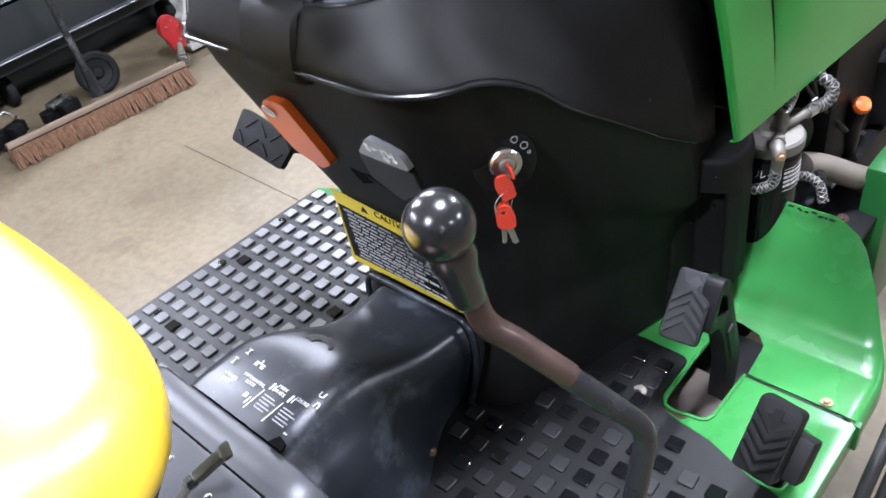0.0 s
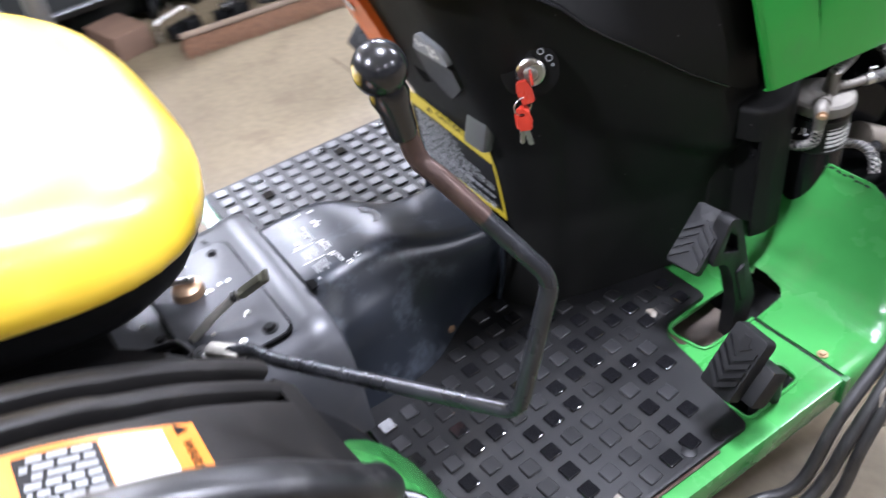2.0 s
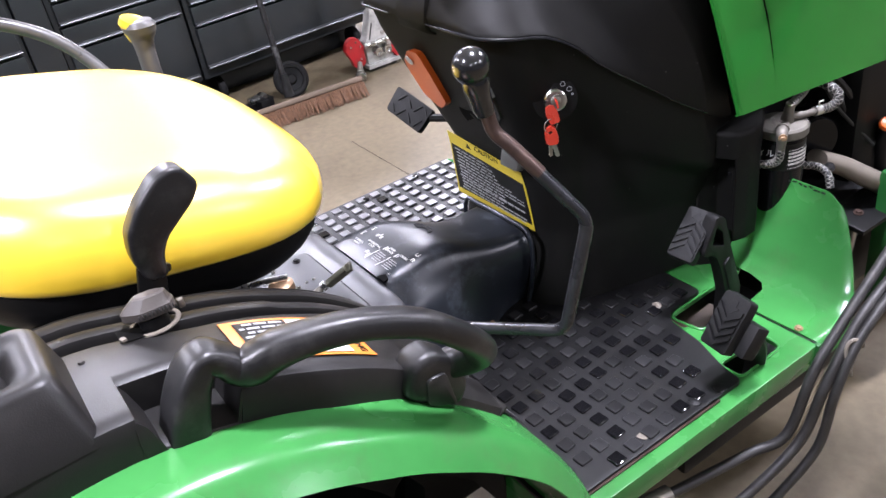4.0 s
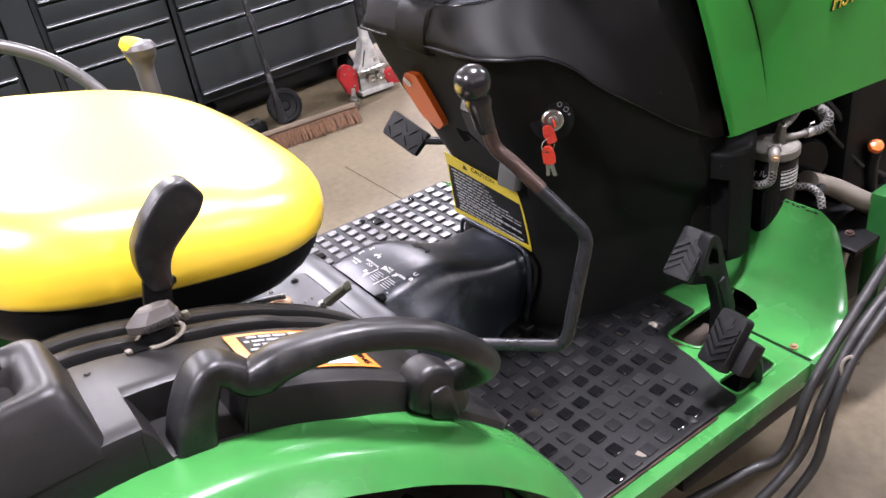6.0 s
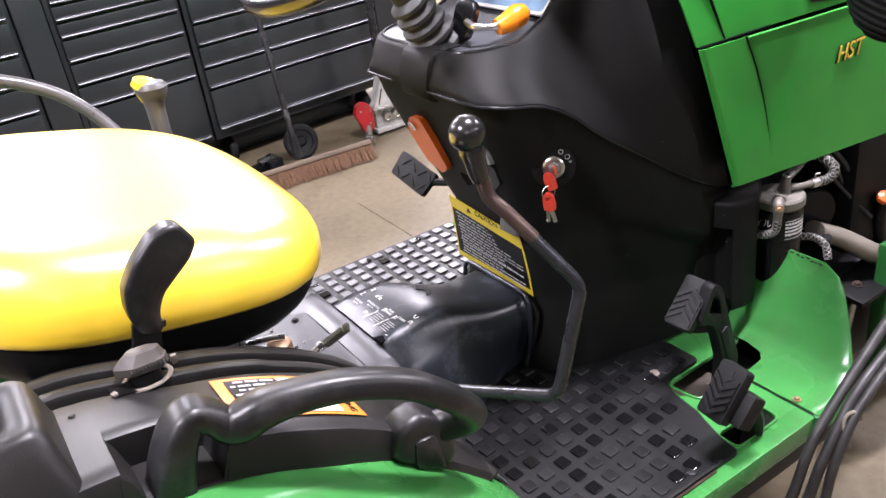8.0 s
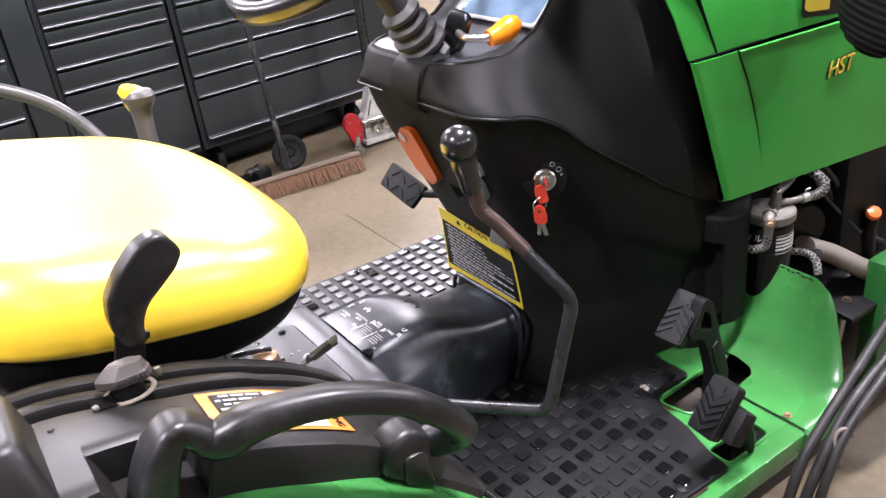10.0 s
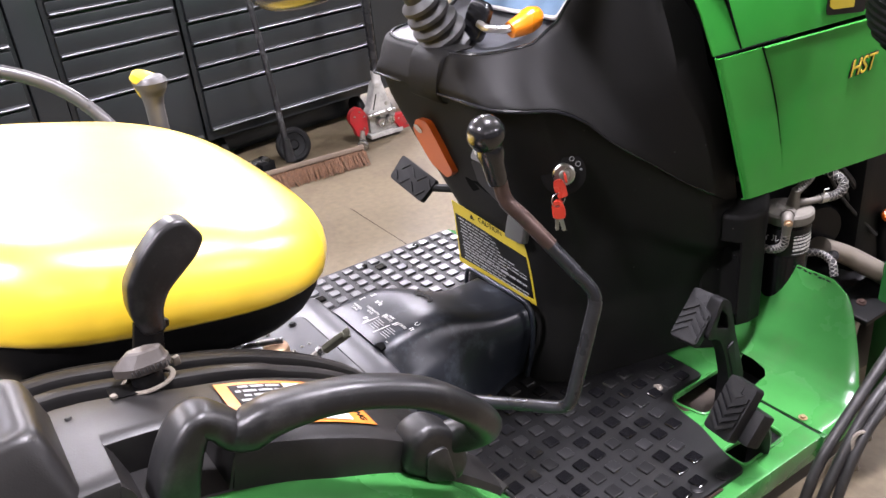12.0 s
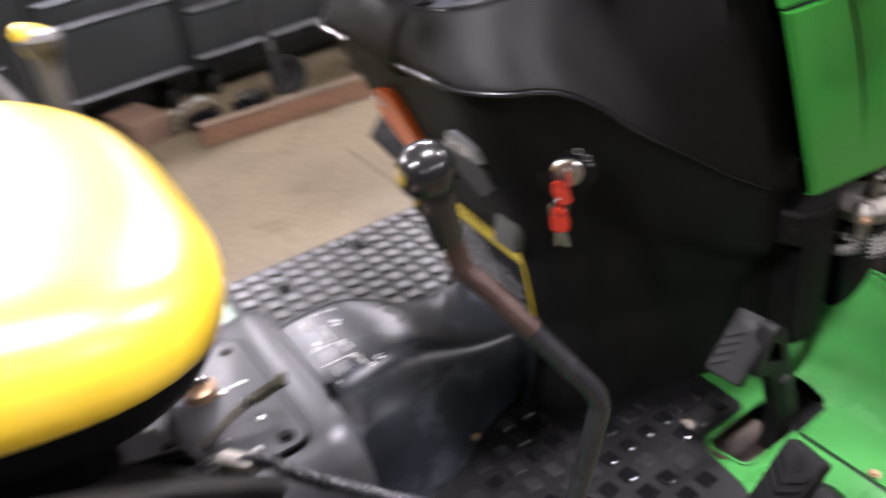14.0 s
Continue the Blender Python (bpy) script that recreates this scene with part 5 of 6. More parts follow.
for k in range(14):
    a = 360 / 14 * k
    lug = box(0.17, 0.035, 0.03, pose(0.60, AY, 0.41) @ pose(0, 0, 0, a, 0, 0) @ pose(0.075 if k % 2 else -0.075, 0, 0.392, 0, 0, 40 if k % 2 else -40), 0.006)
    part("lug", lug, TYRE, tyre)
part("rim", lathe([(0.0, 0.05), (0.12, 0.05), (0.2, 0.12), (0.205, 0.14), (0.19, 0.14), (0.1, 0.03), (0.0, 0.03)], 32, pose(0.60, AY, 0.41, 0, 90, 0)), YELLOWCAP, tyre)

# ---- side console over the fender ----
def band(a0, a1, prof, n=30):
    return [[arc(a, r, x) for x, r in prof] for a in np.linspace(a0, a1, n)]


def slab(outline, x0, x1, r=0.0, seg=3, m=None):
    """A plate with the outline (y, z) between two x, rounded on both faces."""
    own = bmesh.new()
    vs = [own.verts.new((x0, y, z)) for y, z in outline]
    own.faces.new(vs)
    ret = bmesh.ops.extrude_face_region(own, geom=own.faces[:])
    bmesh.ops.translate(own, vec=(x1 - x0, 0, 0), verts=[v for v in ret["geom"] if isinstance(v, bmesh.types.BMVert)])
    bmesh.ops.recalc_face_normals(own, faces=own.faces)
    if r:
        edges = [e for e in own.edges if abs(e.verts[0].co.x - e.verts[1].co.x) < 1e-6]
        bmesh.ops.bevel(own, geom=edges, offset=r, segments=seg, profile=0.5, affect="EDGES", clamp_overlap=True)
    if m is not None:
        bmesh.ops.transform(own, matrix=m, verts=own.verts)
    return own


def strap_sweep(path, wide, thick, square, seg=28):
    """A moulded bar: wide across, thick in the plane of its path, with a squarish section."""
    own = bmesh.new()
    p = [Vector(q) for q in path]
    n = len(p)
    at = np.linspace(0, 1, n)
    ws = np.interp(at, np.linspace(0, 1, len(wide)), wide)
    ts = np.interp(at, np.linspace(0, 1, len(thick)), thick)
    es = np.interp(at, np.linspace(0, 1, len(square)), square)
    rings, side_v = [], Vector((1, 0, 0))
    for i in range(n):
        e = es[i]
        t = (p[min(i + 1, n - 1)] - p[max(i - 1, 0)]).normalized()
        side_v = (side_v - t * side_v.dot(t)).normalized()
        nv = t.cross(side_v)
        ring = []
        for k in range(seg):
            a = 2 * math.pi * (k + 0.5) / seg
            c, s = math.cos(a), math.sin(a)
            q = (abs(c) ** e + abs(s) ** e) ** (-1 / e)
            ring.append(own.verts.new(p[i] + side_v * (ws[i] * c * q) + nv * (ts[i] * s * q)))
        rings.append(ring)
    for a, b in zip(rings, rings[1:]):
        for k in range(seg):
            own.faces.new((a[k], a[(k + 1) % seg], b[(k + 1) % seg], b[k]))
    own.faces.new(rings[0])
    own.faces.new(rings[-1])
    return own


SHIFT = lambda a: float(np.interp(a, [28, 37, 46, 58, 74, 86, 130], [-0.062, -0.042, -0.020, 0.0, 0.012, -0.010, -0.020]))
P0, P1, PX = 72.8, 84.3, 0.531   # the pocket's ends and its back


def deck(a0, a1, n, outer=True):
    """A stretch of the console's top, with its outer skirt down to the fender or cut off at the pocket's back."""
    out = []
    for a in np.linspace(a0, a1, n):
        xi = 0.456 + SHIFT(a)
        xo = float(np.interp(a, [46, 52, 60, 130], [0.578, 0.584, 0.590, 0.590]))
        row = [arc(a, 0.452, xi), arc(a, 0.486, xi), arc(a, 0.4905, xi + 0.002), arc(a, 0.492, xi + 0.007)]
        if outer:
            row += [arc(a, 0.4925, xi + (xo - xi) * t) for t in (0.3, 0.6, 0.85)]
            row += [arc(a, 0.492, xo - 0.007), arc(a, 0.4895, xo - 0.0015), arc(a, 0.484, xo + 0.001), arc(a, 0.465, xo + 0.004), arc(a, RF(a) - 0.003, xo + 0.006)]
        else:
            row += [arc(a, 0.4925, xi + (PX - xi) * t) for t in (0.4, 0.8)] + [arc(a, 0.492, PX - 0.006), arc(a, 0.489, PX - 0.001), arc(a, 0.484, PX), arc(a, 0.450, PX + 0.003)]
        out.append(row)
    return out


side = part("control_console", sheet(deck(46, P0, 20), 0.003), GREY_PLASTIC, tractor, "dark grey plastic control console on the fender", 40)
part("rear_deck", sheet(deck(P1, 130, 18), 0.003), GREY_PLASTIC, side, "", 40)
part("inner_deck", sheet(deck(P0, P1, 6, False), 0.003), GREY_PLASTIC, side, "", 40)
part("pocket_floor", sheet(band(P0 - 0.5, P1 + 0.3, ((PX, 0.4545), (0.56, 0.4545), (0.588, 0.4545), (0.594, 0.452), (0.597, 0.446)), 8), 0.003), GREY_PLASTIC, side)
for a, lean in ((P0, 0.6), (P1, -2.4)):
    wall = []
    for x, top in ((PX - 0.003, 0.4915), (0.56, 0.4915), (0.583, 0.4915), (0.589, 0.4885), (0.591, 0.484)):
        wall.append([arc(a + lean, 0.450, x + (0.004 if x > 0.58 else 0)), arc(a + lean * 0.35, 0.480, x + (0.001 if x > 0.58 else 0)), arc(a, top, x)])
    part("pocket_wall", sheet(wall, 0.003), GREY_PLASTIC, side, "", 40)
cheek = [[arc(P1 + 0.2, r, x), arc(P1 - 2.4 * f, r, x)] for r, x, f in ((0.486, 0.5905, 0.05), (0.480, 0.5925, 0.36), (0.465, 0.595, 0.7), (0.450, 0.5965, 1.02), (0.445, 0.5965, 1.05))]
part("pocket_cheek", sheet(cheek, 0.003), GREY_PLASTIC, side, "", 40)
nose = []
for s in np.linspace(0, 1, 14):
    row = []
    for x, r in ((0.365, 0.455), (0.367, 0.482), (0.371, 0.489), (0.40, 0.490), (0.43, 0.490), (0.475, 0.490), (0.515, 0.490), (0.527, 0.486), (0.531, 0.455)):
        a0 = float(np.interp(x, [0.33, 0.445, 0.531], [33.2, 31.6, 28.4]))
        row.append(arc(a0 + (37.2 - a0) * s, r - 0.022 * max(0.0, 1 - s * 6) ** 2, x + 0.004 * s))
    nose.append(row)
part("front_nose", sheet(nose, 0.003), GREY_PLASTIC, side, "", 40)
neck = []
for a in np.linspace(37, 46.2, 8):
    xi = 0.456 + SHIFT(a)
    xo = float(np.interp(a, [37, 44, 46.2], [0.532, 0.532, 0.536]))
    neck.append([arc(a, 0.452, xi), arc(a, 0.486, xi), arc(a, 0.4905, xi + 0.002), arc(a, 0.492, xi + 0.007)] + [arc(a, 0.492, xi + (xo - xi) * t) for t in (0.35, 0.7)]
                + [arc(a, 0.4915, xo - 0.005), arc(a, 0.488, xo), arc(a, 0.455, xo + 0.003)])
part("front_neck", sheet(neck, 0.003), GREY_PLASTIC, side, "", 40)
rows = []
for a in np.linspace(29.5, 47, 10):
    rr_ = RF(a) + 0.004
    rows.append([arc(a, rr_ + 0.014, 0.528), arc(a, rr_ + 0.010, 0.572), arc(a, rr_ + 0.006, 0.586), arc(a, rr_ - 0.008, 0.591)])
part("nose_ledge", sheet(rows, 0.003), GREY_PLASTIC, side, "", 40)
part("nose_tip", sheet([[arc(29.5, RF(29.5) + d, x) for d in (-0.006, 0.016)] for x in (0.505, 0.55, 0.59)], 0.003), GREY_PLASTIC, side, "", 40)
wall = [[arc(46.0 - q, 0.452, x + q * 0.002), arc(46.0, 0.4905 - d, x)] for x, d, q in ((0.533, 0, 1.5), (0.56, 0, 1.5), (0.572, 0.001, 1.5), (0.579, 0.006, 1.2))]
part("nose_wall", sheet(wall, 0.003), GREY_PLASTIC, side, "", 40)
# two bowed guide rails beside the levers
for x0, x1, worn in ((0.382, 0.403, 0), (0.419, 0.439, 1)):
    rows = []
    for a in np.linspace(36.8, 130, 46):
        d = SHIFT(a)
        k = 0.002 if worn and a > 60 else 0.0
        rows.append([arc(a, 0.452, x0 + d), arc(a, 0.484 + k, x0 + d), arc(a, 0.4885 + k, x0 + d + 0.002), arc(a, 0.490 + k, x0 + d + 0.006),
                     arc(a, 0.490 + k, x1 + d - 0.006), arc(a, 0.4885 + k, x1 + d - 0.002), arc(a, 0.484 + k, x1 + d), arc(a, 0.452, x1 + d)])
    part("slot_rail", sheet(rows, 0.002), GREY_PLASTIC, side, "", 40)
part("slot_floor", sheet([[arc(a, 0.456, 0.375 + SHIFT(a)), arc(a, 0.456, 0.468 + SHIFT(a))] for a in np.linspace(36.5, 130, 40)], 0.002), DARK_GAP, side)
part("inner_skirt", sheet([[arc(a, r, 0.384 + SHIFT(a)) for r in (0.489, 0.44, 0.40)] for a in np.linspace(36.8, 130, 40)], 0.002), PLASTIC, side)
# raised tray with a thick rim at the rear end
def tray_ring(x0, x1, y0, y1, z, r):
    pts = rounded([(x0, y0), (x1, y0), (x1, y1), (x0, y1)], r, 5)
    return [Vector((x, y, z)) for x, y in pts + pts[:1]]


rows = [tray_ring(0.440, 0.592, -1.14, -0.826, 1.030, 0.014), tray_ring(0.443, 0.588, -1.14, -0.832, 1.046, 0.014), tray_ring(0.450, 0.572, -1.14, -0.838, 1.078, 0.018), tray_ring(0.453, 0.566, -1.14, -0.842, 1.091, 0.020),
        tray_ring(0.457, 0.561, -1.136, -0.847, 1.096, 0.018), tray_ring(0.463, 0.553, -1.13, -0.855, 1.0965, 0.016), tray_ring(0.468, 0.543, -1.12, -0.866, 1.094, 0.020),
        tray_ring(0.471, 0.536, -1.115, -0.874, 1.084, 0.024), tray_ring(0.474, 0.530, -1.11, -0.880, 1.070, 0.022), tray_ring(0.50, 0.51, -1.05, -0.93, 1.068, 0.004)]
tray = part("end_tray", sheet(rows), GREY_PLASTIC, side, "raised dark plastic tray with a thick worn rim", 60)
part("tray_slot", prism(rounded([(-0.013, -0.007), (0.013, -0.007), (0.013, 0.007), (-0.013, 0.007)], 0.006), 0, 0.001, Matrix.Translation((0.4745, -0.892, 1.082)) @ HS @ pose(0, 0, 0, 0, 0, 25)), DARK_GAP, tray)
# small marks and screws on the deck
part("deck_stud", lathe([(0, 0), (0.0065, 0), (0.0065, 0.0012), (0, 0.0012)], 14, aim(arc(73.6, 0.4925, 0.500), (0, 0.28, 0.96))), DARK_GAP, side)
part("deck_stud", lathe([(0, 0), (0.0035, 0), (0.0025, 0.002), (0, 0.002)], 10, aim(arc(86.2, 0.4925, 0.474), (0, 0.07, 1))), BOOT, side)
# warning label
rows = [[arc(a, 0.4946, x + 0.35 * SHIFT(a)) for x in (0.476, 0.50, 0.52, 0.54, 0.564)] for a in np.linspace(53.0, 70.6, 12)]
warn = part("warning_label", sheet(rows, 0.0006), LABEL_ORANGE, side, "orange and white warning label")


def on_label(a0, a1, x0, x1, mat, name, r=0.4956):
    return part(name, sheet([[arc(a, r, x + 0.35 * SHIFT(a)) for x in (x0, (x0 + x1) / 2, x1)] for a in np.linspace(a0, a1, 8)], 0.0004), mat, warn)


on_label(62.3, 69.2, 0.483, 0.559, LABEL_BLACK, "label_field")
on_label(56.4, 62.1, 0.483, 0.559, LABEL_WHITE, "label_field")
for i in range(8):
    x = 0.4865 + 0.009 * i
    random.seed(i)
    a = 62.8
    while a < 68.4:
        b = min(a + random.uniform(0.8, 1.9), 68.8)
        on_label(a, b, x, x + 0.0038, PRINT_GREY, "print_bar", 0.4962)
        a = b + 0.35
mw = Matrix.Translation(arc(54.6, 0.4953, 0.526)) @ pose(0, 0, 0, 54.6 - 90, 0, 0)
words("WARNING", 0.0125, mw, LABEL_BLACK, warn)
part("warning_triangle", prism([(-0.0065, -0.005), (0.0065, -0.005), (0, 0.0065)], 0, 0.0005, Matrix.Translation(arc(54.6, 0.4953, 0.4825)) @ pose(0, 0, 0, 54.6 - 90, 0, 0)), LABEL_BLACK, warn)
# control lever in the slot
HL = 0.417
blade = slab([(-0.756, 0.965), (-0.722, 0.965), (-0.7135, 1.02), (-0.7035, 1.072), (-0.731, 1.080), (-0.742, 1.04)], HL - 0.004, HL + 0.004, 0.0012, 2)
hl = part("hitch_lever", blade, BLACKPAINT, tractor, "black hitch control lever with moulded grip")
go = rounded([(-0.7035, 1.064), (-0.7015, 1.088), (-0.692, 1.105), (-0.655, 1.133), (-0.6435, 1.150), (-0.6570, 1.1735), (-0.669, 1.1765), (-0.687, 1.171), (-0.712, 1.148), (-0.729, 1.124), (-0.733, 1.100), (-0.7305, 1.080), (-0.725, 1.066)], 0.0075, 3)
grip = slab(go, HL - 0.0135, HL + 0.0145, 0.0105, 5)
part("grip", grip, HANDLE_BLACK, hl, "moulded black plastic grip", 60)
part("grip_flash", slab(rounded([(-0.7075, 1.063), (-0.699, 1.064), (-0.697, 1.071), (-0.703, 1.075)], 0.002, 2), HL - 0.003, HL + 0.003, 0.001, 1), HANDLE_BLACK, hl)
# depth stop knob
dk = Vector((0.450, -0.738, 1.029))
KM_ = Matrix.Translation(dk) @ pose(0, 0, 0, -6, -5, 68)
base = rounded([(-0.030, -0.010), (-0.004, -0.021), (0.029, -0.013), (0.030, 0.008), (0.004, 0.020), (-0.026, 0.012)], 0.006, 2)
rings = []
for sx, sy, z, dx in ((0.80, 0.74, 0.016, 0), (0.90, 0.88, 0.0165, 0), (0.93, 0.92, 0.018, 0), (0.92, 0.90, 0.0255, 0), (0.86, 0.82, 0.0275, 0), (0.60, 0.52, 0.0365, 0.005), (0.48, 0.36, 0.0378, 0.005), (0.0, 0.0, 0.038, 0.005)):
    rings.append([KM_ @ Vector((x * sx + dx, y * sy, z)) for x, y in base + base[:1]])
stop = part("stop_knob", sheet(rings), pbr("taupe_knob_plastic", (0.052, 0.044, 0.038), 0.55, var=0.15, scale=20, fine=400, bump=0.2), tractor, "taupe plastic depth stop knob", 14)
for k in range(11):
    q = KM_ @ Vector((-0.006 + 0.0034 * k, -0.0200 + 0.0008 * k, 0.0215))
    part("knurl", box(0.0014, 0.0012, 0.006, Matrix.Translation(q) @ pose(0, 0, 0, -6, -5, 68), 0.0004, 1), BOOT, stop)
part("collar", lathe([(0, -0.006), (0.0155, -0.006), (0.0155, 0.017), (0, 0.017)], 20, Matrix.Translation(dk)), BLACKPAINT, stop)
washer_ring = [dk + Vector((0.020 * math.cos(a), 0.0245 * math.sin(a), 0.0035)) for a in np.linspace(0, 2 * math.pi, 25)]
part("washer", tube(washer_ring, 0.0028, 8, flat=0.7), IVORY, stop, "pale sheet metal ring")
part("clip_tab", box(0.007, 0.006, 0.007, Matrix.Translation(dk + Vector((0.014, -0.036, 0.008))) @ pose(0, 0, 0, 0, 0, 20), 0.0015), IVORY, stop)
part("clip_tab", box(0.006, 0.007, 0.010, Matrix.Translation(dk + Vector((-0.006, 0.032, 0.009))), 0.0015), IVORY, stop)
part("knob_recess", sheet([[arc(a, 0.4937, x) for x in (0.445, 0.455, 0.468)] for a in np.linspace(76.5, 81.5, 6)], 0.0006), DARK_GAP, side)
# grab handle: a squared post in the pocket, a hump, a dip and the long bowed rail
gh = spline([(0.578, -0.768, 0.980), (0.578, -0.757, 1.015), (0.577, -0.743, 1.043), (0.577, -0.728, 1.056), (0.579, -0.713, 1.047), (0.583, -0.701, 1.033), (0.589, -0.687, 1.033), (0.596, -0.665, 1.041),
             (0.608, -0.625, 1.043), (0.620, -0.580, 1.036), (0.630, -0.530, 1.014), (0.632, -0.490, 0.978), (0.625, -0.465, 0.946), (0.610, -0.455, 0.921), (0.595, -0.466, 0.909), (0.582, -0.485, 0.903)], 6)
wide = [0.022, 0.022, 0.022, 0.0205, 0.019, 0.019, 0.0215, 0.0215, 0.0190, 0.0185, 0.0185, 0.0185, 0.019, 0.020, 0.020, 0.018]
thick = [0.0205, 0.0185, 0.0155, 0.014, 0.014, 0.0165, 0.020, 0.0185, 0.0155, 0.0145, 0.0145, 0.015, 0.016, 0.017, 0.0165, 0.014]
grab = part("grab_handle", strap_sweep(gh, wide, thick, [7, 7, 6, 4.5, 3.2, 2.6, 2.5, 2.6, 2.8, 3, 3, 3, 2.6, 2.4, 2.4, 2.4]), HANDLE_BLACK, tractor, "black moulded plastic grab handle", 60)
boss = slab(rounded([(-0.548, 0.895), (-0.532, 0.934), (-0.505, 0.940), (-0.474, 0.915), (-0.464, 0.868), (-0.480, 0.846), (-0.520, 0.872)], 0.018, 4), 0.555, 0.598, 0.010, 3)
part("front_mount", boss, HANDLE_BLACK, grab, "rounded black mount of the grab handle", 50)
part("mount_rib", slab(rounded([(-0.524, 0.876), (-0.520, 0.912), (-0.495, 0.910), (-0.486, 0.856)], 0.008, 3), 0.595, 0.602, 0.003, 2), HANDLE_BLACK, grab)

# ---- left fender, bar and lever beyond the seat ----
rows = [[arc(a, r, x) for x, r in ((-0.25, 0.47), (-0.45, 0.476), (-0.56, 0.474), (-0.62, 0.46), (-0.655, 0.432))] for a in np.linspace(-10, 120, 36)]
lf = part("fender", sheet(rows, 0.003), GREEN_WORN_DIM, tractor, "green painted rear fender", 60)
rows = [[arc(a, r, -0.25) for r in (0.47, 0.40, 0.30, 0.1)] for a in np.linspace(-10, 120, 24)]
part("inner_wall", sheet(rows, 0.003), GREEN_DARK, lf)
rows = band(36, 110, ((-0.30, 0.455), (-0.30, 0.49), (-0.40, 0.492), (-0.54, 0.49), (-0.56, 0.455)), 28)
part("left_console", sheet(rows, 0.003), GREY_PLASTIC, lf, "dark grey plastic fender cover")
gb = spline([(-0.50, -0.50, 0.90), (-0.55, -0.52, 1.00), (-0.60, -0.60, 1.10), (-0.62, -0.74, 1.165), (-0.62, -0.92, 1.17), (-0.60, -1.05, 1.10)], 6)
part("grab_handle", tube(gb, 0.0135, 14), RAIL_GREY, tractor, "grey tubular grab rail")
g0 = Vector((-0.447, -0.457, 1.108))
stem = spline([g0 + Vector(p) for p in ((0.012, 0.0, -0.2), (0.010, 0.001, -0.09), (0.009, 0.002, -0.05), (0.009, 0.003, -0.03), (0.010, 0.004, -0.016), (0.010, 0.004, -0.004), (0.010, 0.004, 0.006), (0.010, 0.004, 0.009))], 5)
gl = part("implement_lever", tube(stem, [0.020, 0.019, 0.0195, 0.023, 0.031, 0.035, 0.028, 0.005], 18, flat=0.78, up=(1, -1, 0)), GREYLEVER, tractor, "grey lever with a yellow-tipped grip")
cap = spline([g0 + Vector(p) for p in ((-0.006, -0.014, -0.034), (-0.002, -0.010, -0.02), (0.002, -0.004, -0.004), (0.006, 0.0, 0.009), (0.007, 0.001, 0.0125))], 5)
part("grip_cap", tube(cap, [0.004, 0.016, 0.029, 0.026, 0.004], 16, flat=0.85, up=(1, -1, 0)), YELLOWCAP, gl, "yellow grip tip")

# ---- hood ----
REAR = lambda z: float(T(z, [0.85, 0.926, 1.058, 1.128, 1.184, 1.228, 1.45], [0.312, 0.282, 0.233, 0.207, 0.183, 0.164, 0.06]))
def hood_x(z):
    return 0.36 - 0.02 * max(0, (z - 1.12) / 0.2) ** 2 * 1.6 + 0.004 * math.sin((z - 0.85) * 8)


def hood_panel(y0, y1, z0, z1, side_=1, n=10, turned=lambda z: 1.0):
    """y0, y1: functions of height; z0, z1: functions of y-parameter (0..1); turned: how far the rear edge is turned in."""
    rows = []
    for i in range(n + 1):
        row = []
        for j in range(n + 1):
            s = j / n
            za = z0(s) + (z1(s) - z0(s)) * i / n
            y = y0(za) + (y1(za) - y0(za)) * s
            x = hood_x(za)
            if j == 0:
                row.append(Vector((CX + side_ * (x - CX - 0.007 * turned(za)), y - 0.001, za)))
                row.append(Vector((CX + side_ * (x - CX - 0.002 * turned(za)), y, za)))
                y += 0.006
            row.append(Vector((CX + side_ * (x - CX), y, za)))
        rows.append(row)
    low = [Vector((v.x - side_ * 0.006, v.y, v.z - 0.003)) for v in rows[0]]
    rows.insert(0, low)
    return sheet(rows, 0.003)


SEAM = lambda z: float(T(z, [0.85, 0.902, 0.971, 1.015, 1.069, 1.125], [0.411, 0.398, 0.378, 0.363, 0.341, 0.313]))
OPENS = lambda z: float(T(z, [0.91, 0.98], [0.0, 1.0]))
for sd in (1, -1):
    hood = part("hood_side", hood_panel(lambda z: REAR(z), lambda z: SEAM(z) - 0.0015 * OPENS(z), lambda s: 0.853 - 0.01 * s, lambda s: 1.126 - 0.004 * s, sd), GREEN, tractor, "glossy green hood side panel", 50)
    front = part("hood_side", hood_panel(lambda z: SEAM(z) + 0.0015 * OPENS(z), lambda z: 1.9, lambda s: 0.843 - 0.14 * s, lambda s: 1.121 - 0.06 * s, sd, turned=OPENS), GREEN, tractor, "glossy green hood side panel", 50)
rows = []
for i in range(9):
    s = i / 8
    y_of = lambda z: REAR(z) + (1.9 - REAR(z)) * s
    row = []
    for x, z in ((0.355, 1.130), (0.352, 1.2), (0.342, 1.27), (0.315, 1.34), (0.26, 1.39), (0.15, 1.415), (0.0, 1.42)):
        zz = z - 0.06 * s
        row.append(Vector((CX + x - CX if x else CX, y_of(z), zz)))
    rows.append(row + [Vector((2 * CX - v.x, v.y, v.z)) for v in row[-2::-1]])
hood_top = part("hood_top", sheet(rows, 0.003), GREEN, tractor, "glossy green tilting hood", 50)
tail = rows[-1]
nose_rows = [[Vector((CX + (v.x - CX) * k, v.y + d, 0.60 + (v.z - 0.60) * h)) for v in tail] for k, d, h in ((1, 0, 1), (0.97, 0.03, 0.97), (0.93, 0.045, 0.9), (0.92, 0.03, 0.1))]
part("hood_front", sheet(nose_rows, 0.003), GREEN, hood_top, "plain green hood front")
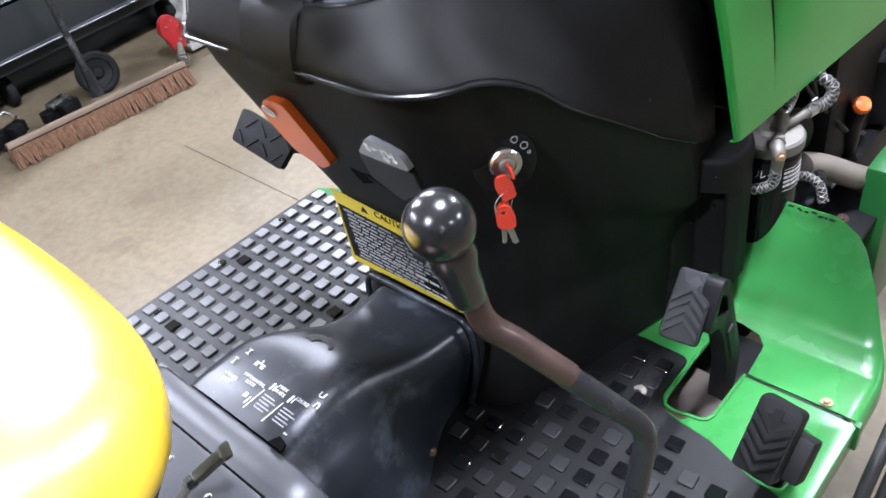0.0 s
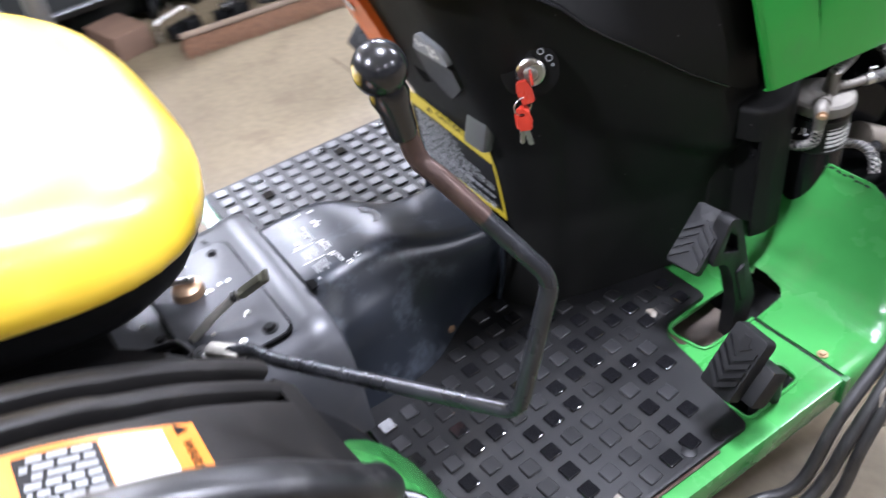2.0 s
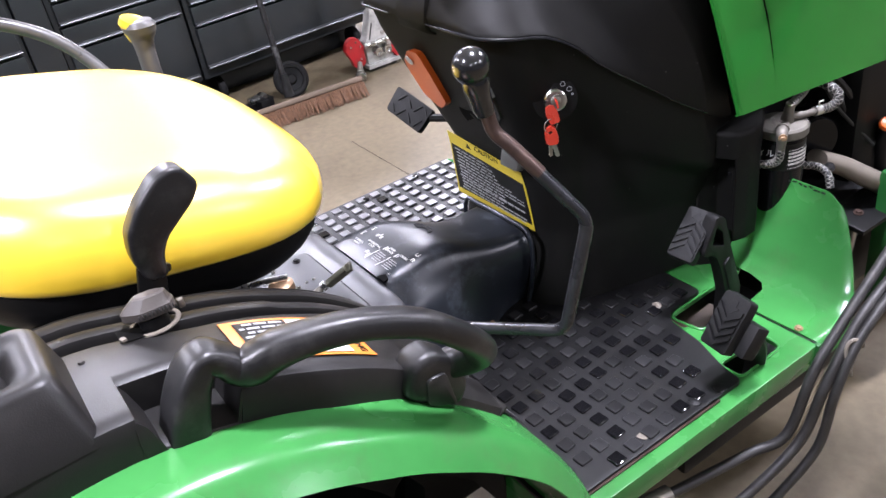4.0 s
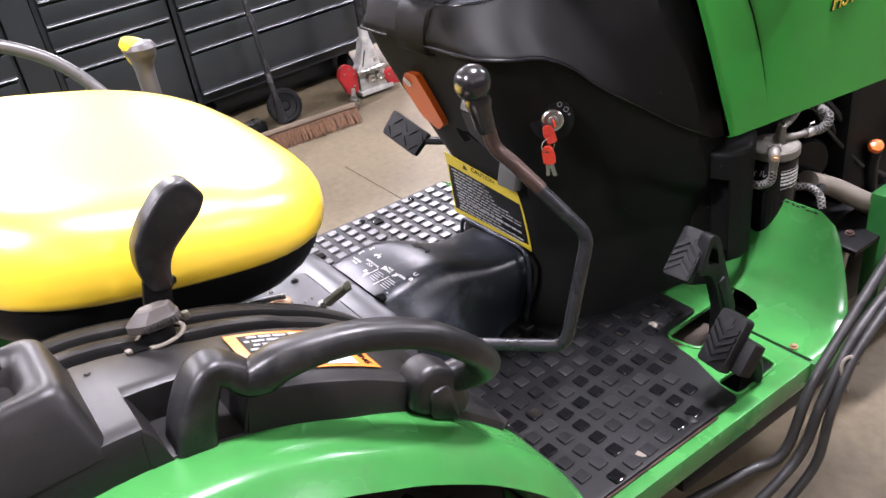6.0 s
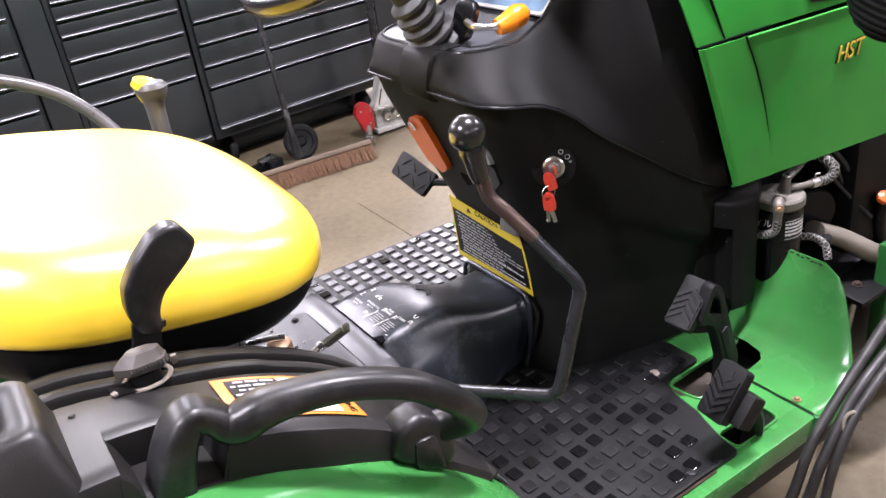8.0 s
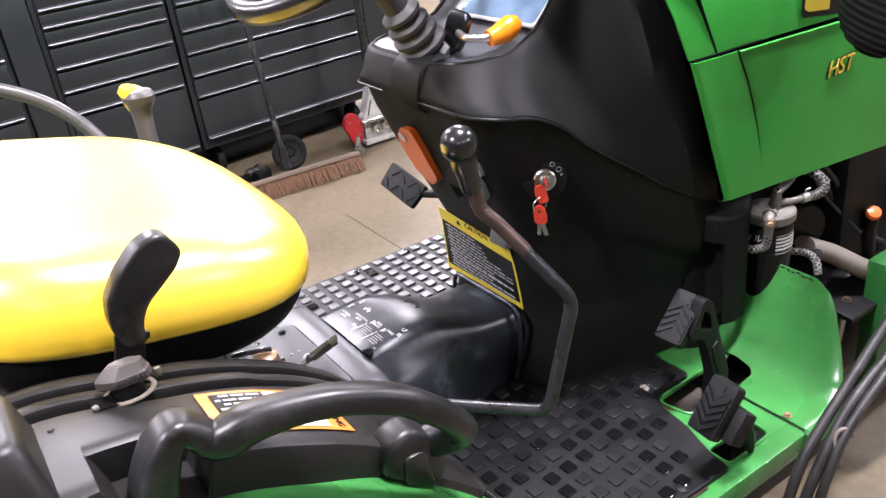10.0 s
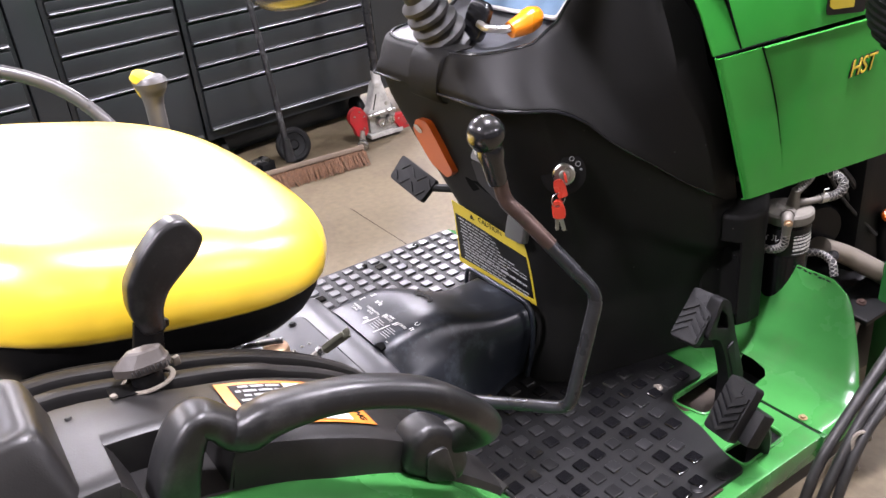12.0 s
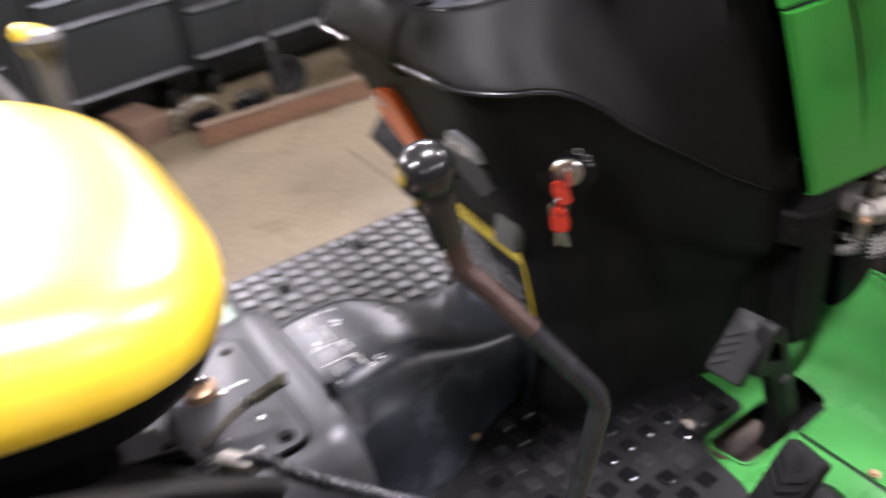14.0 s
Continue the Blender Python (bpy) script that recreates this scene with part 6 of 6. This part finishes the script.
# This black sheet stands for the shade between dash cowl and hood.
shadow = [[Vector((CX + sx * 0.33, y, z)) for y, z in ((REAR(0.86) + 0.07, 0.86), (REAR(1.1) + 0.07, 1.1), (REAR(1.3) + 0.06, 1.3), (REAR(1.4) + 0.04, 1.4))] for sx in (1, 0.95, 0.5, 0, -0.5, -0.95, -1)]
part("gap_backing", sheet(shadow, 0.004), DARK_GAP, hood_top, "black sheet put in for the shaded gap behind the hood")
for text, y, z, size in (("HST", 0.606, 1.026, 0.045),):
    back = words(text, size, Matrix.Translation((hood_x(z) + 0.0025, y, z)) @ HS @ Matrix.Scale(1.0, 4), LABEL_BLACK, front, "lettering_outline", 0.0006, shear=0.25)
    for dy in (-0.0025, 0.0025):
        words(text, size, Matrix.Translation((hood_x(z) + 0.0023, y + dy, z + dy * 0.6)) @ HS, LABEL_BLACK, front, "lettering_outline", 0.0006, shear=0.25)
    words(text, size * 0.97, Matrix.Translation((hood_x(z) + 0.0036, y, z)) @ HS, LABEL_YELLOW, front, "lettering", 0.0006, shear=0.25)
lg = prism(rounded([(0.482, 1.128), (0.60, 1.112), (0.60, 1.22), (0.482, 1.22)], 0.01), 0, 0.001)
bmesh.ops.transform(lg, matrix=Matrix.Translation((0.361, 0, 0.012)) @ HS, verts=lg.verts)
logo = part("hood_decal", lg, LABEL_BLACK, hood_top, "black and yellow decal")
lg = prism(rounded([(0.488, 1.142), (0.50, 1.135), (0.56, 1.128), (0.56, 1.145), (0.522, 1.15), (0.522, 1.165), (0.56, 1.165), (0.56, 1.21), (0.49, 1.21)], 0.003), 0, 0.001)
bmesh.ops.transform(lg, matrix=Matrix.Translation((0.3625, 0, 0.012)) @ HS, verts=lg.verts)
part("decal_shape", lg, LABEL_YELLOW, logo)

seam_line = [Vector((hood_x(z) + 0.0004, SEAM(z), z)) for z in np.linspace(0.935, 1.124, 14)]
part("panel_gap", tube(seam_line, [0.0003, 0.0008, 0.0012, 0.0014, 0.0014], 6), DARK_GAP, front)
part("panel_gap", tube([Vector((0.3585, y, z)) for y, z in ((0.208, 1.1285), (0.313, 1.1265), (0.383, 1.1245))], 0.0019, 6), DARK_GAP, front)

# ---- steering wheel, column and dash lever ----
SW = pose(CX, -0.195, 1.392, 30, 0, 0)
wheel_rim = [SW @ Vector((0.2 * math.cos(a), 0.2 * math.sin(a), 0)) for a in np.linspace(0, 2 * math.pi, 49)]
sw = part("steering_wheel", tube(wheel_rim, 0.018, 14), PLASTIC_SMOOTH, tractor, "black moulded steering wheel")
for a in (90, 210, 330):
    part("spoke", tube([SW @ Vector((0, 0, -0.02)), SW @ Vector((0.1 * math.cos(radians(a)), 0.1 * math.sin(radians(a)), -0.015)), SW @ Vector((0.188 * math.cos(radians(a)), 0.188 * math.sin(radians(a)), 0))], [0.02, 0.014, 0.011], 10), PLASTIC_SMOOTH, sw)
part("hub", lathe([(0, -0.04), (0.035, -0.04), (0.045, -0.01), (0.04, 0.01), (0, 0.014)], 24, SW), PLASTIC_SMOOTH, sw)
base_c, top_c = Vector((CX, -0.062, 1.155)), Vector((CX, -0.155, 1.31))
prof = []
for k in range(5):
    h, r = 0.022 * k, 0.047 - 0.0032 * k
    prof += [(r - 0.012, h), (r, h + 0.004), (r, h + 0.011), (r - 0.012, h + 0.020)]
prof = [(0, -0.005), (0.05, -0.005)] + prof + [(0.022, 0.112), (0.022, 0.2), (0, 0.2)]
part("column_boot", lathe(prof, 32, aim(base_c, top_c - base_c)), BOOT, cowl, "ribbed black rubber column boot")
part("lever_boss", prism(rounded([(-0.022, -0.038), (0.022, -0.038), (0.026, 0.03), (-0.026, 0.03)], 0.02), 0, 0.012, frame_of((0.07, -0.03, 1.20), (1, 0.1, -0.2), (0.1, 0.35, 1)), 0.005, 3), PLASTIC_SMOOTH, dash, "black lever boss")
thr = part("throttle_lever", tube(bent([(0.088, -0.045, 1.198), (0.108, -0.045, 1.192), (0.125, -0.022, 1.188), (0.128, -0.005, 1.19)], 0.008), 0.0065, 12), STEEL, dash, "steel throttle lever")
part("grip", tube(spline([(0.127, -0.012, 1.186), (0.129, 0.01, 1.19), (0.131, 0.03, 1.197), (0.131, 0.045, 1.203)], 5), [0.0135, 0.017, 0.020, 0.0195, 0.012], 18), AMBER, thr, "amber orange plastic grip")
clus = frame_of((CX + 0.02, 0.085, 1.197), (1, 0, 0), (0, 0.72, 0.7))
part("instrument_display", prism(rounded([(-0.11, -0.014), (0.10, -0.014), (0.10, 0.09), (-0.11, 0.09)], 0.012), 0.0, 0.006, clus, 0.002), BLUE, dash, "blue-lit instrument cluster")
part("cluster_frame", tube([clus @ Vector((x, y, 0.006)) for x, y in rounded([(-0.112, -0.016), (0.102, -0.016), (0.102, 0.092), (-0.112, 0.092)], 0.012)], 0.004, 8), LABEL_WHITE, dash)

# ---- engine bay below the hood ----
engine = part("engine_block", box(0.34, 1.1, 0.42, pose(CX, 1.05, 0.60), 0.02), BLACKPAINT, tractor, "dirty black engine block")
part("rail", box(0.06, 1.3, 0.10, pose(0.21, 1.0, 0.42), 0.008), BLACKPAINT, engine)
part("cover_plate", prism(rounded([(-0.06, -0.04), (0.06, -0.04), (0.06, 0.04), (-0.06, 0.04)], 0.006), 0, 0.012, frame_of((0.2, 0.82, 0.72), (0, 1, 0), (0, 0, 1)), 0.003), BLACKPAINT, engine)
for k in range(5):
    part("fin", box(0.02, 0.04, 0.006, pose(0.205, 0.70 + 0.01 * k, 0.66 + 0.03 * k), 0.002), BLACKPAINT, engine)
# Two plain black boxes added to hide the lit floor behind the filter.
part("chassis", box(0.62, 1.25, 0.28, pose(0.05, 1.27, 0.38), 0.03), BLACKPAINT, engine, "black chassis box added to darken the view past the filter")
part("dark_backing", box(0.60, 1.15, 0.36, pose(0.03, 1.32, 0.68), 0.03), BLACKPAINT, engine)
for k in range(4):
    part("cable", tube(spline([(0.20, 0.60 + 0.03 * k, 0.86), (0.27 + 0.015 * k, 0.66 + 0.04 * k, 0.80 - 0.03 * k), (0.30, 0.72 + 0.05 * k, 0.70 - 0.05 * k), (0.34, 0.80 + 0.05 * k, 0.60 - 0.03 * k)], 6), 0.004 + 0.0012 * (k % 3), 8), HOSE, engine)
FA = Vector((0.335, 0.472, 0.006))
can = part("fuel_filter", lathe([(0, 0.52), (0.036, 0.52), (0.044, 0.53), (0.045, 0.74), (0.043, 0.749), (0, 0.749)], 36, Matrix.Translation(FA)), FILTER_BLACK, tractor, "black fuel filter can under a cast metal head")
head = part("filter_head", lathe([(0, 0.749), (0.046, 0.749), (0.0485, 0.752), (0.0485, 0.766), (0.045, 0.770), (0.022, 0.773), (0.018, 0.779), (0, 0.780)], 36, Matrix.Translation(FA)), CASTALU, can, "dirty cast aluminium filter head")
part("post", tube([FA + Vector((0.008, 0.0, 0.768)), FA + Vector((0.014, -0.004, 0.795)), FA + Vector((0.019, -0.008, 0.816))], [0.014, 0.010, 0.008], 14), CASTALU, head)
part("rib", tube([FA + Vector((0.008, 0.0, 0.774)), FA + Vector((0.026, -0.026, 0.771))], 0.007, 10), CASTALU, head)
part("outlet", tube([FA + Vector((0.014, 0.0, 0.785)), FA + Vector((0.022, 0.035, 0.778)), FA + Vector((0.026, 0.066, 0.775))], [0.008, 0.0068, 0.0068], 12), CASTALU, head)
part("ferrule", tube([FA + Vector((0.0255, 0.060, 0.7755)), FA + Vector((0.028, 0.078, 0.774))], 0.0095, 14), STEEL, head)
part("clip", tube([FA + Vector((0.027, 0.07, 0.783)), FA + Vector((0.028, 0.07, 0.793)), FA + Vector((0.032, 0.077, 0.794))], 0.002, 6), STEEL, head)
part("inlet_elbow", tube(spline([FA + Vector((0.016, -0.024, 0.770)), FA + Vector((0.029, -0.042, 0.771)), FA + Vector((0.034, -0.048, 0.763)), FA + Vector((0.033, -0.048, 0.738))], 4), [0.0105, 0.0108, 0.0100, 0.0075], 14), CASTALU, head)
part("collar", tube([FA + Vector((0.020, -0.029, 0.7705)), FA + Vector((0.024, -0.034, 0.771))], 0.0128, 14), CASTALU, head)
hexbolt(FA + Vector((0.039, -0.053, 0.767)), (0.7, -0.7, 0.0), 0.0085, BRASSY, head)
lab_rows = [[FA + Vector((0.0454 * math.cos(radians(a)), 0.0454 * math.sin(radians(a)), z)) for a in range(-120, 31, 5)] for z in (0.686, 0.741)]
fl = part("filter_label", sheet(lab_rows, 0.0004), LABEL_BLACK, can)
fb = bmesh.new()
random.seed(8)
for k in range(6):
    z, a = 0.690 + 0.0076 * k, -36.0
    while a < 24:
        b = min(26, a + (60 if k in (0, 5) else random.uniform(3, 9)))
        sheet([[FA + Vector((0.0462 * math.cos(radians(q)), 0.0462 * math.sin(radians(q)), z + dz)) for q in np.linspace(a, b, 4 if k in (0, 5) else 2)] for dz in (0, 0.0009 if k in (0, 5) else 0.0042)], 0.0003, fb)
        a = b + 1.6
part("label_print", fb, LABEL_WHITE, fl)
words("ィルタ", 0.017, Matrix.Translation(FA + Vector((0.0466 * math.cos(radians(-78)), 0.0466 * math.sin(radians(-78)), 0.722))) @ pose(0, 0, 0, 90, 0, 12), PRINT, can, "lettering")


def braided(path, r, name, parent):
    """A dark hose wrapped in a light zigzag braid."""
    pts = spline(path, 10)
    ob = part(name, tube(pts, r, 12), BRAID, parent, "braided fuel hose")
    length = sum((b - a).length for a, b in zip(pts, pts[1:]))
    turns = length / 0.009
    for sgn in (1, -1):
        for ph in (0, 0.33, 0.66):
            path2 = []
            n = int(turns * 8)
            for i in range(n + 1):
                t = i / n * (len(pts) - 1)
                k = min(int(t), len(pts) - 2)
                p = pts[k].lerp(pts[k + 1], t - k)
                d = (pts[k + 1] - pts[k]).normalized()
                u = d.orthogonal().normalized()
                w = d.cross(u)
                a = sgn * 2 * math.pi * (i / n * turns / 3 + ph)
                path2.append(p + (r + 0.0004) * (u * math.cos(a) + w * math.sin(a)))
            part("braid_strand", tube(path2, 0.0008, 4), BRAID_LIGHT, ob)
    return ob


braided([FA + Vector((0.033, -0.048, 0.742)), FA + Vector((0.032, -0.049, 0.722)), FA + Vector((0.022, -0.050, 0.708)), FA + Vector((0.0, -0.060, 0.702)), FA + Vector((-0.04, -0.075, 0.70))], 0.0072, "fuel_hose", head)
braided([FA + Vector((0.027, 0.076, 0.774)), FA + Vector((0.035, 0.094, 0.775)), FA + Vector((0.042, 0.106, 0.785)), FA + Vector((0.038, 0.112, 0.800)), FA + Vector((0.020, 0.108, 0.811)), FA + Vector((-0.01, 0.10, 0.82))], 0.0085, "fuel_hose", head)
braided([FA + Vector((0.019, -0.006, 0.812)), FA + Vector((0.016, 0.018, 0.816)), FA + Vector((0.010, 0.045, 0.820)), FA + Vector((0.0, 0.08, 0.832))], 0.007, "fuel_hose", head)
braided([FA + Vector((0.0, 0.055, 0.652)), FA + Vector((0.026, 0.085, 0.648)), FA + Vector((0.05, 0.09, 0.636)), FA + Vector((0.062, 0.085, 0.61))], 0.0072, "fuel_hose", can)
part("oil_filter", lathe([(0, 0), (0.045, 0), (0.05, 0.006), (0.05, 0.09), (0, 0.09)], 28, aim((0.30, 0.655, 0.655), (-0.85, 0.35, -0.1))), FILTER_BLACK, engine, "black oil filter")
part("alternator", lathe([(0, 0), (0.07, 0), (0.085, 0.02), (0.085, 0.11), (0.06, 0.14), (0, 0.14)], 28, aim((0.34, 0.95, 0.60), (-0.3, 1, 0.1))), BLACKPAINT, engine)
part("orange_cap", lathe([(0, 0), (0.016, 0), (0.017, 0.006), (0.014, 0.012), (0.007, 0.014), (0, 0.015)], 14, aim((0.348, 0.826, 0.640), (0.5, -0.4, 0.75))), ORANGE, engine)
part("filler_neck", tube([(0.352, 0.826, 0.640), (0.335, 0.84, 0.60), (0.325, 0.86, 0.52)], [0.013, 0.017, 0.02], 12), BLACKPAINT, engine)
part("side_member", tube(spline([(0.335, 0.60, 0.645), (0.352, 0.672, 0.603), (0.380, 0.735, 0.556), (0.402, 0.89, 0.45), (0.42, 1.05, 0.36)], 5), [0.027, 0.03, 0.032, 0.034, 0.034], 16, flat=0.7), IVORY, engine, "ivory painted side member")
post = part("loader_mount", box(0.05, 0.16, 0.34, pose(0.43, 0.80, 0.42), 0.01), GREEN_DARK, tractor, "green loader mounting bracket")
hexbolt((0.395, 0.68, 0.502), (0.1, -0.1, 1), 0.011, RUSTY_ROD, post)
hexbolt((0.378, 0.577, 0.648), (0.5, -0.5, 0.6), 0.011, BLACKPAINT, post)
part("long_bolt", tube([(0.395, 0.68, 0.50), (0.39, 0.66, 0.34)], 0.008, 10), ZINC, post)
part("bracket_plate", box(0.16, 0.14, 0.012, pose(0.36, 0.70, 0.497, 0, 6, 0), 0.003), BLACKPAINT, post)
part("drive_guard", tube([(0.30, 0.45, 0.40), (0.32, 0.9, 0.42)], 0.05, 16), BLACKPAINT, engine)
part("clutch_housing", box(0.30, 1.5, 0.32, pose(CX, -0.2, 0.30), 0.03), BLACKPAINT, tractor, "dirty black transmission housing")

prof = [(0.0, -0.09)]
for k in range(16):
    h = -0.09 + 0.012 * k
    r = 0.085 * math.sqrt(max(0.02, 1 - min(0.98, max(0.0, (0.03 - h) / 0.125)) ** 2.4))
    prof += [(r, h + 0.002), (r + 0.002, h + 0.006), (r, h + 0.010)]
prof += [(0, prof[-1][1])]
part("rubber_sleeve", lathe(prof, 36, aim((0.53, 0.47, 1.19), (0.35, 0.1, 1))), TYRE, tractor, "ribbed black rubber sleeve")

random.seed(21)
chips = bmesh.new()
for k in range(11):
    s = (k + random.random() * 0.8) / 11
    c = Vector((0.360 + 0.09 * s, 0.4565 - random.uniform(0, 0.002), 0.6695 - random.uniform(0, 0.004)))
    w = random.uniform(0.002, 0.006)
    own = prism(rounded([(-w, -0.0015), (w * 0.6, -0.002), (w, 0.001), (-w * 0.4, 0.0018)], 0.001, 2), 0, 0.0012, frame_of(c + Vector((0, -0.004, 0.002)), (1, 0, random.uniform(-0.3, 0.3)), (0, 0.35, 0.93)))
    joined(chips, own)
part("paint_chip", chips, BLACKPAINT, shield, "chipped black spot")
part("edge_bead", tube([(hood_x(1.118) + 0.0005, SEAM(1.12) + 0.004 + (1.86 - SEAM(1.12)) * s, 1.1195 - 0.06 * s) for s in np.linspace(0, 1, 12)], 0.0022, 6), GREEN, front)

# ---- hydraulic hoses beside the platform ----
HOSE_A = [(0.624, 0.449, 0.713), (0.624, 0.403, 0.679), (0.629, 0.268, 0.587), (0.629, 0.185, 0.51), (0.619, 0.141, 0.382), (0.585, 0.086, 0.347), (0.572, -0.06, 0.366), (0.565, -0.12, 0.372)]
HOSE_B = [(0.644, 0.432, 0.649), (0.644, 0.381, 0.63), (0.649, 0.266, 0.584), (0.649, 0.188, 0.482), (0.639, 0.151, 0.374), (0.614, 0.058, 0.294), (0.594, -0.02, 0.259)]
HOSE_C = [(0.664, 0.396, 0.648), (0.664, 0.348, 0.627), (0.664, 0.247, 0.561), (0.664, 0.196, 0.472), (0.659, 0.174, 0.356), (0.634, 0.111, 0.262), (0.614, 0.036, 0.201)]
hoses = part("hydraulic_hose", tube(spline([(0.60, 0.75, 0.90)] + HOSE_A, 6), 0.0092, 14), HOSE, tractor, "worn black hydraulic hose")
part("hose", tube(spline([(0.62, 0.75, 0.775)] + HOSE_B, 6), 0.0092, 14), HOSE, hoses)
part("hose", tube(spline([(0.645, 0.75, 0.80)] + HOSE_C, 6), 0.0085, 14), HOSE, hoses)
part("crimp_sleeve", tube([(0.567, -0.10, 0.371), (0.557, -0.165, 0.376)], 0.0165, 16), ZINC, hoses, "crimped steel hose end")
part("crimp_collar", tube([(0.558, -0.160, 0.375), (0.556, -0.175, 0.377)], 0.019, 16), ZINC, hoses)
part("hose_elbow", tube(bent([(0.557, -0.165, 0.376), (0.552, -0.20, 0.38), (0.53, -0.24, 0.40)], 0.02), 0.009, 12), ZINC, hoses)
part("hose_nut", lathe([(0, -0.012), (0.014, -0.012), (0.014, 0.012), (0, 0.012)], 6, aim((0.53, -0.24, 0.40), (-0.4, -0.8, 0.4))), STEEL, hoses)
loop = [Vector((0.662 + 0.006 * math.sin(2 * a), 0.238 + 0.018 * math.cos(a), 0.527 + 0.036 * math.sin(a))) for a in np.linspace(0.4, 2 * math.pi - 0.5, 22)]
part("tie_loop", tube(loop, 0.0035, 8), IVORY, hoses, "pale plastic tie loop")
